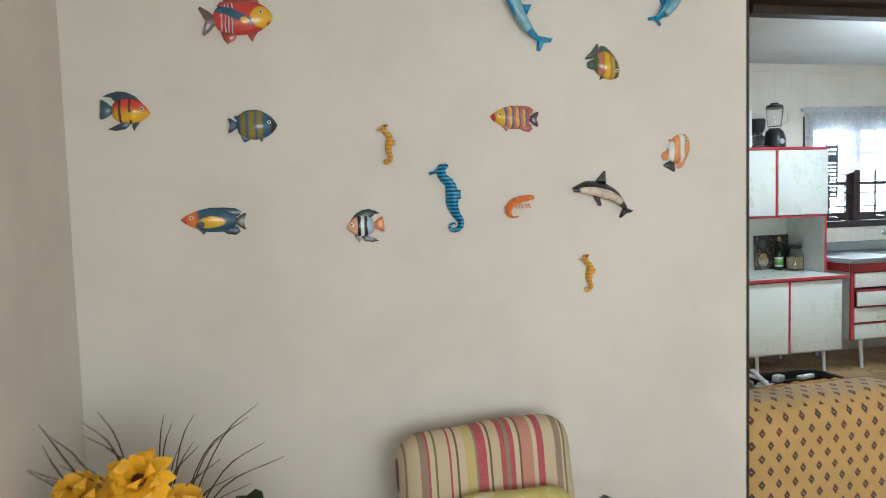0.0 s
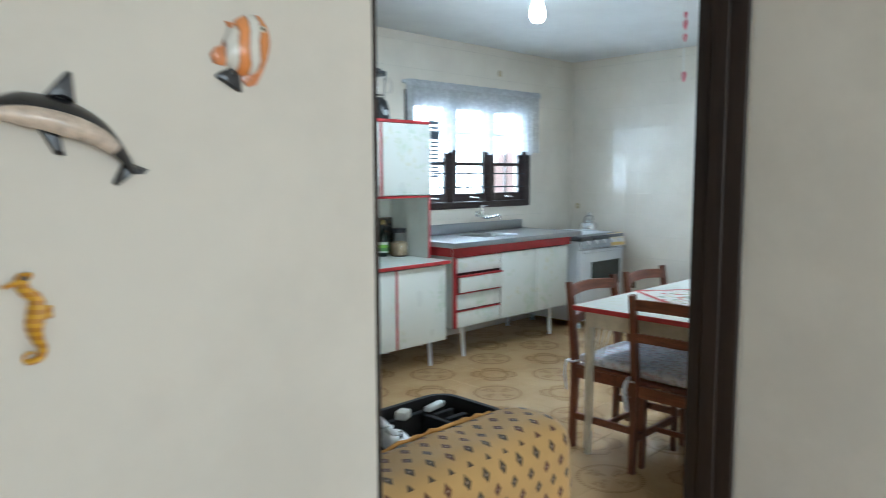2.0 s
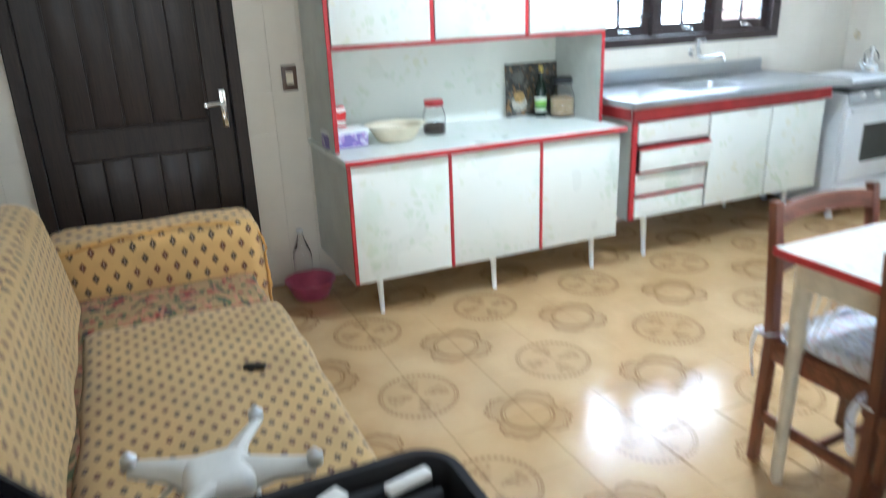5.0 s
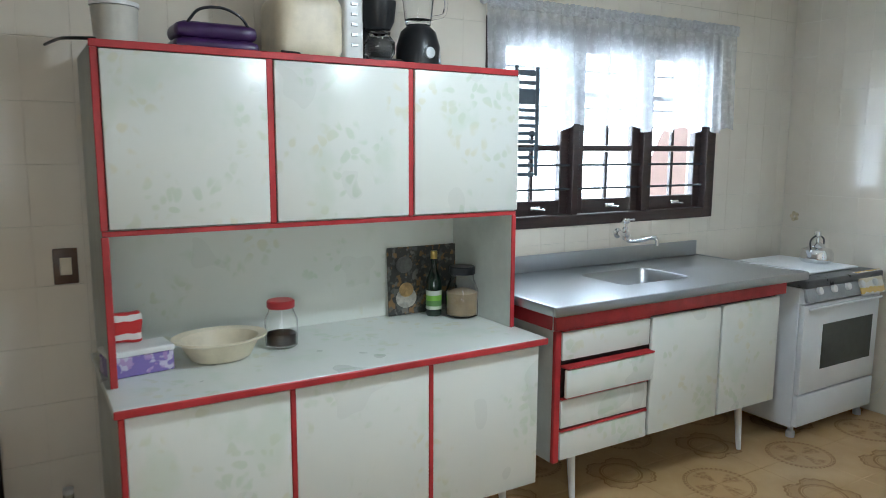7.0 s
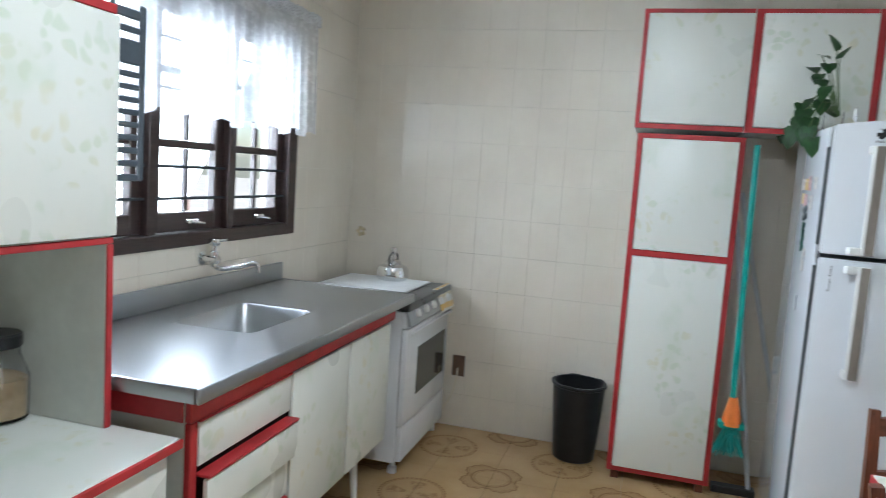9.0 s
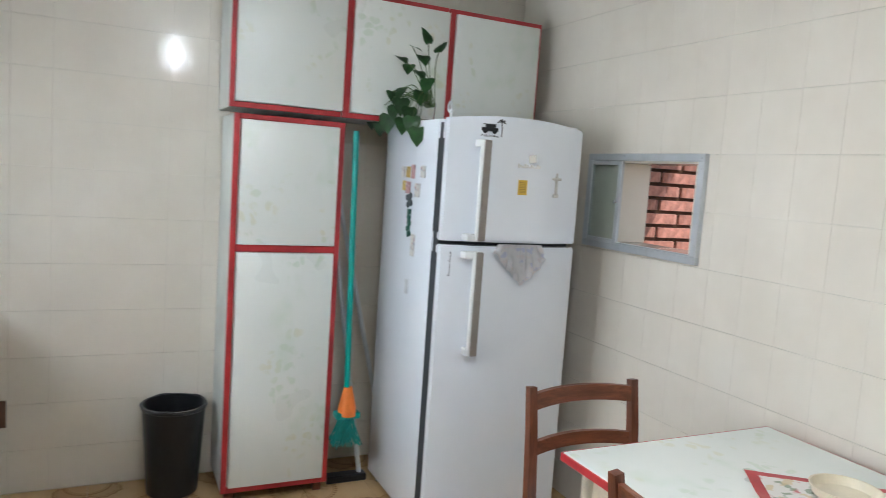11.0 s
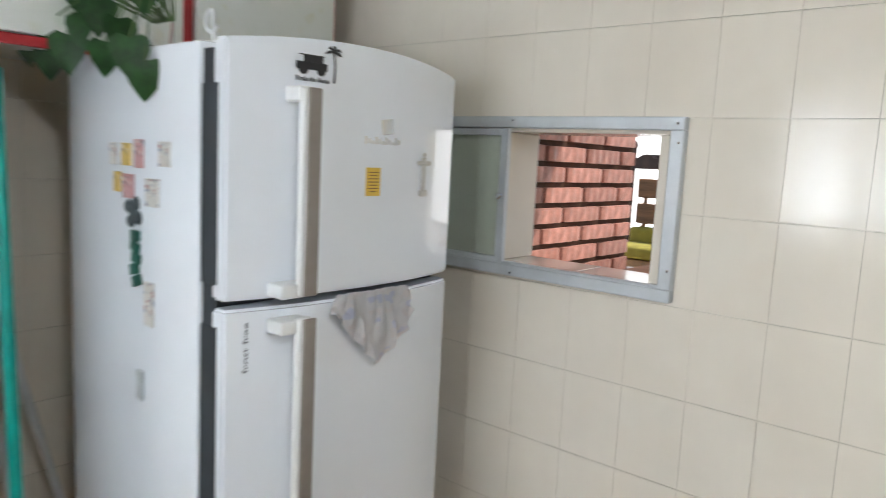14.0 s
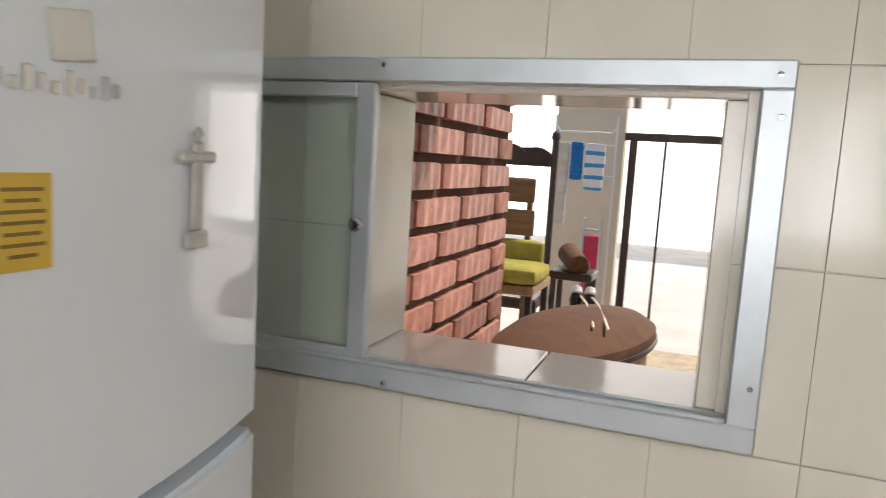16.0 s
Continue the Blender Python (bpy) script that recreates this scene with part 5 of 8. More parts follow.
for s in (-1, 1):
    part("landing_skid", tube(bend([(2.40 + 0.06 * s, 3.53, 0.51), (2.40 + 0.10 * s, 3.53, 0.465), (2.40 + 0.10 * s, 3.65, 0.465), (2.40 + 0.06 * s, 3.65, 0.51)]), 0.006, 6), M_WPLAST, dn)

# ---------- curtain, lamp, switches, hanging things ----------
cr = thing("window_curtain", (5.79, 5.88, 1.58), "short sheer white curtain on a metal rod", "curtain")
part("rod", join(tube([(4.85, 5.86, 2.140), (6.58, 5.86, 2.155)], 0.008, 10), lathe([(0.0, -0.02), (0.017, -0.01), (0.02, 0), (0.017, 0.01), (0, 0.02)], 14, (4.845, 5.86, 2.140))), M_ALU, cr)
bm, cols = bmesh.new(), []
nu, nv = 110, 9
for i in range(nu + 1):
    u = i / nu
    x = 4.862 + 1.70 * u
    ph = 2 * math.pi * u * 22 + 1.2 * noise.noise(Vector((u * 9, 0, 0)))
    col = []
    for j in range(nv + 1):
        v = j / nv
        amp = 0.010 + 0.010 * v
        z = 2.158 + 0.012 * u - v * (0.565 + 0.018 * math.sin(2 * math.pi * u * 9) + 0.012 * noise.noise(Vector((u * 14, 4, 0))))
        col.append(bm.verts.new((x + 0.004 * noise.noise(Vector((u * 30, v * 3, 0))), 5.858 - amp * math.sin(ph) - 0.012 * v, z)))
    cols.append(col)
for a, b in zip(cols, cols[1:]):
    for j in range(nv):
        bm.faces.new((a[j], b[j], b[j + 1], a[j + 1]))
part("net", bm, sheer("sheer_white_net", (0.88, 0.90, 0.92), 0.52), cr, "sheer white net", 180)
bm, cols = bmesh.new(), []
for i in range(221):
    u = i / 220
    drop = 0.052 + 0.006 * noise.noise(Vector((u * 25, 1, 0)))
    col = []
    for j in range(33):
        v = j / 32
        col.append(bm.verts.new((4.864 + 1.696 * u, 5.842 - 0.010 * math.sin(2 * math.pi * u * 44) - 0.006 * math.sin(2 * math.pi * 8 * v), 2.160 + 0.012 * u + 0.005 * abs(math.sin(2 * math.pi * u * 28)) - v * drop)))
    cols.append(col)
for a, b in zip(cols, cols[1:]):
    for j in range(32):
        bm.faces.new((a[j], b[j], b[j + 1], a[j + 1]))
part("heading", bm, sheer("gathered_net_heading", (0.84, 0.86, 0.89), 0.45), cr, "gathered grey-white heading", 180)
for k in range(14):
    x = 4.91 + 0.125 * k
    part("ring", tube([(x, 5.86 + 0.013 * math.cos(radians(t)), 2.141 + 0.015 * (x - 4.85) / 1.73 + 0.013 * math.sin(radians(t))) for t in range(0, 361, 30)], 0.0028, 5, False), M_ALU, cr)

lp = thing("ceiling_lamp", (4.56, 4.32, 2.36), "bare white bulb in a ceiling holder", "lamp")
part("holder", lathe([(0.055, 0.18), (0.055, 0.172), (0.03, 0.165), (0.024, 0.115), (0.020, 0.11)], 20, (4.56, 4.32, 2.36)), M_WPLAST, lp)
blb = part("bulb", lathe([(0.0, -0.052), (0.022, -0.047), (0.042, -0.02), (0.045, 0.01), (0.036, 0.05), (0.022, 0.085), (0.019, 0.11)], 24, (4.56, 4.32, 2.36)), glowing("glowing_bulb", (0.95, 0.98, 1.0), 40.0), lp, "glowing white bulb")
blb.visible_shadow = False

M_BROWNP = plain("brown_switch_plastic", (0.11, 0.06, 0.035), 0.4, vary=0.15)


def switch_plate(name, label, x, y, z, m):
    s = thing(name, (x, y, z), label, "switch")
    part("plate", moved(box(-0.038, 0.038, -0.008, 0.0, -0.062, 0.062, 0.005, 2), Matrix.Translation((x, y, z)) @ m), M_BROWNP, s)
    part("insert", moved(box(-0.018, 0.018, -0.011, -0.007, -0.030, 0.030, 0.002), Matrix.Translation((x, y, z)) @ m), M_CREAMP, s, "cream rocker")


switch_plate("light_switch", "brown light switch plate on the tiled wall", 3.165, 5.919, 1.09, Matrix())
switch_plate("power_socket", "brown power socket beside the stove", 7.199, 5.188, 0.36, pose(0, 0, 0, 0, 0, 90))
single("stove_cord", tube(bend([(7.185, 5.188, 0.35), (7.17, 5.19, 0.28), (7.175, 5.21, 0.20), (7.18, 5.25, 0.12), (7.16, 5.31, 0.08)]), 0.004, 6), M_CREAMP, "pale cord hanging from the wall socket", "cable")

hg = thing("door_hanging", (3.24, 2.72, 1.69), "string of small pink hearts hanging in the doorway", "ornament")
part("string", tube([(3.24, 2.70, 2.04), (3.24, 2.70, 1.70)], 0.0015, 5), M_WPLAST, hg)
M_PINK = plain("pink_felt", (0.75, 0.18, 0.26), 0.8, vary=0.15)
for zz, hs, mt in ((2.005, 0.018, M_PINK), (1.90, 0.012, M_PINK), (1.87, 0.018, M_PINK), (1.83, 0.015, M_PINK), (1.71, 0.018, M_PINK)):
    part("heart", moved(flat_shape([(hs * (16 * math.sin(t) ** 3) / 16, hs * (13 * math.cos(t) - 5 * math.cos(2 * t) - 2 * math.cos(3 * t) - math.cos(4 * t)) / 16) for t in [2 * math.pi * k / 20 for k in range(20)]], 0.004, 0.003), Matrix.Translation((3.24, 2.70, zz)) @ pose(0, 0, 0, 0, 0, 45)), mt, hg)

# wall tiles with a small faded flower
M_MOTIF = plain("faded_flower_print", (0.62, 0.52, 0.34), 0.18, vary=0.2, scale=40, relief=0)
for wname, spot_, turn in (("wall_north", (4.19, KY1 - 0.0006, 2.30), 0), ("wall_north", (3.88, KY1 - 0.0006, 2.09), 0), ("wall_north", (6.06, KY1 - 0.0006, 2.32), 0), ("wall_east", (KX1 - 0.0006, 5.84, 1.085), -90)):
    petals_ = [flat_shape([(0.016 * math.cos(k * 1.2566 + 0.6) * 1.1 + 0.014 * math.cos(t), 0.018 * math.sin(k * 1.2566 + 0.6) * 1.1 + 0.013 * math.sin(t)) for t in [2 * math.pi * q / 10 for q in range(10)]], 0.0008, 0.0) for k in range(5)]
    for k, p_ in enumerate(petals_):
        bmesh.ops.translate(p_, verts=p_.verts, vec=(0, -0.00004 * k, 0))
    part("printed_flower", moved(join(*petals_), Matrix.Translation(spot_) @ pose(0, 0, 0, 0, 0, turn)), M_MOTIF, bpy.data.objects[wname], "faded ochre flower print")

# ---------- things on the dresser ----------
ZT = 1.791
box_ = thing("bread_machine", (3.95, 5.66, ZT), "white bread machine with rounded lid on the dresser", "appliance")
part("body", soft_box(3.82, 4.06, 5.55, 5.80, ZT, 2.02, 0.05, 10, 0.0), M_CREAMP, box_)
part("lid", soft_box(3.85, 4.04, 5.57, 5.79, 2.0, 2.125, 0.05, 10, 0.0), M_WPLAST, box_)
part("lid_window", soft_box(3.89, 4.0, 5.562, 5.60, 2.045, 2.10, 0.016, 6, 0.0), M_ALU, box_)
part("control_panel", box(4.062, 4.135, 5.57, 5.78, ZT, 2.10, 0.012, 3), M_WPLAST, box_)
for k in range(5):
    part("button", box(4.085, 4.11, 5.564, 5.571, 1.85 + 0.035 * k, 1.862 + 0.035 * k, 0.002), M_ALU, box_)
cf = thing("coffee_maker", (4.22, 5.67, ZT), "black drip coffee maker with glass jug", "appliance")
part("base", box(4.155, 4.30, 5.57, 5.78, ZT, ZT + 0.03, 0.01, 2), M_BLACK, cf)
part("column", box(4.155, 4.30, 5.70, 5.78, ZT + 0.03, 2.03, 0.012, 2), M_BLACK, cf)
part("filter_holder", lathe([(0.045, 0), (0.06, 0.03), (0.068, 0.10), (0.06, 0.11), (0, 0.112)], 20, (4.22, 5.63, 1.925)), M_BLACK, cf)
part("jug", lathe([(0.045, 0), (0.058, 0.02), (0.058, 0.06), (0.04, 0.085), (0.042, 0.095)], 20, (4.225, 5.63, ZT + 0.032)), M_GLASS, cf, "glass jug")
bl = thing("blender", (4.40, 5.65, ZT), "black blender with clear jug on the dresser", "appliance")
part("base", lathe([(0.085, 0), (0.088, 0.02), (0.085, 0.09), (0.068, 0.145), (0.045, 0.165), (0.045, 0.17)], 26, (4.40, 5.65, ZT)), M_BLACK, bl)
part("control_dial", moved(lathe([(0.022, 0), (0.02, 0.012), (0, 0.014)], 16), Matrix.Translation((4.40, 5.566, ZT + 0.06)) @ pose(0, 0, 0, 90)), M_ALU, bl)
part("jug", lathe([(0.048, 0), (0.052, 0.02), (0.068, 0.16), (0.070, 0.165), (0.066, 0.165), (0.049, 0.02), (0.0, 0.012)], 24, (4.40, 5.65, ZT + 0.17)), M_GLASS, bl, "clear jug")
part("jug_handle", tube(bend([(4.462, 5.64, ZT + 0.31), (4.50, 5.62, ZT + 0.30), (4.50, 5.62, ZT + 0.22), (4.455, 5.64, ZT + 0.20)]), 0.008, 8), M_GLASS, bl)
part("lid", lathe([(0.066, 0), (0.066, 0.02), (0.035, 0.026), (0.03, 0.04), (0, 0.042)], 22, (4.40, 5.65, ZT + 0.336)), M_BLACK, bl)
pu = thing("sandwich_maker", (3.62, 5.64, ZT), "dark purple oval sandwich maker with handle", "appliance")
part("lower_shell", soft_box(3.49, 3.76, 5.56, 5.74, ZT, ZT + 0.05, 0.024, 8, 0.0), M_PURPLE, pu)
part("upper_shell", soft_box(3.495, 3.755, 5.565, 5.735, ZT + 0.045, ZT + 0.10, 0.026, 8, 0.0), M_PURPLE, pu)
part("handle", tube(bend([(3.53, 5.58, ZT + 0.09), (3.57, 5.57, ZT + 0.135), (3.64, 5.57, ZT + 0.145), (3.70, 5.57, ZT + 0.12), (3.73, 5.58, ZT + 0.08)]), 0.005, 6), M_BLACK, pu)
part("cord", tube(bend([(3.75, 5.62, ZT + 0.02), (3.80, 5.56, ZT + 0.01), (3.87, 5.50, ZT + 0.012), (3.80, 5.475, ZT + 0.012)]), 0.004, 6), M_BLACK, pu)
tub = thing("plastic_tub", (3.33, 5.62, ZT), "cloudy white plastic tub with a lid on the dresser", "container")
part("tub", lathe([(0.055, 0), (0.06, 0.005), (0.068, 0.12), (0.066, 0.122), (0.0, 0.124)], 22, (3.33, 5.62, ZT)), plain("cloudy_plastic", (0.60, 0.58, 0.52), 0.35, vary=0.05), tub)
part("lid", lathe([(0.071, 0), (0.071, 0.012), (0, 0.014)], 22, (3.33, 5.62, ZT + 0.124)), M_WPLAST, tub)
single("wall_cable", tube(bend([(3.257, 5.47, ZT + 0.008), (3.19, 5.60, ZT + 0.02), (3.17, 5.75, ZT + 0.03), (3.15, 5.91, ZT + 0.035)]), 0.005, 6), M_BLACK, "black cable running from the dresser top to the wall", "cable")

ZS = 0.779
bw = thing("serving_bowl", (3.60, 5.605, ZS), "cream plastic oval bowl on the dresser shelf", "bowl")
part("bowl", moved(lathe([(0.075, 0), (0.09, 0.008), (0.118, 0.06), (0.142, 0.072), (0.142, 0.078), (0.116, 0.072), (0.086, 0.016), (0, 0.012)], 32), Matrix.Translation((3.60, 5.605, ZS)) @ Matrix.Diagonal((1.12, 0.9, 1.05, 1))), M_CREAMP, bw)
jr = thing("storage_jar", (3.83, 5.65, ZS), "clear glass jar of ground coffee with red lid", "jar")
part("glass", lathe([(0.05, 0), (0.058, 0.006), (0.06, 0.10), (0.045, 0.135), (0.045, 0.145), (0.042, 0.145), (0.042, 0.134), (0.056, 0.098), (0.055, 0.01), (0, 0.006)], 24, (3.83, 5.65, ZS)), M_GLASS, jr)
part("contents", lathe([(0.0, 0.008), (0.053, 0.011), (0.054, 0.05), (0.02, 0.058), (0, 0.06)], 20, (3.83, 5.65, ZS)), M_BEAN, jr, "dark ground coffee")
part("lid", lathe([(0.048, 0), (0.05, 0.003), (0.05, 0.024), (0.046, 0.028), (0, 0.028)], 24, (3.83, 5.65, ZS + 0.144)), M_RED, jr, "red lid")
jr2 = thing("storage_jar", (4.655, 5.72, ZS), "large glass jar half full of beige grain with black lid", "jar")
part("glass", lathe([(0.06, 0), (0.07, 0.006), (0.072, 0.11), (0.05, 0.165), (0.05, 0.185), (0.047, 0.185), (0.047, 0.164), (0.068, 0.108), (0.066, 0.01), (0, 0.006)], 24, (4.655, 5.72, ZS)), M_GLASS, jr2)
part("contents", lathe([(0.0, 0.008), (0.064, 0.011), (0.066, 0.105), (0.03, 0.118), (0, 0.12)], 20, (4.655, 5.72, ZS)), M_RICE, jr2, "beige grain")
part("lid", lathe([(0.054, 0), (0.056, 0.003), (0.056, 0.03), (0.052, 0.034), (0, 0.034)], 24, (4.655, 5.72, ZS + 0.184)), M_BLACK, jr2, "black lid")
bo = thing("oil_bottle", (4.555, 5.79, ZS), "dark green glass oil bottle with green label", "bottle")
part("glass", lathe([(0.03, 0), (0.034, 0.006), (0.034, 0.15), (0.024, 0.18), (0.014, 0.205), (0.013, 0.25)], 20, (4.555, 5.79, ZS)), plain("dark_green_glass", (0.008, 0.02, 0.012), 0.08, vary=0.1, relief=0), bo)
part("label", lathe([(0.0346, 0.03), (0.0349, 0.032), (0.0349, 0.11), (0.0346, 0.112)], 20, (4.555, 5.79, ZS)), banded("bottle_label", [(0.20, 0.42, 0.05), (0.55, 0.58, 0.50), (0.10, 0.22, 0.06)], 2, 14.0, 0.1), bo, "green and white label")
part("cap", lathe([(0.015, 0), (0.015, 0.03), (0.012, 0.034), (0, 0.034)], 16, (4.555, 5.79, ZS + 0.248)), plain("gold_cap", (0.55, 0.42, 0.12), 0.3, 0.6), bo, "yellow cap")
pic = thing("picture_tray", (4.57, 5.868, ZS), "dark rectangular tray printed with jars and cups", "tray")
part("board", moved(box(-0.205, 0.205, -0.006, 0.0, 0, 0.295, 0.003), Matrix.Translation((4.575, 5.862, ZS)) @ pose(0, 0, 0, -3)), blotched("printed_dark_board", (0.05, 0.05, 0.045), [(0.20, 0.19, 0.17), (0.28, 0.16, 0.06), (0.10, 0.11, 0.10)], 22, 0.3, 0.8), pic)
for cx, cz, r_, mt in ((-0.12, 0.075, 0.05, (0.50, 0.48, 0.42)), (-0.12, 0.11, 0.035, (0.55, 0.36, 0.14)), (-0.13, 0.22, 0.04, (0.14, 0.14, 0.13))):
    part("printed_shape", moved(lathe([(r_, 0), (r_, 0.001), (0, 0.0012)], 20), Matrix.Translation((4.575 + cx, 5.8555 - 0.003 * 0, ZS + cz)) @ pose(0, 0, 0, 87) @ Matrix.Diagonal((1, 0.9, 1, 1))), plain("print_ink", mt, 0.35, vary=0.2, scale=30), pic)
bt = thing("biscuit_tin", (3.355, 5.62, ZS), "violet and white patterned box on the dresser shelf", "box")
part("box", moved(box(-0.10, 0.10, -0.055, 0.055, 0, 0.065, 0.004), pose(3.335, 5.60, ZS, 0, 0, 8)), blotched("violet_print", (0.22, 0.16, 0.45), [(0.65, 0.62, 0.70), (0.40, 0.25, 0.50)], 22, 0.4), bt)
part("lid", moved(box(-0.103, 0.103, -0.058, 0.058, 0.066, 0.085, 0.004), pose(3.335, 5.60, ZS, 0, 0, 8)), M_WPLAST, bt)
sb = thing("sugar_packet", (3.32, 5.70, ZS + 0.086), "small red and white packet on the box", "packet")
part("packet", moved(soft_box(-0.045, 0.045, -0.02, 0.02, 0, 0.10, 0.012, 8, 0.006, 20), pose(3.315, 5.65, ZS + 0.086, 0, 0, 6)), banded("packet_print", [(0.55, 0.03, 0.03), (0.70, 0.66, 0.62), (0.55, 0.03, 0.03)], 2, 16.0), sb)
dr = thing("drying_rack", (4.79, 5.468, 1.385), "grey slotted plastic rack hung on the cabinet side", "rack")
rk = [box(4.731, 4.745, 5.462, 5.474, 1.385, 1.818, 0.003), box(4.832, 4.852, 5.462, 5.474, 1.385, 1.818, 0.005)]
zz = 1.385
for gap_, bar_ in ((0.026, 0.022), (0.022, 0.02), (0.022, 0.02), (0.022, 0.02), (0.022, 0.018), (0.022, 0.018), (0.022, 0.018), (0.022, 0.018), (0.022, 0.018), (0.022, 0.075), (0.024, 0.02), (0.022, 0.03)):
    rk.append(box(4.745, 4.832, 5.463, 5.473, zz, zz + 0.785 * bar_, 0.003))
    zz += 0.785 * (bar_ + gap_ * 0.95)
part("grid", join(*rk), plain("blue_grey_plastic", (0.07, 0.09, 0.11), 0.4, vary=0.1), dr)

# ---------- by the tall cupboard ----------
bn = thing("waste_bin", (7.06, 4.48, 0), "black plastic waste bin with a bag edge", "bin")
part("bucket", lathe([(0.105, 0), (0.11, 0.005), (0.135, 0.39), (0.141, 0.395), (0.141, 0.41), (0.130, 0.41), (0.105, 0.02), (0, 0.016)], 30, (7.05, 4.485, 0)), M_BLACK, bn)
part("bag_edge", tube([(7.05 + 0.139 * math.cos(radians(t)), 4.485 + 0.139 * math.sin(radians(t)), 0.405 + 0.005 * math.sin(radians(5 * t))) for t in range(0, 361, 12)], 0.006, 6, False), M_BLACK, bn)
br = thing("broom", (6.80, 3.76, 0.0), "teal-handled broom with orange collar standing upright", "broom")
part("handle", tube([(6.79, 3.762, 0.50), (6.82, 3.775, 1.68)], 0.0135, 12), M_TEAL, br)
part("collar", lathe([(0.02, 0.13), (0.026, 0.10), (0.038, 0.05), (0.045, 0.0), (0, 0.0)], 16, (6.785, 3.758, 0.385)), M_ORANGE, br, "orange collar")
rnd = random.Random(4)
part("bristles", join(*[tube([(6.785 + 0.03 * rnd.uniform(-1, 1), 3.758 + 0.03 * rnd.uniform(-1, 1), 0.39), (6.785 + 0.06 * rnd.uniform(-1, 1), 3.758 + 0.07 * rnd.uniform(-1, 1), 0.245 + 0.015 * rnd.random())], 0.0035, 4) for _ in range(90)]), M_GREENBR, br, "green bristles")
part("head_block", box(6.755, 6.815, 3.70, 3.815, 0.37, 0.40, 0.006, 2), M_TEAL, br)
br2 = thing("squeegee", (6.95, 3.70, 0.0), "grey metal squeegee pole leaning in the corner", "mop")
part("pole", tube([(6.93, 3.63, 0.03), (7.05, 3.80, 1.32)], 0.011, 10), M_ALU, br2)
part("blade", box(6.90, 6.96, 3.60, 3.80, 0.0, 0.035, 0.004), M_BLACK, br2)

single("mop_handle", join(tube([(7.05, 3.435, 0.0), (7.05, 3.79, 1.45)], 0.011, 10), tube([(7.05, 3.785, 1.43), (7.05, 3.793, 1.462)], 0.013, 10)), M_ALU, "grey metal mop handle leaning behind the fridge", "mop")

# plant on the fridge
pt = thing("potted_plant", (6.60, 3.51, 1.737), "green leafy plant in a small glass vase on the fridge", "plant")
part("pot", lathe([(0.032, 0), (0.036, 0.004), (0.040, 0.085), (0.038, 0.085), (0.033, 0.01), (0, 0.008)], 24, (6.64, 3.52, 1.737)), M_GLASS, pt)
part("hanging_hook", tube([(6.50 + 0.022 * math.cos(radians(t)), 3.47, 1.80 + 0.022 * math.sin(radians(t))) for t in range(-150, 120, 15)] + [(6.49, 3.47, 1.745)], 0.005, 6), M_WPLAST, pt)


def heart_leaf(size, droop):
    """A heart-shaped leaf in the xy plane with its stalk at the origin, growing along +y."""
    bm = bmesh.new()
    prof = [(0.0, 0.0), (0.30, -0.10), (0.50, 0.08), (0.50, 0.32), (0.36, 0.62), (0.16, 0.88), (0.0, 1.05)]
    mid = [bm.verts.new((0, y * size, -droop * size * max(0, y) ** 2)) for y in (0.0, 0.02, 0.14, 0.34, 0.60, 0.84, 1.05)]
    for s in (-1, 1):
        side = [bm.verts.new((s * x * size, y * size, 0.10 * size * x - droop * size * max(0, y) ** 2 + 0.02 * size * math.sin(9 * y))) for x, y in prof[1:-1]]
        rowm, rows_ = mid[1:6], side
        for k in range(4):
            bm.faces.new((rowm[k], rowm[k + 1], rows_[k + 1], rows_[k]))
        bm.faces.new((mid[0], mid[1], side[0]))
        bm.faces.new((mid[5], mid[6], side[4]))
    bmesh.ops.solidify(bm, geom=bm.faces[:], thickness=0.0006)
    return bm


rnd = random.Random(11)
leaves = [(7.00, 3.600, 1.79, 0.085, 60, 76), (6.92, 3.635, 1.85, 0.080, 80, 70), (6.79, 3.640, 1.765, 0.092, 55, 80), (6.68, 3.625, 1.83, 0.085, 70, 66), (6.54, 3.625, 1.745, 0.090, 50, 82), (6.51, 3.610, 1.70, 0.085, 65, 84),
          (6.48, 3.590, 1.90, 0.075, 40, 60), (6.84, 3.610, 1.875, 0.078, 95, 50), (6.76, 3.590, 1.885, 0.070, 30, 45), (6.58, 3.580, 1.86, 0.075, 75, 58), (6.95, 3.660, 1.775, 0.080, 40, 78), (6.60, 3.570, 2.01, 0.070, 85, 35),
          (6.82, 3.590, 2.03, 0.072, 100, 20), (6.75, 3.570, 1.99, 0.066, 60, 40), (6.46, 3.560, 2.01, 0.070, 200, -62), (6.62, 3.540, 2.07, 0.078, 10, -70), (6.86, 3.650, 1.80, 0.080, 70, 74), (6.62, 3.610, 1.79, 0.082, 90, 72),
          (6.72, 3.640, 1.80, 0.075, 35, 70), (6.89, 3.640, 1.745, 0.080, 60, 82), (6.66, 3.620, 1.745, 0.078, 75, 80), (6.57, 3.600, 1.94, 0.066, 100, 30), (6.70, 3.580, 2.06, 0.060, 120, 10)]
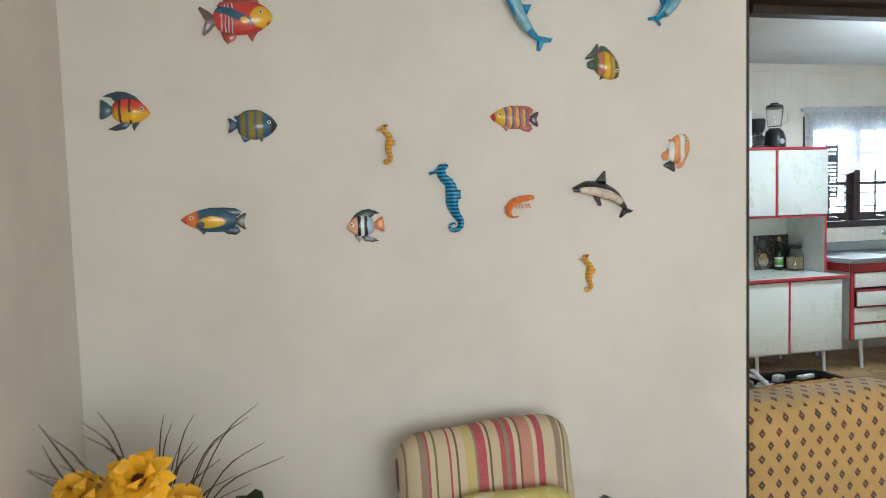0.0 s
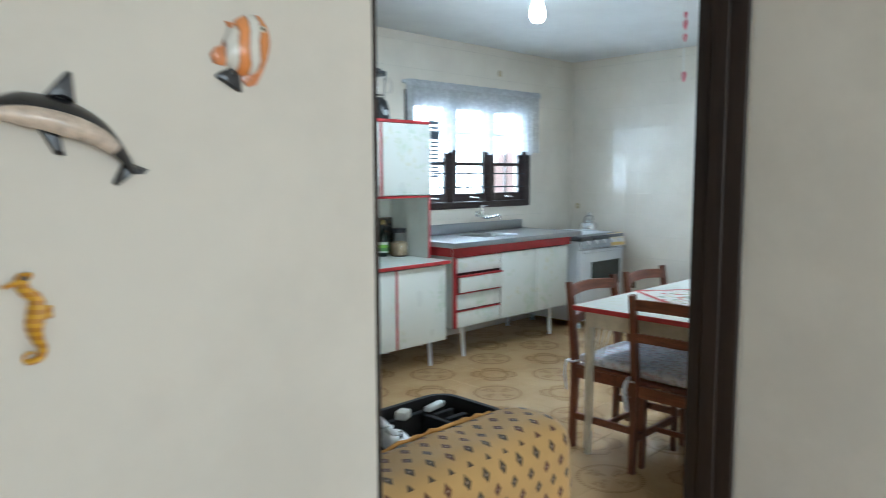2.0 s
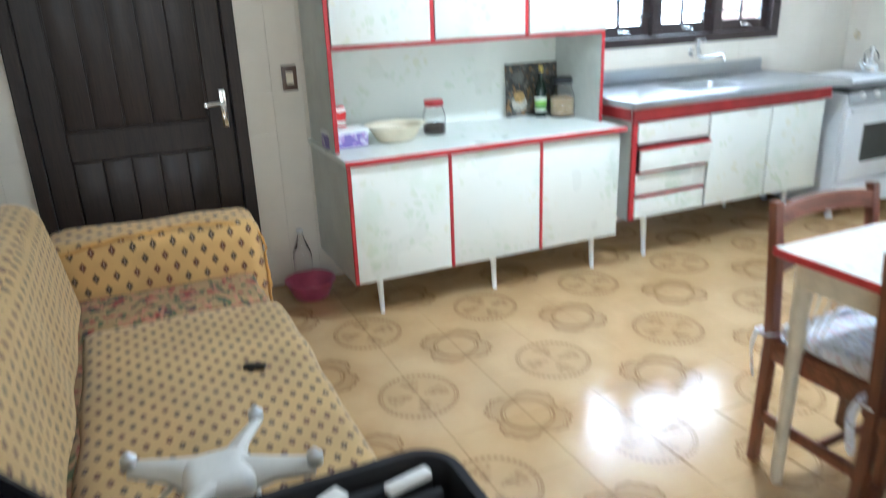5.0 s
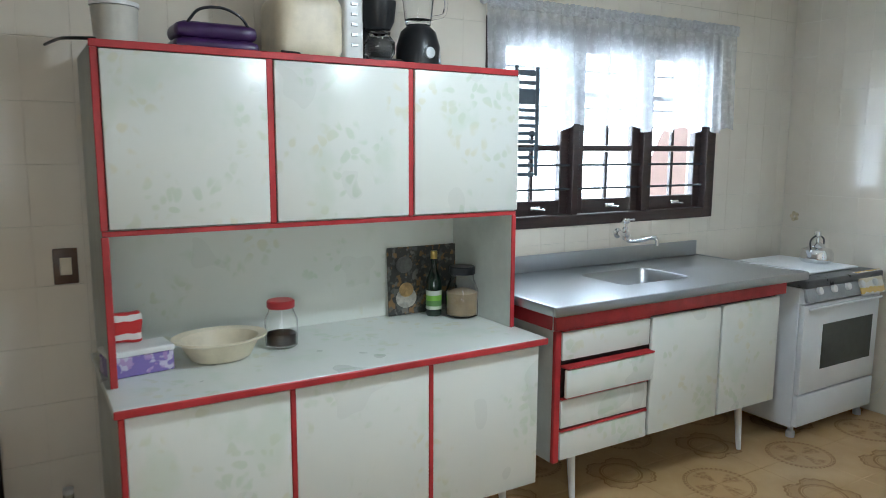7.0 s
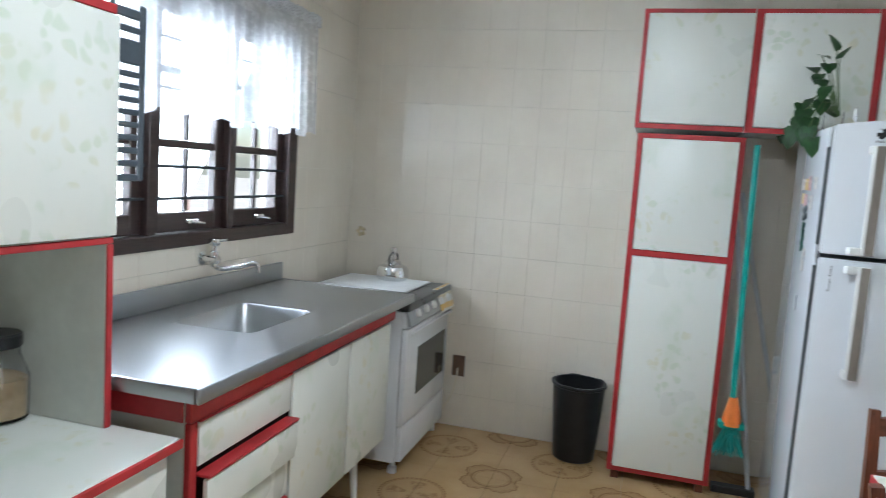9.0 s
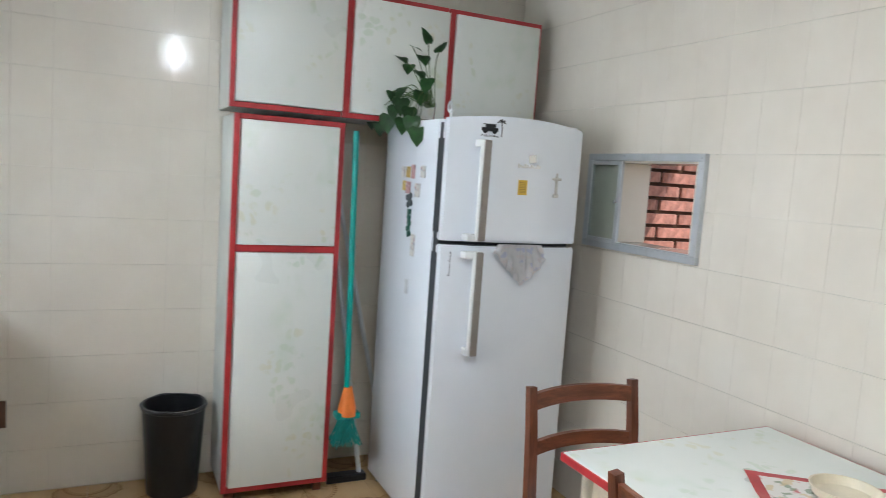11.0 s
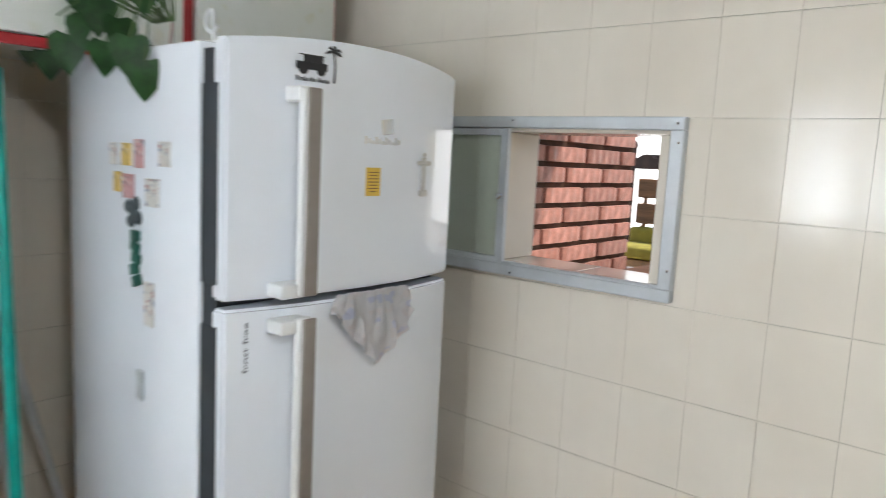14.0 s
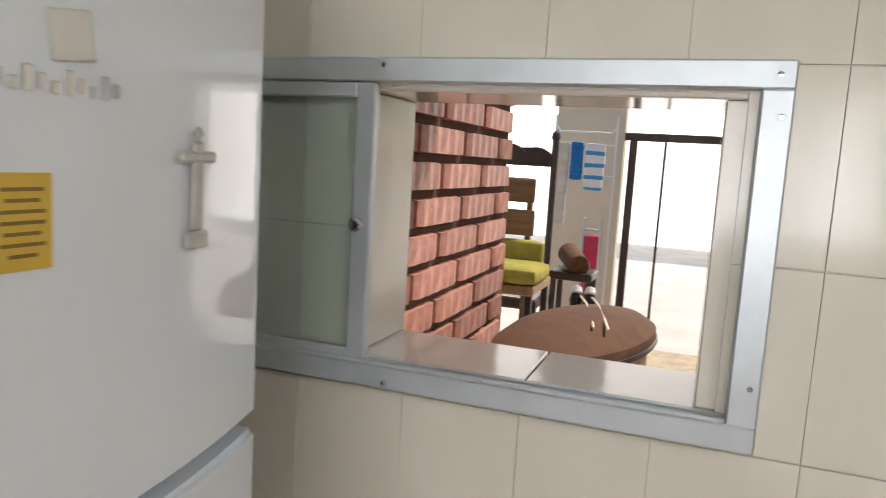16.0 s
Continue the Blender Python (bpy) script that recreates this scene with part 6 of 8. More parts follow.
for lx, ly, lz, sz, az, tilt in leaves:
    tip = Vector((lx, ly, lz))
    start = Vector((6.60 + 0.15 * (lx - 6.60), 3.51, 1.80))
    midp = (start + tip) / 2 + Vector((0, 0.01, 0.05 + 0.4 * max(0.0, 1.82 - lz)))
    part("stem", tube(bend([start, midp, tip], 5), 0.0022, 5), M_STEM, pt)
    part("leaf", moved(heart_leaf(0.88 * sz, 0.25), Matrix.Translation(tip) @ pose(0, 0, 0, 0, 0, az) @ pose(0, 0, 0, -tilt)), M_LEAF, pt, smooth=60)

# stickers, magnets and towel on the fridge
def magnet(name, label, x0, z0, w, h, material_, cat="magnet"):
    return single(name, box(x0 - w / 2, x0 + w / 2, 3.5885, 3.5925, z0 - h / 2, z0 + h / 2, 0.0012), material_, label, cat, "magnets on the fridge side")


M_MAG = [blotched("magnet_print_a", (0.62, 0.60, 0.56), [(0.30, 0.08, 0.08), (0.15, 0.20, 0.30)], 60, 0.4), blotched("magnet_print_b", (0.65, 0.45, 0.12), [(0.65, 0.62, 0.55), (0.20, 0.15, 0.10)], 60, 0.4), blotched("magnet_print_c", (0.55, 0.30, 0.30), [(0.60, 0.55, 0.50), (0.12, 0.10, 0.14)], 60, 0.4)]
for k, (mx, mz, mw, mh) in enumerate(((6.690, 1.515, 0.030, 0.048), (6.630, 1.515, 0.042, 0.048), (6.575, 1.518, 0.036, 0.06), (6.470, 1.520, 0.046, 0.05), (6.672, 1.455, 0.032, 0.044), (6.622, 1.448, 0.048, 0.052), (6.520, 1.440, 0.055, 0.058))):
    magnet("fridge_magnet", ("small white printed fridge magnet", "small yellow printed fridge magnet", "small pink printed fridge magnet")[k % 3], mx, mz, mw, mh, M_MAG[k % 3])
magnet("fridge_magnet", "tall white and red printed fridge magnet", 6.535, 1.205, 0.038, 0.095, M_MAG[0])
magnet("fridge_magnet", "small silvery printed fridge magnet", 6.575, 1.020, 0.030, 0.065, plain("silver_print", (0.55, 0.58, 0.60), 0.3, 0.4, vary=0.15))
tur = [moved(lathe([(0.0, -0.004), (0.012, -0.003), (0.016, 0.0), (0.010, 0.006), (0, 0.007)], 10), Matrix.Translation((6.60 + ddx, 3.590, 1.395 + ddz)) @ pose(0, 0, 0, 0) @ pose(0, 0, 0, -90)) for ddx, ddz in ((0, 0), (0.022, 0.010), (-0.02, -0.012), (0.012, -0.02), (-0.012, 0.018))]
single("fridge_magnet", join(*tur), plain("grey_turtle", (0.07, 0.09, 0.10), 0.5, vary=0.2), "small grey turtle fridge magnet", "magnet", "magnets on the fridge side")
alg = [moved(box(-0.018, 0.018, -0.004, 0.004, -0.012, 0.012, 0.004, 2), Matrix.Translation((6.59 + 0.012 * math.sin(3 * k), 3.592, 1.345 - 0.024 * k)) @ pose(0, 0, 0, 0, 20 * math.sin(5 * k))) for k in range(5)]
single("fridge_magnet", join(*alg), plain("dark_green_magnet", (0.012, 0.10, 0.07), 0.4, vary=0.2), "dark green wavy fridge magnet", "magnet", "magnets on the fridge side")


def on_door(y, z, turn=0.0):
    """The pose of a flat thing (x across, y up) on the bowed freezer door."""
    slope = math.degrees(math.atan2(front_x(y + 0.01) - front_x(y - 0.01), 0.02))
    return Matrix.Translation((front_x(y) - 0.0010, y, z)) @ pose(0, 0, 0, 0, 0, -slope) @ FACE @ pose(0, 0, 0, 0, 0, turn)


M_STICKINK = plain("brown_sticker_ink", (0.26, 0.15, 0.03), 0.5, relief=0)
ys = thing("energy_label", (front_x(3.257), 3.257, 1.455), "yellow printed sticker on the freezer door", "sticker")
part("sheet", moved(box(-0.021, 0.021, -0.030, 0.030, -0.0004, 0.0006, 0), on_door(3.257, 1.483)), plain("yellow_sticker", (0.70, 0.46, 0.06), 0.5, vary=0.05), ys)
for k in range(7):
    w = (0.015, 0.012, 0.016, 0.016, 0.013, 0.016, 0.010)[k]
    part("print_line", moved(box(-w, w, -0.0012, 0.0012, 0.0006, 0.0009, 0), on_door(3.257, 1.483) @ Matrix.Translation((0, 0.020 - 0.0068 * k, 0))), M_STICKINK, ys)
ms = thing("figure_magnet", (front_x(3.090), 3.090, 1.46), "pale stone-coloured statue magnet with outstretched arms", "magnet")
part("figure", moved(join(box(-0.007, 0.007, -0.040, 0.034, 0, 0.006, 0.002), box(-0.026, 0.026, 0.016, 0.026, 0.001, 0.007, 0.003), lathe([(0.0, -0.006), (0.006, 0), (0, 0.006)], 10, (0, 0.040, 0.004)), box(-0.014, 0.014, -0.055, -0.040, 0, 0.007, 0.002)), on_door(3.090, 1.505)), plain("pale_stone", (0.55, 0.54, 0.51), 0.6, vary=0.1), ms)
ck = thing("car_sticker", (front_x(3.41), 3.41, 1.68), "black sticker of an old car and palm tree", "sticker")
cm = on_door(3.415, 1.705)
part("car", moved(join(box(-0.042, 0.028, -0.010, 0.004, -0.0002, 0.0008, 0.0003), box(-0.026, 0.018, 0.004, 0.016, -0.0002, 0.0008, 0.0003), lathe([(0.010, -0.0002), (0.010, 0.0008)], 14, (-0.026, -0.010, 0)), lathe([(0.010, -0.0002), (0.010, 0.0008)], 14, (0.014, -0.010, 0)), box(-0.036, 0.02, 0.016, 0.018, -0.0002, 0.0008, 0)), cm), M_STICKBLACK, ck)
part("palm", moved(join(tube([(0.044, -0.03, 0.0003), (0.046, 0.0, 0.0003), (0.042, 0.03, 0.0003)], 0.0018, 5), *[tube([(0.042, 0.03, 0.0003), (0.042 + 0.013 * math.cos(radians(a)), 0.03 + 0.010 * math.sin(radians(a)), 0.0003), (0.042 + 0.02 * math.cos(radians(a)), 0.026 + 0.010 * math.sin(radians(a)), 0.0003)], [0.002, 0.003, 0.0008], 5) for a in (-20, 30, 80, 130, 190)]), cm), M_STICKBLACK, ck)
lettering("lettering", "Praia do Rosa", 0.0135, cm @ Matrix.Translation((-0.005, -0.028, 0.0003)), M_STICKBLACK, ck)

bm, cols = bmesh.new(), []
for i in range(23):
    u = i / 22
    y = 3.352 - 0.20 * u
    col = []
    ln = 0.16 * max(0.10, 1 - abs(u - 0.56) / 0.56) ** 0.8 + 0.012
    for j in range(11):
        v = j / 10
        fold = (0.013 * math.sin(u * 17 + 2.5 * v) + 0.010 * math.sin(u * 31 - 3 * v)) * (0.5 + 0.8 * v)
        xx = front_x(y) - 0.008 - 0.004 * v - abs(fold)
        col.append(bm.verts.new((xx, y + (0.56 - u) * 0.05 * v, 1.252 - ln * v)))
    cols.append(col)
for a, b in zip(cols, cols[1:]):
    for j in range(10):
        bm.faces.new((a[j], b[j], b[j + 1], a[j + 1]))
bmesh.ops.solidify(bm, geom=bm.faces[:], thickness=0.002)
single("kitchen_towel", bm, blotched("grey_check_towel", (0.86, 0.84, 0.84), [(0.60, 0.62, 0.76), (0.80, 0.74, 0.72)], 22, 0.95, 0.7), "crumpled white and grey towel hanging from the freezer door", "towel", smooth=70)

# pet bowl on the floor
pb = thing("pet_bowl", (3.13, 5.72, 0), "pink plastic basin on the floor beside the dresser", "basin")
part("basin", lathe([(0.085, 0), (0.09, 0.004), (0.125, 0.085), (0.132, 0.088), (0.13, 0.094), (0.120, 0.088), (0.085, 0.012), (0, 0.01)], 30, (3.115, 5.70, 0)), plain("pink_plastic", (0.52, 0.10, 0.19), 0.4, vary=0.08), pb)
pc = thing("clear_bottle", (3.125, 5.83, 0), "tall clear plastic bottle standing behind the basin", "bottle")
part("bottle", lathe([(0.045, 0), (0.05, 0.01), (0.05, 0.18), (0.045, 0.20), (0.018, 0.27), (0.016, 0.30)], 20, (3.12, 5.855, 0.0)), M_GLASS, pc)
part("cap", lathe([(0.018, 0), (0.018, 0.018), (0, 0.019)], 14, (3.12, 5.855, 0.30)), M_WPLAST, pc)

# ---------- living room: painted wall fish ----------
WY = LY1 - 0.001


def ink(name, c):
    return plain(name, c, 0.28, vary=0.15, scale=60, relief=0.05, coat=0.3)


def fish_paint(name, low, high, span, bars=(), patches=(), soft=0.15):
    """Hand-painted colours: low to high across the height, upright bars (place, half width, colour), oval patches (x, z, rx, rz, turn, colour)."""
    m, N, L, b = material(name)
    vec = N.new("ShaderNodeTexCoord").outputs["Object"]
    sep = N.new("ShaderNodeSeparateXYZ")
    L.new(vec, sep.inputs[0])
    C = lambda op, *v: calc(N, L, op, *v)
    wob = C("MULTIPLY_ADD", noise_of(N, L, vec, 45, 2), 0.010, -0.005)
    X, Z = C("ADD", sep.outputs[0], wob), C("ADD", sep.outputs[2], wob)
    col = mix(N, L, step(N, L, Z, -span, span), low, high)
    for at, half, c in bars:
        d = C("ABSOLUTE", C("SUBTRACT", X, at))
        col = mix(N, L, C("SUBTRACT", 1.0, step(N, L, d, half * (1 - soft), half * (1 + soft))), col, c)
    for px, pz, rx, rz, turn, c in patches:
        ca, sa = math.cos(radians(turn)), math.sin(radians(turn))
        dx, dz = C("SUBTRACT", X, px), C("SUBTRACT", Z, pz)
        u = C("DIVIDE", C("ADD", C("MULTIPLY", dx, ca), C("MULTIPLY", dz, sa)), rx)
        v = C("DIVIDE", C("SUBTRACT", C("MULTIPLY", dz, ca), C("MULTIPLY", dx, sa)), rz)
        q = C("ADD", C("MULTIPLY", u, u), C("MULTIPLY", v, v))
        col = mix(N, L, C("SUBTRACT", 1.0, step(N, L, q, 0.75, 1.2)), col, c)
    L.new(col, b.inputs["Base Color"])
    b.inputs["Roughness"].default_value = 0.25
    b.inputs["Coat Weight"].default_value = 0.3
    bump(N, L, b, noise_of(N, L, vec, 120, 2), 0.15, 0.001)
    return m


def wall_fish(name, label, cx, cz, length, height, flip, tilt, body_m, fin_m, tail_m=None, tail=0.2, tail_h=0.2, style="low", snout=0.6, fork=0.0, snout_m=None):
    """A flat painted fish on the wall: body with a pointed snout, tail, back and belly fins, eye. It looks along +x before the flip.
    style: the back fin is low, spiny, swept back to a sail, or lobed at its hind end."""
    at = (cx, WY, cz)
    f = thing(name, at, label, "wall ornament", "painted sea creatures on the wall")
    put = Matrix.Translation(at) @ pose(0, 0, 0, 0, tilt) @ Matrix.Diagonal((-1 if flip else 1, 1, 1, 1))
    L, H = length, height
    bl = L * (1 - tail)
    c0 = L / 2 - bl / 2
    hh = H * {"low": 0.44, "spiny": 0.36, "sail": 0.34, "lobed": 0.42}[style]

    def half(u):
        """Half the body's height at u, from the tail root (-1) to the snout (1)."""
        front = (1 - max(0.0, u) ** (2.4 - 1.2 * snout)) ** (0.5 + 0.42 * snout)
        rear = (1 - max(0.0, -u) ** 3) ** 0.5
        return max(0.13, (front if u > 0 else rear)) if u < -0.9 else (front if u > 0 else rear)

    us = [-1 + 2 * k / 18 for k in range(19)]
    top = [(c0 + bl / 2 * u, hh * half(u)) for u in us]
    low = [(c0 + bl / 2 * u, -hh * half(u) * 0.94) for u in us[1:-1]]
    part("body", moved(flat_shape(top + low[::-1], 0.006, 0.011), put), body_m, f, smooth=60)
    if snout_m:
        tipo = [p for p in top if p[0] > c0 + bl * 0.40] + [p for p in low[::-1] if p[0] > c0 + bl * 0.40]
        part("snout", moved(flat_shape(tipo, 0.010, 0.004), put @ Matrix.Translation((0, -0.001, 0))), snout_m, f, smooth=60)
    tx, th = c0 - bl / 2, tail_h * H
    fan = [(tx + 0.03 * L, 0.30 * th), (tx - 0.45 * tail * L, 0.78 * th), (tx - 0.85 * tail * L, th), (tx - tail * L, 0.86 * th), (tx - (1 - 0.55 * fork) * tail * L, 0.0), (tx - tail * L, -0.86 * th), (tx - 0.85 * tail * L, -th), (tx - 0.45 * tail * L, -0.78 * th), (tx + 0.03 * L, -0.30 * th)]
    part("tail_fin", moved(flat_shape(fan, 0.006, 0.002), put @ Matrix.Translation((0, -0.0008, 0))), tail_m or fin_m, f)
    if style == "spiny":
        crest = [(c0 + bl * (0.30 - 0.70 * k / 16), hh * half(0.60 - 1.40 * k / 16) * 0.9 + H * (0.15 - 0.06 * abs(k - 7) / 9) * (1.0 if k % 2 else 0.62)) for k in range(17)]
    elif style == "sail":
        crest = [(c0 + bl * 0.34, hh * 0.55), (c0 + bl * 0.12, 0.40 * H), (c0 - bl * 0.12, 0.49 * H), (c0 - bl * 0.36, 0.50 * H), (c0 - bl * 0.58, 0.42 * H), (c0 - bl * 0.72, 0.34 * H), (c0 - bl * 0.52, 0.33 * H), (c0 - bl * 0.40, 0.22 * H)]
    elif style == "lobed":
        crest = [(c0 + bl * 0.20, hh * 0.8), (c0, hh * 1.06), (c0 - bl * 0.25, hh * 1.10), (c0 - bl * 0.46, hh * 1.06), (c0 - bl * 0.56, hh * 0.80), (c0 - bl * 0.52, hh * 0.45)]
    else:
        crest = [(c0 + bl * (0.25 - 0.75 * k / 8), hh * half(0.5 - 1.45 * k / 8) * 0.92 + 0.055 * H * math.sin(math.pi * (0.15 + 0.8 * k / 8))) for k in range(9)] + [(c0 - bl * 0.54, hh * 0.62)]
    part("back_fin", moved(flat_shape(crest + [(c0 - bl * 0.34, 0.10 * H), (c0 + bl * 0.22, 0.10 * H)], 0.0045, 0.001), put), fin_m, f)
    hind = {"sail": [(-0.10, -0.24), (-0.30, -0.34), (-0.58, -0.50), (-0.36, -0.52), (-0.12, -0.46), (0.02, -0.30)], "lobed": [(-0.20, -0.34), (-0.34, -0.46), (-0.47, -0.48), (-0.55, -0.36), (-0.50, -0.20), (-0.30, -0.16)]}.get(style, [(-0.12, -0.30), (-0.20, -0.44), (-0.32, -0.50), (-0.38, -0.38), (-0.40, -0.22), (-0.25, -0.16)])
    part("belly_fin", moved(flat_shape([(c0 + bl * x, H * z) for x, z in hind], 0.005, 0.001), put), fin_m, f)
    part("belly_fin", moved(flat_shape([(c0 + bl * x, H * z) for x, z in ((0.24, -0.26), (0.14, -0.40), (0.10, -0.50), (0.04, -0.38), (0.06, -0.24))], 0.005, 0.001), put), fin_m, f)
    ex = (c0 + bl * 0.30, 0.08 * H)
    eye = part("eye", moved(lathe([(0.0052, 0.0), (0.005, 0.002), (0, 0.0026)], 12), put @ Matrix.Translation((ex[0], -0.0135, ex[1])) @ pose(0, 0, 0, 90)), ink("eye_white", (0.75, 0.70, 0.55)), f)
    part("pupil", moved(lathe([(0.003, 0.0), (0.0025, 0.0012), (0, 0.0016)], 10), put @ Matrix.Translation((ex[0], -0.0158, ex[1])) @ pose(0, 0, 0, 90)), M_BLACK, eye)
    return f


NAVY, YEL, ORG, BLK, WHT = (0.02, 0.045, 0.075), (0.72, 0.42, 0.02), (0.75, 0.19, 0.03), (0.015, 0.015, 0.018), (0.72, 0.70, 0.64)
K_NAVY, K_ORG, K_BLK, K_BLU = ink("navy_paint", NAVY), ink("orange_paint", ORG), ink("black_paint", BLK), ink("blue_paint", (0.01, 0.22, 0.42))
OLIVE, STEELB, PEACH, ROSE = (0.24, 0.19, 0.03), (0.03, 0.10, 0.17), (0.70, 0.38, 0.22), (0.55, 0.14, 0.20)
wall_fish("fish_ornament", "red painted fish with blue side band and yellow face", 0.330, 1.955, 0.190, 0.128, False, -6,
          fish_paint("red_fish_paint", (0.50, 0.04, 0.04), (0.50, 0.05, 0.04), 0.05, [(-0.012 + 0.009 * k, 0.0016, (0.45, 0.50, 0.52)) for k in range(-3, 1)], [(-0.010, 0.010, 0.075, 0.011, -20, STEELB), (0.070, 0.004, 0.034, 0.030, 0, YEL), (0.020, -0.006, 0.012, 0.009, 0, YEL), (0.088, -0.014, 0.012, 0.008, 0, (0.50, 0.10, 0.03))]),
          ink("red_brown_paint", (0.36, 0.05, 0.03)), ink("dusky_tail_paint", (0.16, 0.09, 0.08)), 0.17, 0.30, "spiny", 0.35, 0.8)
wall_fish("fish_ornament", "yellow, red and navy painted fish on the cream wall", 0.038, 1.710, 0.122, 0.100, False, 4,
          fish_paint("yellow_red_fish_paint", YEL, (0.60, 0.05, 0.04), 0.020, [(-0.012, 0.0032, (0.10, 0.03, 0.02)), (0.013, 0.0028, (0.10, 0.03, 0.02))], [(0.030, -0.014, 0.030, 0.012, 0, YEL)]), ink("slate_blue_paint", (0.035, 0.06, 0.09)), ink("teal_tail_paint", (0.04, 0.09, 0.10)), 0.22, 0.26, "sail", 0.6)
wall_fish("fish_ornament", "navy and olive striped painted fish on the cream wall", 0.358, 1.672, 0.130, 0.092, False, 0,
          fish_paint("navy_olive_fish_paint", STEELB, STEELB, 0.05, [(-0.026, 0.007, OLIVE), (-0.004, 0.008, OLIVE), (0.018, 0.007, OLIVE), (0.060, 0.014, (0.015, 0.02, 0.03))], soft=0.6), ink("deep_blue_paint", (0.02, 0.05, 0.09)), None, 0.16, 0.22, "low", 0.55, 0.5)
wall_fish("fish_ornament", "blue fish with orange face and yellow side", 0.244, 1.418, 0.170, 0.078, True, 3,
          fish_paint("blue_yellow_fish_paint", STEELB, (0.035, 0.10, 0.17), 0.05, [(-0.056, 0.016, ORG), (-0.080, 0.012, (0.60, 0.07, 0.02))], [(-0.004, -0.004, 0.036, 0.016, 4, YEL), (-0.034, -0.010, 0.012, 0.009, 0, (0.10, 0.11, 0.09))], 0.5), K_NAVY, ink("drab_tail_paint", (0.10, 0.09, 0.06)), 0.13, 0.30, "lobed", 0.75, 0.6)
wall_fish("fish_ornament", "white and blue banner fish with orange tail", 0.652, 1.389, 0.108, 0.092, True, -4,
          fish_paint("banner_fish_paint", (0.38, 0.52, 0.64), (0.40, 0.54, 0.66), 0.05, [(-0.036, 0.014, PEACH), (-0.018, 0.0045, BLK), (-0.009, 0.004, WHT), (0.001, 0.0045, BLK), (0.034, 0.004, BLK)], soft=0.3), ink("black_fin_paint", (0.02, 0.025, 0.03)), ink("orange_tail_paint", (0.66, 0.22, 0.06)), 0.24, 0.24, "sail", 0.75)
wall_fish("fish_ornament", "pink, yellow and blue striped painted fish", 1.104, 1.690, 0.150, 0.080, True, 3,
          fish_paint("many_striped_fish_paint", YEL, YEL, 0.05, [(-0.026 + 0.0215 * k + o, w, c) for k in range(4) for o, w, c in ((-0.004, 0.0032, (0.10, 0.14, 0.22)), (0.003, 0.0034, ROSE))] + [(-0.069, 0.009, (0.55, 0.04, 0.03))], soft=0.3), ink("rose_fin_paint", (0.45, 0.13, 0.11)), ink("plum_tail_paint", (0.10, 0.04, 0.06)), 0.16, 0.28, "lobed", 0.7, 0.5)
wall_fish("fish_ornament", "dark green and yellow painted fish tilted downwards", 1.394, 1.850, 0.118, 0.092, False, 42,
          fish_paint("green_yellow_fish_paint", (0.10, 0.12, 0.05), (0.07, 0.11, 0.06), 0.05, [(0.004, 0.010, YEL), (0.024, 0.006, (0.50, 0.30, 0.05)), (-0.016, 0.007, (0.50, 0.20, 0.10)), (0.052, 0.010, (0.45, 0.04, 0.06))], soft=0.5), ink("green_paint", (0.05, 0.085, 0.055)), None, 0.16, 0.34, "lobed", 0.5, 0.3)
wall_fish("fish_ornament", "orange and white clownfish painted ornament tilted down", 1.636, 1.585, 0.122, 0.088, True, 118,
          fish_paint("clown_fish_paint", (0.74, 0.27, 0.07), (0.74, 0.30, 0.10), 0.05, [(-0.024, 0.011, (0.22, 0.08, 0.04)), (-0.024, 0.009, WHT), (0.012, 0.010, (0.22, 0.08, 0.04)), (0.012, 0.008, WHT)], soft=0.25), ink("clown_fin_paint", (0.66, 0.25, 0.09)), K_BLK, 0.18, 0.26, "lobed", 0.3)
wall_fish("fish_ornament", "tan painted fish high on the cream wall", 0.71, 2.045, 0.075, 0.05, False, 18, ink("tan_paint", (0.42, 0.33, 0.22)), ink("tan_fin_paint", (0.36, 0.27, 0.17)))


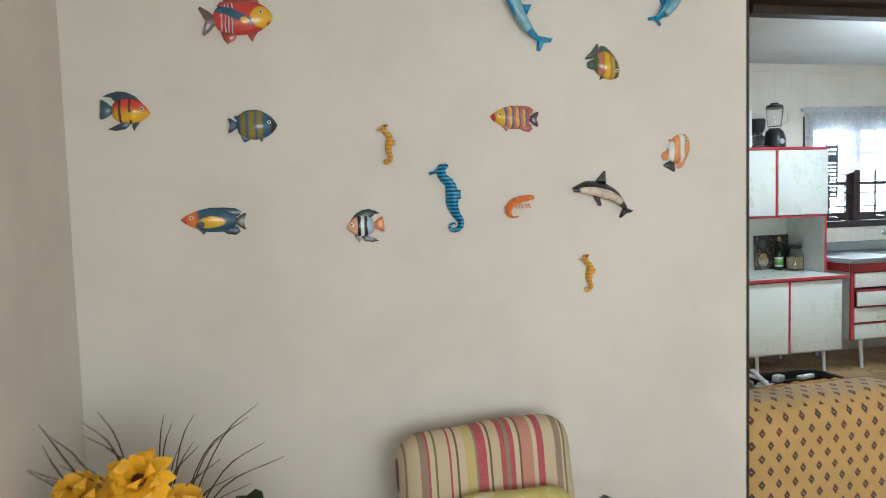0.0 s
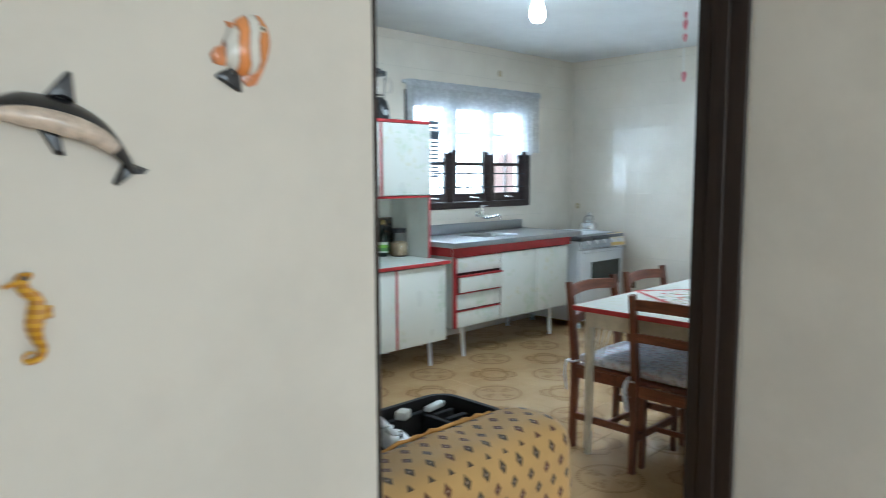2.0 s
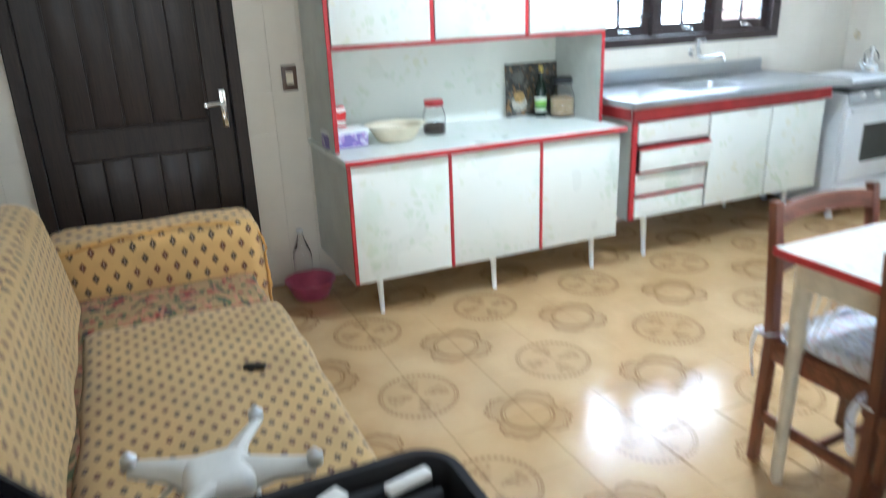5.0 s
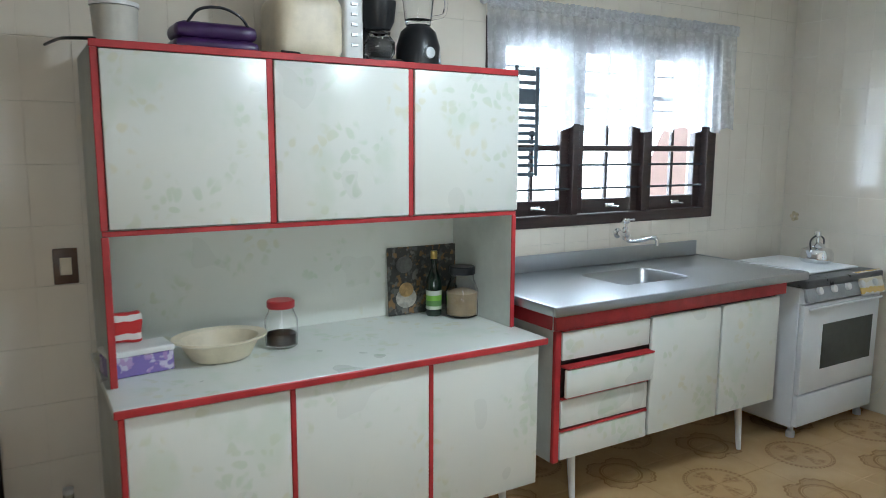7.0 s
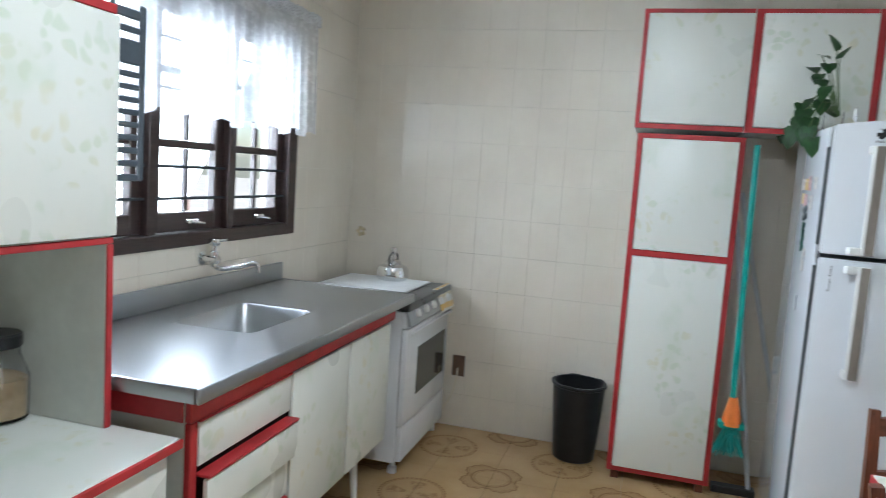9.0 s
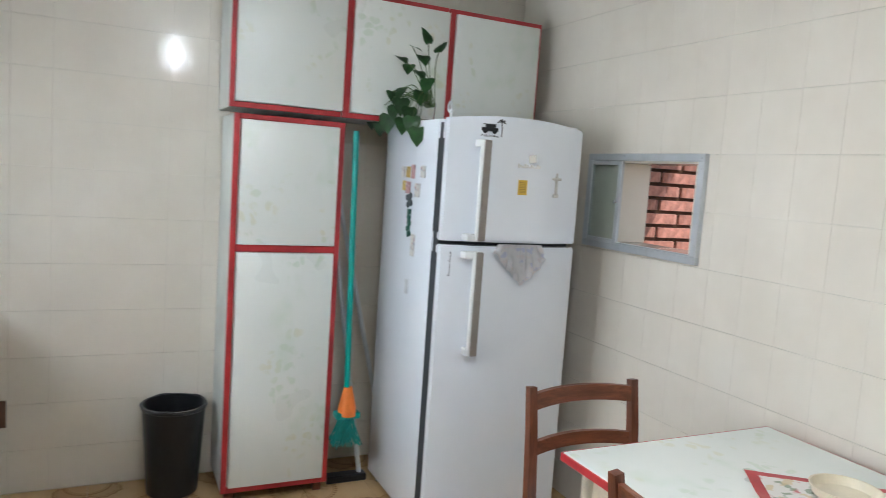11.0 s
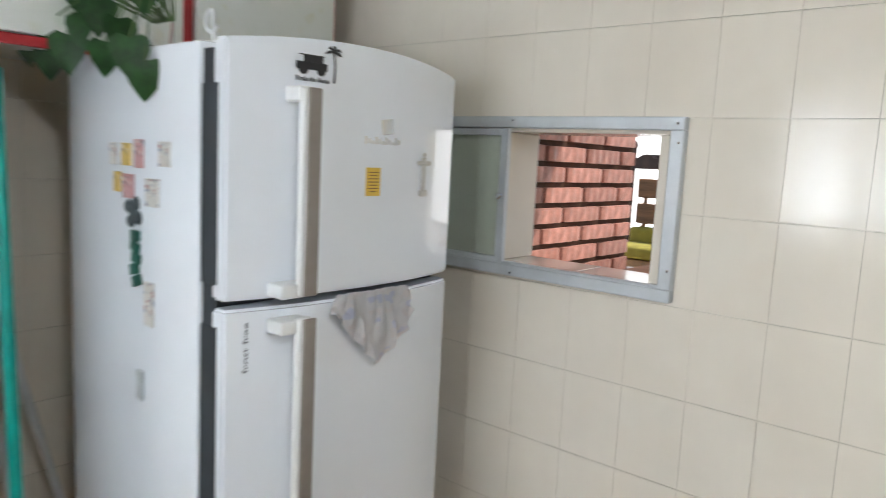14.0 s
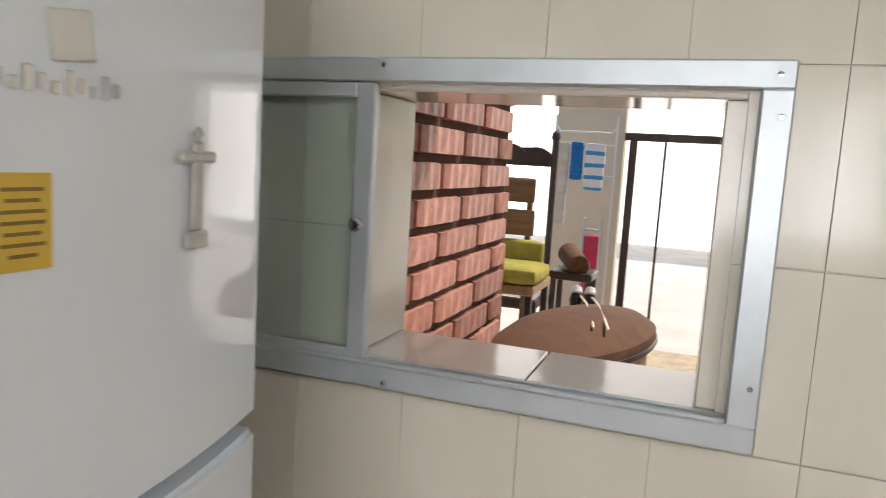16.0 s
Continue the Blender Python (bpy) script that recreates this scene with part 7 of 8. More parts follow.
def seahorse(cx, cz, h, m, label, flip=True, upright=0.1):
    at = (cx, WY, cz)
    s = thing("seahorse_ornament", at, label, "wall ornament", "painted sea creatures on the wall")
    F = -1 if flip else 1
    P = lambda x, z: (cx + F * (x + upright * max(0.0, 0.2 - z)) * h, WY - 0.009, cz + z * h)
    curl = [(0.02, 0.47), (0.12, 0.42), (0.10, 0.30), (0.0, 0.20), (-0.05, 0.05), (-0.06, -0.10), (-0.13, -0.25), (-0.21, -0.36), (-0.20, -0.46), (-0.10, -0.49), (-0.05, -0.43), (-0.10, -0.38), (-0.14, -0.41)]
    rad = [0.03, 0.08, 0.075, 0.085, 0.115, 0.105, 0.075, 0.058, 0.05, 0.042, 0.034, 0.026, 0.016]
    line = bend([P(*c) for c in curl], 4)
    rr = [h * float(np.interp(k / (len(line) - 1) * (len(rad) - 1), range(len(rad)), rad)) * (1.0 + 0.10 * (k % 2)) for k in range(len(line))]
    part("body", tube(line, rr, 10, flat=0.6), m, s, smooth=60)
    part("snout", tube([P(0.08, 0.42), P(0.26, 0.36), P(0.30, 0.35)], [0.045 * h, 0.022 * h, 0.027 * h], 8), m, s)
    part("back_fin", moved(flat_shape([(F * h * x, h * z) for x, z in ((-0.08, 0.12), (-0.17, 0.10), (-0.17, -0.03), (-0.10, -0.05))], 0.005, 0.001), Matrix.Translation((cx, WY - 0.004, cz))), m, s)
    part("eye", moved(lathe([(0.004, 0.0), (0.003, 0.002), (0, 0.0025)], 10), Matrix.Translation((cx + F * 0.10 * h, WY - 0.009 - 0.042 * h, cz + 0.43 * h)) @ pose(0, 0, 0, 90)), M_BLACK, s)
    return s


M_YSEA = banded("yellow_seahorse_paint", [(0.62, 0.34, 0.02), (0.48, 0.22, 0.02)], 2, 90, 0.2)
seahorse(0.728, 1.618, 0.112, M_YSEA, "small yellow painted seahorse on the cream wall", upright=0.3)
seahorse(1.333, 1.222, 0.115, M_YSEA, "small yellow painted seahorse low on the wall", upright=0.3)
seahorse(0.900, 1.463, 0.196, banded("blue_seahorse_paint", [(0.03, 0.33, 0.58), (0.005, 0.05, 0.13)], 2, 95, 0.2), "large blue striped painted seahorse on the wall")

sh = thing("shrimp_ornament", (1.116, WY, 1.425), "orange painted shrimp on the cream wall", "wall ornament", "painted sea creatures on the wall")
line = bend([(1.157, WY - 0.007, 1.456), (1.125, WY - 0.008, 1.452), (1.092, WY - 0.009, 1.442), (1.077, WY - 0.009, 1.420), (1.085, WY - 0.008, 1.401), (1.108, WY - 0.007, 1.400)], 4)
part("body", tube(line, [0.004 + 0.009 * math.sin(math.pi * min(1, 0.15 + k / len(line))) * (1 + 0.08 * (k % 2)) for k in range(len(line))], 8, flat=0.6), K_ORG, sh)
part("legs", join(*[tube([(1.10 + 0.01 * k, WY - 0.006, 1.438), (1.103 + 0.011 * k, WY - 0.006, 1.424)], 0.0018, 5) for k in range(5)]), K_ORG, sh)


def whale(name, label, pts, rad, back_m, belly_m, fins):
    w = thing(name, (pts[len(pts) // 2][0], WY, pts[len(pts) // 2][1]), label, "wall ornament", "painted sea creatures on the wall")
    line = bend([(x, WY - 0.009, z) for x, z in pts], 6)
    rr = [float(np.interp(k / (len(line) - 1) * (len(rad) - 1), range(len(rad)), rad)) for k in range(len(line))]
    part("body", tube(line, rr, 12, flat=0.5), back_m, w, smooth=60)
    nb = len(line)
    part("belly", tube([(p[0], WY - 0.019, p[2] - 0.50 * r) for p, r in zip(line[2:int(nb * 0.72)], rr[2:])], [0.56 * r for r in rr[2:int(nb * 0.72)]], 10), belly_m, w, smooth=60)
    for k, outline in enumerate(fins):
        part("tail_fin" if k == len(fins) - 1 else "fin", moved(flat_shape(outline, 0.007, 0.003), Matrix.Translation((0, WY, 0))), back_m, w)
    return w


whale("orca_ornament", "black and white painted orca on the cream wall", [(1.285, 1.475), (1.33, 1.482), (1.38, 1.474), (1.42, 1.455), (1.448, 1.425), (1.462, 1.402)], [0.008, 0.024, 0.028, 0.022, 0.012, 0.006], K_BLK, ink("belly_paint", (0.66, 0.55, 0.45)),
      [[(1.355, 1.495), (1.378, 1.497), (1.394, 1.49), (1.392, 1.53), (1.385, 1.528)], [(1.345, 1.465), (1.372, 1.462), (1.378, 1.424), (1.368, 1.424)], [(1.452, 1.418), (1.484, 1.406), (1.478, 1.400), (1.462, 1.400), (1.440, 1.384), (1.436, 1.388)]])
whale("dolphin_ornament", "blue painted dolphin diving on the cream wall", [(1.075, 2.14), (1.092, 2.07), (1.12, 2.0), (1.155, 1.945), (1.19, 1.912)], [0.012, 0.034, 0.032, 0.02, 0.008], K_BLU, ink("pale_blue_paint", (0.20, 0.42, 0.50)),
      [[(1.13, 2.02), (1.165, 2.02), (1.15, 1.99)], [(1.18, 1.93), (1.228, 1.922), (1.222, 1.912), (1.195, 1.91), (1.188, 1.884), (1.178, 1.888)]])
whale("dolphin_ornament", "blue painted dolphin high beside the doorway", [(1.66, 2.14), (1.64, 2.09), (1.615, 2.045), (1.585, 2.005), (1.565, 1.99)], [0.012, 0.03, 0.03, 0.018, 0.007], K_BLU, ink("pale_blue_paint_b", (0.20, 0.42, 0.50)),
      [[(1.60, 2.05), (1.575, 2.055), (1.59, 2.03)], [(1.575, 2.0), (1.54, 1.993), (1.543, 1.984), (1.566, 1.985), (1.58, 1.968), (1.585, 1.974)]])

# ---------- living room: armchair and flowers ----------
ac = thing("armchair", (0.95, 2.0, 0), "striped cream and red upholstered armchair against the wall", "armchair")
CRM, SND, BRN, WINE, PNK, OLV, DRK, YLW = (0.56, 0.46, 0.30), (0.52, 0.42, 0.27), (0.24, 0.17, 0.12), (0.38, 0.035, 0.06), (0.46, 0.20, 0.14), (0.13, 0.13, 0.05), (0.12, 0.04, 0.03), (0.50, 0.40, 0.15)
STRIPES = [(SND, 5), (BRN, 3), (WINE, 1), (CRM, 2), (OLV, 1), (SND, 5), (WINE, 1), (CRM, 2), (DRK, 1), (CRM, 3), (YLW, 4), (BRN, 1), (WINE, 4), (CRM, 1), (DRK, 1), (SND, 4), (WINE, 2), (BRN, 2),
           (WINE, 2), (CRM, 2), (DRK, 1), (PNK, 5), (CRM, 2), (WINE, 3), (SND, 5), (BRN, 3), (CRM, 1), (OLV, 1), (SND, 5), (DRK, 1), (CRM, 2), (BRN, 1)]


def striped_cloth(name, stripes, width, start):
    """Woven stripes of unequal widths along x."""
    m, N, L, b = material(name)
    vec = N.new("ShaderNodeTexCoord").outputs["Object"]
    sep = N.new("ShaderNodeSeparateXYZ")
    L.new(vec, sep.inputs[0])
    f = calc(N, L, "FRACT", calc(N, L, "MULTIPLY_ADD", sep.outputs[0], 1 / width, 10 - start / width))
    ramp = N.new("ShaderNodeValToRGB")
    L.new(f, ramp.inputs[0])
    ramp.color_ramp.interpolation = "CONSTANT"
    el, total, at = ramp.color_ramp.elements, sum(w for _, w in stripes), 0
    for k, (c, w) in enumerate(stripes):
        e = el[0] if k == 0 else el[1] if k == 1 else el.new(at / total)
        e.position, e.color = at / total, (*c, 1)
        at += w
    grain = noise_of(N, L, vec, 160, 3)
    L.new(mix(N, L, calc(N, L, "MULTIPLY", grain, 0.3), ramp.outputs[0], (0.50, 0.40, 0.28)), b.inputs["Base Color"])
    b.inputs["Roughness"].default_value = 0.85
    bump(N, L, b, grain, 0.3, 0.001)
    return m


M_STRIPE = striped_cloth("striped_upholstery", STRIPES, 0.50, -0.235)
bk = moved(soft_box(-0.245, 0.245, -0.08, 0.08, 0.0, 0.52, 0.07, 14, 0.008), Matrix.Translation((0.965, 2.37, 0.318)) @ pose(0, 0, 0, -10) @ pose(0, 0, 0, 0, -3))
part("backrest", bk, M_STRIPE, ac)
part("seat", soft_box(0.70, 1.23, 1.72, 2.32, 0.26, 0.44, 0.06, 12, 0.008), M_STRIPE, ac)
for s in (-1, 1):
    part("armrest", tube(bend([(0.965 + s * 0.30, 2.36, 0.60), (0.965 + s * 0.31, 2.15, 0.625), (0.965 + s * 0.31, 1.80, 0.60), (0.965 + s * 0.30, 1.74, 0.40)]), 0.022, 8), M_BLACK, ac, "black curved armrest")
    part("leg", tube([(0.965 + s * 0.25, 1.78, 0), (0.965 + s * 0.25, 1.78, 0.27)], 0.02, 8), M_BLACK, ac)
    part("leg", tube([(0.965 + s * 0.25, 2.28, 0), (0.965 + s * 0.25, 2.28, 0.27)], 0.02, 8), M_BLACK, ac)
single("throw_pillow", moved(soft_box(-0.16, 0.16, -0.05, 0.05, 0.0, 0.30, 0.05, 12, 0.01, 8), Matrix.Translation((0.98, 2.235, 0.40)) @ pose(0, 0, 0, -14)), blotched("yellow_green_pillow", (0.55, 0.46, 0.16), [(0.62, 0.58, 0.42), (0.40, 0.36, 0.10)], 14, 0.95, 0.6), "yellow-green pillow leaning on the armchair", "pillow")

vs = thing("flower_arrangement", (0.12, 2.22, 0), "yellow sunflowers and dry grass in a dark floor vase", "flowers")
VX, VY = 0.12, 2.20
part("vase", lathe([(0.09, 0), (0.12, 0.02), (0.15, 0.22), (0.12, 0.42), (0.085, 0.50), (0.10, 0.53), (0.09, 0.53), (0.07, 0.48), (0, 0.46)], 26, (VX, VY, 0)), plain("dark_ceramic", (0.05, 0.035, 0.025), 0.35, vary=0.2), vs)
rnd = random.Random(21)
M_PETAL = plain("yellow_petal", (0.86, 0.45, 0.010), 0.55, vary=0.14, scale=30, rand=0.18)
M_HEART = plain("brown_flower_heart", (0.10, 0.045, 0.012), 0.9, vary=0.3, grain=300, relief=0.6)
M_DRY = plain("dry_grass", (0.085, 0.062, 0.038), 0.85, vary=0.25)
M_FOL = plain("dark_foliage", (0.06, 0.07, 0.03), 0.7, vary=0.25)
heads = [(0.02, 2.16, 0.80), (0.09, 2.12, 0.86), (0.17, 2.10, 0.79), (0.27, 2.10, 0.72), (0.33, 2.14, 0.69), (0.24, 2.05, 0.68), (-0.02, 2.10, 0.84)]
for fx, fy, fzz in heads:
    ctr = Vector((fx + 0.02, fy, fzz + 0.035))
    aim = pose(0, 0, 0, rnd.uniform(5, 80), rnd.uniform(-30, 30), rnd.uniform(-60, 60))
    part("stem", tube(bend([(VX, VY, 0.48), ((VX + fx) / 2, (VY + fy) / 2 + 0.02, 0.64), tuple(ctr)], 5), 0.004, 5), M_STEM, vs)
    petals = []
    for ring, nn, ln in ((0, 10, 0.080), (1, 8, 0.060), (2, 5, 0.040)):
        for k in range(nn):
            a = 2 * math.pi * k / nn + 0.3 * ring + rnd.uniform(-0.1, 0.1)
            ll = ln * rnd.uniform(0.85, 1.15)
            pb_ = bmesh.new()
            row = [(0.010, 0.006, 0.0), (0.5 * ll, 0.019, 0.006 + 0.014 * ring), (0.8 * ll, 0.015, 0.002 + 0.024 * ring)]
            vv = [(pb_.verts.new((r_, -w_, z_)), pb_.verts.new((r_, w_, z_))) for r_, w_, z_ in row]
            tip = pb_.verts.new((ll, 0, -0.006 + 0.02 * ring))
            for p0, p1 in zip(vv, vv[1:]):
                pb_.faces.new((p0[0], p1[0], p1[1], p0[1]))
            pb_.faces.new((vv[-1][0], tip, vv[-1][1]))
            petals.append(moved(pb_, pose(0, 0, 0, 0, 0, math.degrees(a))))
    fl = part("petals", moved(join(*petals), Matrix.Translation(ctr) @ aim), M_PETAL, vs, "yellow petals", 0)
    part("flower_heart", moved(lathe([(0.0, 0.012), (0.012, 0.010), (0.017, 0.003), (0.014, -0.004)], 14), Matrix.Translation(ctr) @ aim), M_HEART, fl, "brown flower heart")
for k in range(44):
    # blades rise from the vase and bow over, most of them towards +x
    lean, ln = min(0.17, rnd.gauss(0.06, 0.08)) if k % 3 else rnd.uniform(-0.22, -0.04), rnd.uniform(0.32, 0.56)
    dy = rnd.uniform(-0.12, 0.10)
    bow = rnd.uniform(0.3, 0.9) * lean
    y1, y2 = min(LY1 - 0.05, VY + 0.6 * dy), min(LY1 - 0.03, VY + dy)
    x1, x2, x3 = (max(LX0 + 0.015, VX + q) for q in (0.35 * lean, 0.85 * lean, lean + bow))
    part("grass_blade", tube(bend([(VX + 0.15 * lean, VY + 0.2 * dy, 0.5), (x1, y1, 0.5 + 0.45 * ln), (x2, y2, 0.5 + 0.80 * ln), (x3, y2, 0.5 + 0.94 * ln)], 4), [0.0026] * 6 + [0.0020] * 4 + [0.0012] * 2 + [0.0006], 4), M_DRY, vs)
part("filler_leaves", join(*[moved(heart_leaf(rnd.uniform(0.05, 0.09), 0.3), Matrix.Translation((VX + rnd.uniform(-0.16, 0.2), VY + rnd.uniform(-0.14, 0.10), rnd.uniform(0.54, 0.80))) @ pose(0, 0, 0, rnd.uniform(-60, 60), rnd.uniform(-40, 40), rnd.uniform(0, 360))) for _ in range(110)]), M_FOL, vs, "dark dry foliage", 0)

wp = thing("wall_picture", (3.505, 1.87, 1.807), "orange and gold painted canvas on the cream wall", "picture")
part("canvas", box(3.477, 3.5045, 1.60, 2.145, 1.807, 2.25, 0.003), plain("gold_canvas_edge", (0.50, 0.27, 0.05), 0.7, vary=0.15), wp)
part("painting", box(3.4755, 3.4775, 1.612, 2.133, 1.825, 2.238, 0.0005), blotched("orange_painting", (0.62, 0.16, 0.04), [(0.66, 0.30, 0.05), (0.55, 0.05, 0.04), (0.58, 0.36, 0.10)], 9, 0.7), wp, "orange and red painted flowers")

# ---------- beyond the hatch: porch ----------
M_GROUND = plain("pale_concrete", (0.62, 0.58, 0.52), 0.8, vary=0.08, scale=1.5, grain=90, relief=0.3, local=False)
setting("ground", box(-60, 60, -60, 60, -0.30, -0.20, 0), M_GROUND, "pale concrete and earth ground", "ground")
setting("pavement", box(3.66, 9.5, -6.5, 2.585, -0.199, -0.02, 0), M_GROUND, "pale sunlit porch floor", "pavement")
# slab out of view, added to keep part of the sun off the bricks
setting("porch_roof", box(3.66, 9.5, 2.0, 2.585, 2.50, 2.62, 0), M_CEIL, "unseen white slab added to shade the bricks", "ceiling")
M_OUT = plain("sunlit_cream_render", (0.70, 0.62, 0.50), 0.85, vary=0.05, scale=2, local=False)
setting("garden_wall", box(6.35, 6.80, -1.36, -1.22, -0.2, 2.6, 0), M_OUT, "cream rendered wall beside the porch gate", "wall")
# white emission stands for the overbright distance; it also lights the porch
M_GLARE = bpy.data.materials.new("glowing_backdrop")
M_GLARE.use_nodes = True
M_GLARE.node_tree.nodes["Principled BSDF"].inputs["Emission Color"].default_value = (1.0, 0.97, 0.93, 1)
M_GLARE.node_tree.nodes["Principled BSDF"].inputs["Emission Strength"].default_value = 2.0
setting("backdrop", box(0, 22, -14.2, -14.0, -0.2, 7.0, 0), M_GLARE, "plain glowing white sheet standing for the bright distance", "backdrop")
setting("neighbour_wall", box(3.0, 12.0, 10.5, 10.8, -0.2, 3.2, 0), plain("pale_pink_render", (0.62, 0.45, 0.40), 0.85, vary=0.05, scale=2, local=False), "pale pink neighbouring wall", "wall")

bw_ = setting("brick_wall", box(6.292, 6.86, 1.885, 2.585, -0.02, 2.50, 0), plain("brown_mortar", (0.10, 0.055, 0.035), 0.95, vary=0.2, scale=40, local=False), "wall of grooved red bricks with brown mortar", "wall")
M_BRICK = plain("grooved_red_brick", (0.50, 0.23, 0.18), 0.42, vary=0.18, scale=25, grain=140, relief=0.35, rand=0.22)


def brick_mesh(length, height, depth):
    """A brick whose face has shallow upright grooves, facing -x."""
    bm, n, cols = bmesh.new(), 10, []
    for k in range(n + 1):
        y = -length / 2 + length * k / n
        x = -0.002 if 0 < k < n and k % 2 else 0.0
        if k in (0, n):
            x = 0.003
        cols.append((bm.verts.new((x, y, height / 2 - (0.002 if 0 < k < n else 0.004))), bm.verts.new((x, y, -height / 2 + (0.002 if 0 < k < n else 0.004)))))
    back = [bm.verts.new((depth, y, z)) for y, z in ((-length / 2, height / 2), (length / 2, height / 2), (length / 2, -height / 2), (-length / 2, -height / 2))]
    for a, b in zip(cols, cols[1:]):
        bm.faces.new((a[0], b[0], b[1], a[1]))
    bm.faces.new([c[0] for c in cols] + [back[1], back[0]])
    bm.faces.new([c[1] for c in cols][::-1] + [back[3], back[2]])
    bm.faces.new((cols[0][0], cols[0][1], back[3], back[0]))
    bm.faces.new((cols[-1][1], cols[-1][0], back[1], back[2]))
    me = mesh_of("brick", bm, M_BRICK, 0)
    return me


full_brick = brick_mesh(0.222, 0.050, 0.02)
cut = {}
for r_ in range(-10, 16):
    z = 1.507 + 0.0632 * r_
    y = 2.575 - (0.12 if r_ % 2 else 0.0) + 0.018
    y_hi = y + 0.24
    while y_hi > 1.895:
        a, b = max(1.887, y_hi - 0.222), min(2.582, y_hi)
        if b - a > 0.02 and a < 2.575:
            ln = round(b - a, 3)
            if ln not in cut:
                cut[ln] = full_brick if ln > 0.221 else brick_mesh(ln, 0.050, 0.02)
            me = cut[ln]
            o = new("brick", me)
            o.location = (6.279, (a + b) / 2, z)
            o.parent = bw_
        y_hi -= 0.24

M_CARVED = wood("carved_dark_wood", (0.045, 0.020, 0.014), 0.35, "z", 0.3)
M_LIGHTW = wood("pale_bent_wood", (0.42, 0.24, 0.11), 0.4, "z", 0.2)
M_YCUSH = plain("olive_yellow_cushion", (0.40, 0.34, 0.06), 0.85, vary=0.12)
hb = thing("carved_bench", (6.76, 0.35, -0.02), "dark carved high-backed wooden bench on the porch", "bench")
for px_ in (6.495, 7.04):
    part("post", join(tube([(px_, 0.30, -0.02), (px_, 0.30, 1.66)], 0.016, 8), lathe([(0.014, 0), (0.022, 0.015), (0.018, 0.035), (0, 0.05)], 12, (px_, 0.30, 1.655))), M_CARVED, hb)
top_line = [(6.50 + 0.53 * k / 48, 1.580 + 0.034 * abs(math.sin(math.pi * 4 * k / 48)) ** 0.7 + 0.022 * math.sin(math.pi * k / 48)) for k in range(49)]
part("crest", moved(flat_shape(top_line + [(7.03, 1.535), (6.50, 1.535)], 0.025, 0.0), Matrix.Translation((0, 0.315, 0))), M_CARVED, hb)
part("seat", box(6.48, 7.06, 0.32, 0.55, 0.90, 0.95, 0.008), M_CARVED, hb)
for px_ in (6.50, 7.04):
    part("leg", tube([(px_, 0.53, -0.02), (px_, 0.53, 0.91)], 0.022, 8), M_CARVED, hb)
M_MIDW = wood("brown_slat_wood", (0.24, 0.115, 0.045), 0.45, "x", 0.25)
wc_ = thing("wooden_armchair", (6.62, 0.72, -0.02), "brown slatted armchair with olive cushions on the porch", "armchair")
part("back_slat", box(6.505, 6.86, 0.590, 0.612, 1.378, 1.482, 0.006), M_MIDW, wc_)
part("back_slat", box(6.500, 6.86, 0.590, 0.612, 1.236, 1.346, 0.006), M_MIDW, wc_)
for px_ in (6.53, 6.82):
    part("back_post", box(px_ - 0.012, px_ + 0.012, 0.565, 0.588, -0.02, 1.47, 0.004), M_MIDW, wc_)
part("back_cushion", soft_box(6.44, 6.86, 0.615, 0.675, 1.115, 1.222, 0.025, 8, 0.004), M_YCUSH, wc_, "olive yellow back cushion")
part("seat_cushion", soft_box(6.40, 6.86, 0.66, 0.95, 1.075, 1.142, 0.025, 8, 0.004), M_YCUSH, wc_, "olive yellow seat cushion")
part("seat_board", box(6.41, 6.86, 0.60, 0.94, 1.035, 1.074, 0.006), M_LIGHTW, wc_)
part("arm_slat", box(6.525, 6.550, 0.952, 0.975, 0.45, 1.235, 0.005), M_LIGHTW, wc_, "pale upright slat")
for px_, py_ in ((6.43, 0.62), (6.43, 0.92), (6.84, 0.92)):
    part("leg", box(px_ - 0.014, px_ + 0.014, py_ - 0.014, py_ + 0.014, -0.02, 1.036, 0.004), M_CARVED, wc_)
single("rolled_mat", join(moved(lathe([(0.046, -0.10), (0.05, -0.095), (0.05, 0.095), (0.046, 0.10), (0.02, 0.10), (0.0, 0.09)], 20), Matrix.Translation((6.365, 0.33, 1.12)) @ pose(0, 0, 0, 80, 0, 25)), moved(lathe([(0.02, -0.11), (0.024, 0.0), (0.02, 0.11)], 14), Matrix.Translation((6.365, 0.33, 1.12)) @ pose(0, 0, 0, 80, 0, 25))), plain("brown_woven_mat", (0.16, 0.075, 0.035), 0.9, vary=0.2, scale=40), "rolled brown mat on a dark stool", "mat")
stl = thing("stool", (6.36, 0.33, -0.02), "dark wooden stool carrying a rolled mat", "stool")
part("seat", box(6.26, 6.455, 0.22, 0.44, 1.035, 1.072, 0.008, 2), M_CARVED, stl)
for px_, py_ in ((6.28, 0.24), (6.435, 0.24), (6.28, 0.42), (6.435, 0.42)):
    part("leg", tube([(px_, py_, -0.02), (px_, py_, 1.036)], 0.014, 8), M_CARVED, stl)

# barrel with an oval domed lid close to the sill
dm = thing("barrel", (6.07, 2.0, -0.02), "brown oval barrel with domed lid and pale cords", "barrel")
OVAL = Matrix.Translation((6.065, 2.0, 0)) @ pose(0, 0, 0, 0, 0, -16) @ Matrix.Diagonal((0.47, 1.0, 1, 1)) @ Matrix.Translation((0, 0, 0.012))
part("body", moved(lathe([(0.24, -0.032), (0.27, 0.3), (0.285, 0.7), (0.27, 1.13)], 30), OVAL), M_LIGHTW, dm)
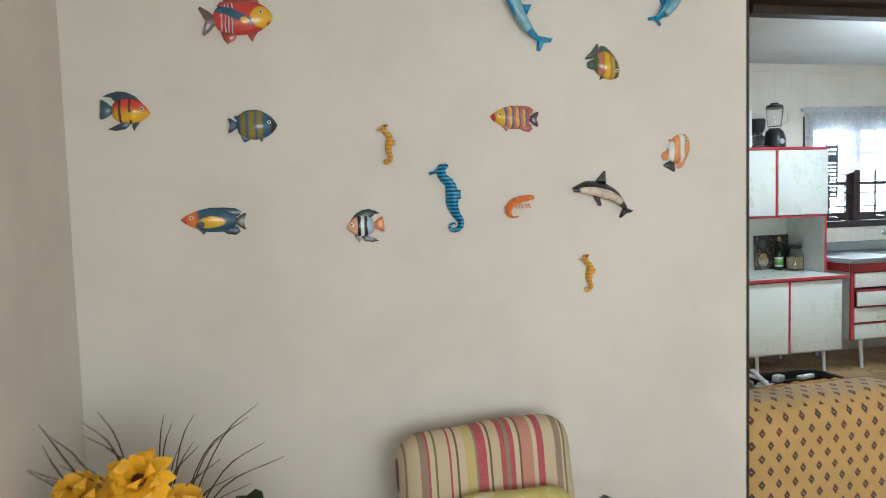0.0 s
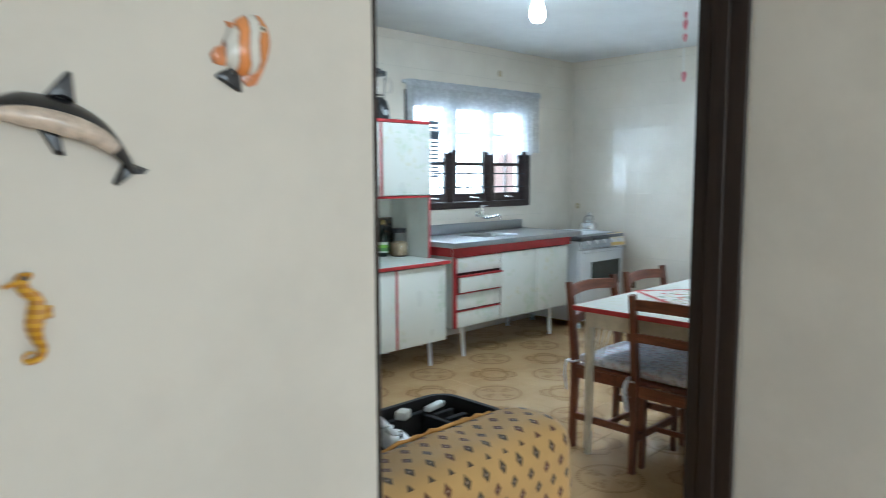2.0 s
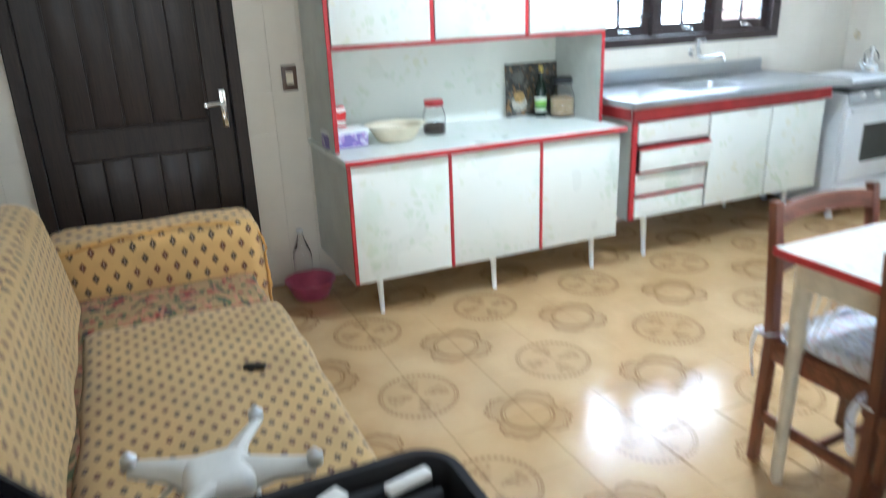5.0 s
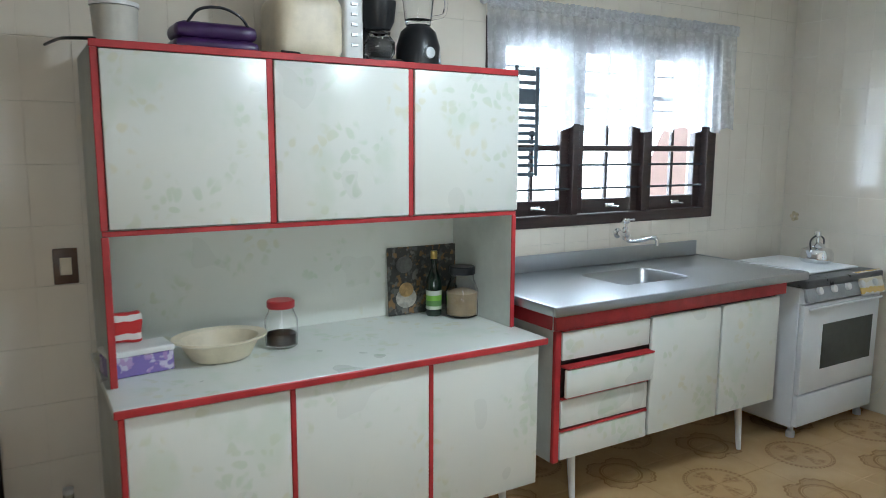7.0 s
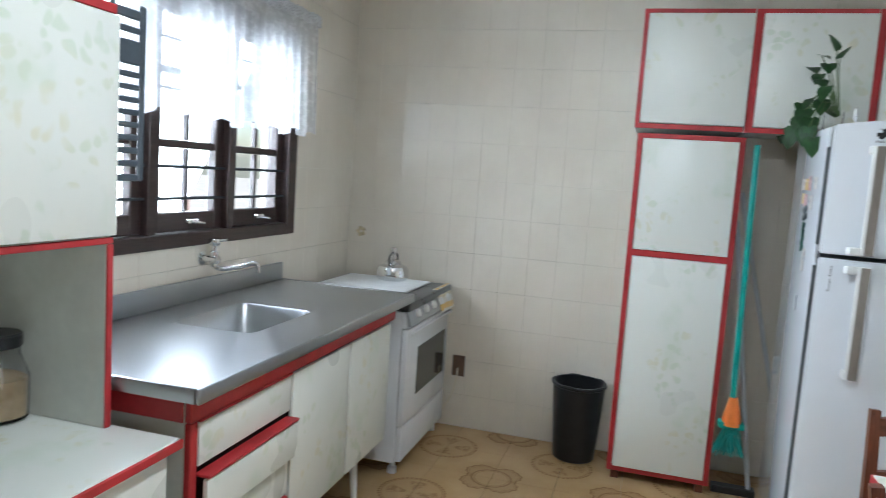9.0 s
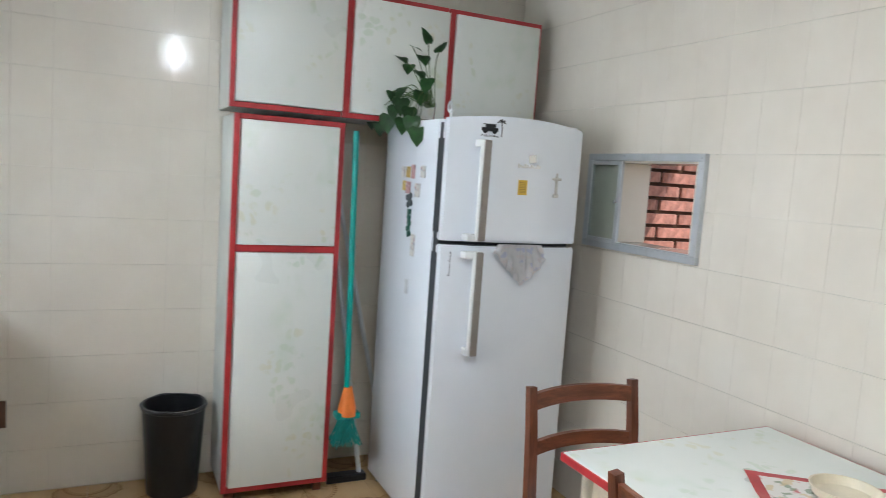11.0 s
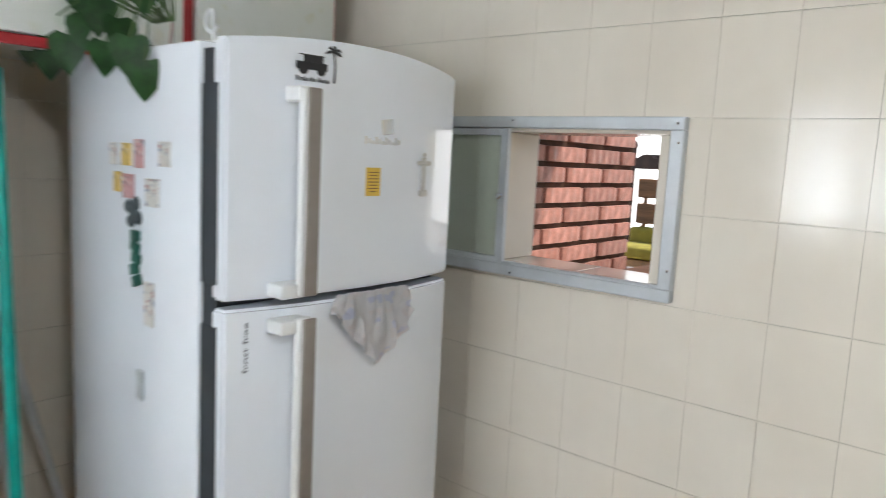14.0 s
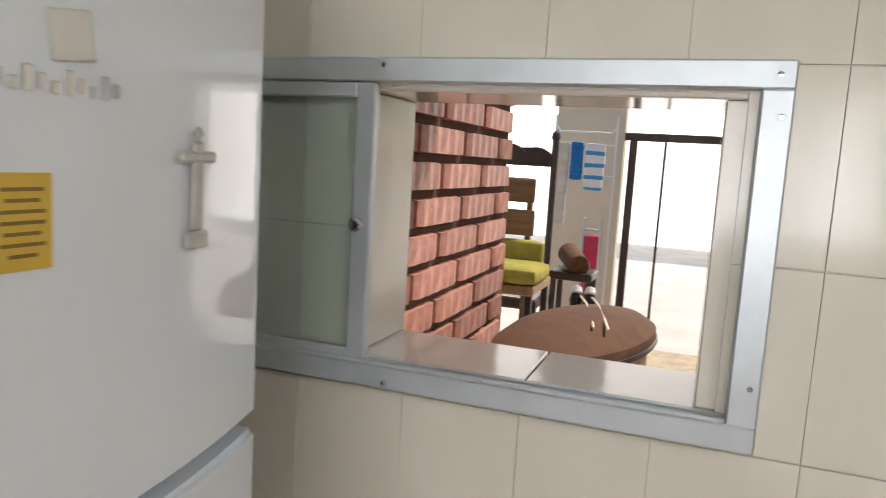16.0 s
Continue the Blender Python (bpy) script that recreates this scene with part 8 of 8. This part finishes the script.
part("lid", moved(lathe([(0.29, 1.13), (0.302, 1.14), (0.298, 1.16), (0.24, 1.185), (0.12, 1.205), (0, 1.21)], 36), OVAL), plain("brown_leather_lid", (0.12, 0.055, 0.028), 0.85, vary=0.14, scale=20), dm, "domed brown leather lid")
part("rim", moved(tube([(0.303 * math.cos(radians(t)), 0.303 * math.sin(radians(t)), 1.135) for t in range(0, 361, 10)], 0.007, 6, False), OVAL), M_CARVED, dm)
for k in range(2):
    part("cord", tube(bend([(5.99 + 0.030 * k, 2.12, 1.212), (6.04 + 0.028 * k, 1.90, 1.216), (6.085 + 0.030 * k, 1.70, 1.200)]), 0.003, 5), M_CREAMP, dm)
    pg = part("peg", moved(lathe([(0.010, 0), (0.014, 0.01), (0.017, 0.025), (0.012, 0.045), (0, 0.05)], 14), Matrix.Translation((6.09 + 0.036 * k, 1.715, 1.165)) @ pose(0, 0, 0, 20)), M_BLACK, dm, "black and white peg")
    part("peg_cap", moved(lathe([(0.012, 0.042), (0.016, 0.047), (0.012, 0.062), (0, 0.066)], 14), Matrix.Translation((6.09 + 0.036 * k, 1.715, 1.165)) @ pose(0, 0, 0, 20)), M_WPLAST, pg, "white cap")

dk = thing("clothes_rack", (6.55, -0.7, -0.02), "white wire clothes rack with blue and white towels", "clothes rack")
part("wire_frame", join(tube(bend([(6.34, -0.7, -0.02), (6.34, -0.7, 1.72), (6.37, -0.7, 1.75), (6.67, -0.7, 1.75), (6.70, -0.7, 1.72), (6.70, -0.7, -0.02)], 4), 0.006, 6), *[tube([(6.34, -0.7, z), (6.70, -0.7, z)], 0.004, 5) for z in (1.50, 1.68)]), M_WPLAST, dk)
M_TOWELB = plain("blue_towel", (0.02, 0.20, 0.55), 0.95, vary=0.15, grain=300, relief=0.4)
for a, b, zz, mt in ((6.525, 6.60, 1.47, M_TOWELB), (6.40, 6.515, 1.41, banded("blue_white_towel", [(0.05, 0.30, 0.60), (0.78, 0.79, 0.80), (0.78, 0.79, 0.80)], 2, 14, 0.2, 0.9)), (6.61, 6.68, 1.20, plain("cream_towel", (0.70, 0.66, 0.58), 0.95, vary=0.1, grain=300, relief=0.4))):
    single("towel", soft_box(a, b, -0.72, -0.685, zz, 1.69, 0.012, 8, 0.008, 12), mt, "towel hung over a white wire rack", "towel", "towels on the rack")
fc = thing("folding_chair", (6.42, -0.4, -0.02), "folded pink garden chair leaning on the porch", "folding chair")
part("cloth", box(6.355, 6.435, -0.42, -0.395, 0.55, 1.17, 0.006), plain("pink_chair_cloth", (0.62, 0.05, 0.12), 0.8, vary=0.1), fc)
part("chair_frame", join(tube(bend([(6.345, -0.4, -0.02), (6.345, -0.4, 1.18), (6.36, -0.4, 1.20), (6.43, -0.4, 1.20), (6.445, -0.4, 1.18), (6.445, -0.4, -0.02)], 4), 0.008, 6)), M_ALU, fc)
gt = thing("iron_gate", (6.05, -1.2, -0.02), "dark iron gate frame standing open beside the porch", "gate")
part("rail", box(5.70, 6.345, -1.22, -1.18, 1.735, 1.785, 0.004), M_CARVED, gt)
part("post", box(6.262, 6.312, -1.22, -1.18, -0.02, 1.734, 0.004), M_CARVED, gt)
part("bar", tube([(6.095, -1.2, -0.02), (6.088, -1.2, 1.736)], 0.009, 8), M_CARVED, gt)
part("bar", tube([(5.74, -1.2, -0.02), (5.74, -1.2, 1.736)], 0.014, 8), M_CARVED, gt)

# ---------- wall and floor tiles ----------
def slab_mesh(name, w, h, d, m, ax):
    """A tile with softened edges. ax: the way its face looks."""
    e = 0.0006
    bm = bmesh.new()
    pts = [(-w / 2, -h / 2), (w / 2, -h / 2), (w / 2, h / 2), (-w / 2, h / 2)]
    lo = [bm.verts.new((x, y, 0)) for x, y in pts]
    mid = [bm.verts.new((x, y, d - e)) for x, y in pts]
    hi = [bm.verts.new((x - math.copysign(e, x), y - math.copysign(e, y), d)) for x, y in pts]
    for a, b in ((lo, mid), (mid, hi)):
        for k in range(4):
            bm.faces.new((a[k], a[(k + 1) % 4], b[(k + 1) % 4], b[k]))
    bm.faces.new(hi)
    turn = {"-y": pose(0, 0, 0, 90), "+y": pose(0, 0, 0, 90, 0, 180), "-x": pose(0, 0, 0, 90, 0, -90), "+z": Matrix()}[ax]
    bmesh.ops.transform(bm, matrix=turn, verts=bm.verts)
    return mesh_of(name, bm, m, 0)


def minus(rect, hole):
    a0, a1, b0, b1 = rect
    h0, h1, g0, g1 = hole
    if h0 >= a1 or h1 <= a0 or g0 >= b1 or g1 <= b0:
        return [rect]
    out = []
    if h0 > a0:
        out.append((a0, h0, b0, b1))
    if h1 < a1:
        out.append((h1, a1, b0, b1))
    m0, m1 = max(a0, h0), min(a1, h1)
    if g0 > b0:
        out.append((m0, m1, b0, g0))
    if g1 < b1:
        out.append((m0, m1, g1, b1))
    return out


def lay_tiles(parent, ax, fixed, a0, a1, b0, b1, oa, ob, pa, pb, holes, near, thick, m, name, stuff_label, gap=0.002, most=300, side_gap=None):
    """Whole tiles in the stretch near are pieces; the rest and the cut ones are one joined mesh."""
    side_gap = gap if side_gap is None else side_gap
    whole = slab_mesh(name, pa - side_gap, pb - gap, thick, m, ax)
    rest, count = bmesh.new(), 0

    def spot(a, b):
        return {"-y": (a, fixed + thick, b), "+y": (a, fixed - thick, b), "-x": (fixed + thick, a, b), "+z": (a, b, fixed - thick)}[ax]

    i0, i1 = math.floor((a0 - oa) / pa) - 1, math.ceil((a1 - oa) / pa) + 1
    j0, j1 = math.floor((b0 - ob) / pb) - 1, math.ceil((b1 - ob) / pb) + 1
    for i in range(i0, i1):
        for j in range(j0, j1):
            c = (oa + i * pa, oa + (i + 1) * pa, ob + j * pb, ob + (j + 1) * pb)
            r = (max(c[0], a0), min(c[1], a1), max(c[2], b0), min(c[3], b1))
            if r[1] - r[0] < 0.01 or r[3] - r[2] < 0.01:
                continue
            rects = [r]
            for h in holes:
                rects = [q for rr_ in rects for q in minus(rr_, h)]
            full = len(rects) == 1 and abs(rects[0][1] - rects[0][0] - pa) < 1e-6 and abs(rects[0][3] - rects[0][2] - pb) < 1e-6
            ca, cb = (r[0] + r[1]) / 2, (r[2] + r[3]) / 2
            if full and near[0] <= ca <= near[1] and near[2] <= cb <= near[3] and count < most:
                o = new(name, whole)
                o.location = spot(ca, cb)
                o.parent = parent
                count += 1
            else:
                for q in rects:
                    w, h = q[1] - q[0] - side_gap, q[3] - q[2] - gap
                    if w > 0.004 and h > 0.004:
                        me = slab_mesh("cut", w, h, thick, m, ax)
                        me.transform(Matrix.Translation(spot((q[0] + q[1]) / 2, (q[2] + q[3]) / 2)))
                        rest.from_mesh(me)
                        bpy.data.meshes.remove(me)
    if rest.verts:
        o = new(name + "_field", mesh_of(name + "_field", rest, m, 0))
        o.parent = parent
        tagged(o, stuff_label, kind="stuff")
    else:
        rest.free()


WN, WE, WS = (bpy.data.objects[n] for n in ("wall_north", "wall_east", "wall_south"))
lay_tiles(WN, "-y", KY1, KX0, KX1, 0, KH, 5.707, 1.644, 0.155, 0.2065, [WIN, (DOOR[0], DOOR[1], 0, DOOR[2])], (3.0, 7.2, 0.75, 2.6), G, M_TILE, "wall_tile", "further cream wall tiles", 0.0016, side_gap=0.0005)
lay_tiles(WE, "-x", KX1, KY0, KY1 - 0.001, 0, KH, 5.765, 1.637, 0.155, 0.2065, [], (3.6, 5.92, 0, 2.6), G, M_TILE, "wall_tile", "further cream wall tiles", 0.0016, side_gap=0.0005)
lay_tiles(WS, "+y", KY0, 3.507, KX1 - 0.001, 0, KH, 5.707, 1.656, 0.1585, 0.2145, [HAT], (4.1, 6.5, 0.7, 2.6), G, M_TILE, "wall_tile", "further cream wall tiles", 0.0016, side_gap=0.0005)
lay_tiles(WS, "+y", KY0, KX0, 1.895, 0, KH, 5.707, 1.656, 0.1585, 0.2145, [], (0, 0, 0, 0), G, M_TILE, "wall_tile", "further cream wall tiles", 0.0016, side_gap=0.0005)
lay_tiles(WS, "+y", KY0, 1.895, 3.507, 2.105, KH, 5.707, 1.656, 0.1585, 0.2145, [], (0, 0, 0, 0), G, M_TILE, "wall_tile", "further cream wall tiles", 0.0016, side_gap=0.0005)
lay_tiles(FLOOR, "+z", 0.0, KX0, KX1, LY1 + 0.01, KY1, 3.84, 3.305, 0.305, 0.305, [(KX0, 1.895, 2.5, 2.735), (3.505, 7.2, 2.5, 2.735)], (2.6, 7.2, 2.6, 5.92), 0.009, M_FLOOR, "floor_tile", "further beige floor tiles", 0.0018)
lay_tiles(FLOOR, "+z", 0.0, LX0, LX1, LY0, LY1 + 0.01, 3.84, 3.305, 0.305, 0.305, [], (0, 0, 0, 0), 0.009, M_FLOOR, "floor_tile", "further beige floor tiles", 0.0018)
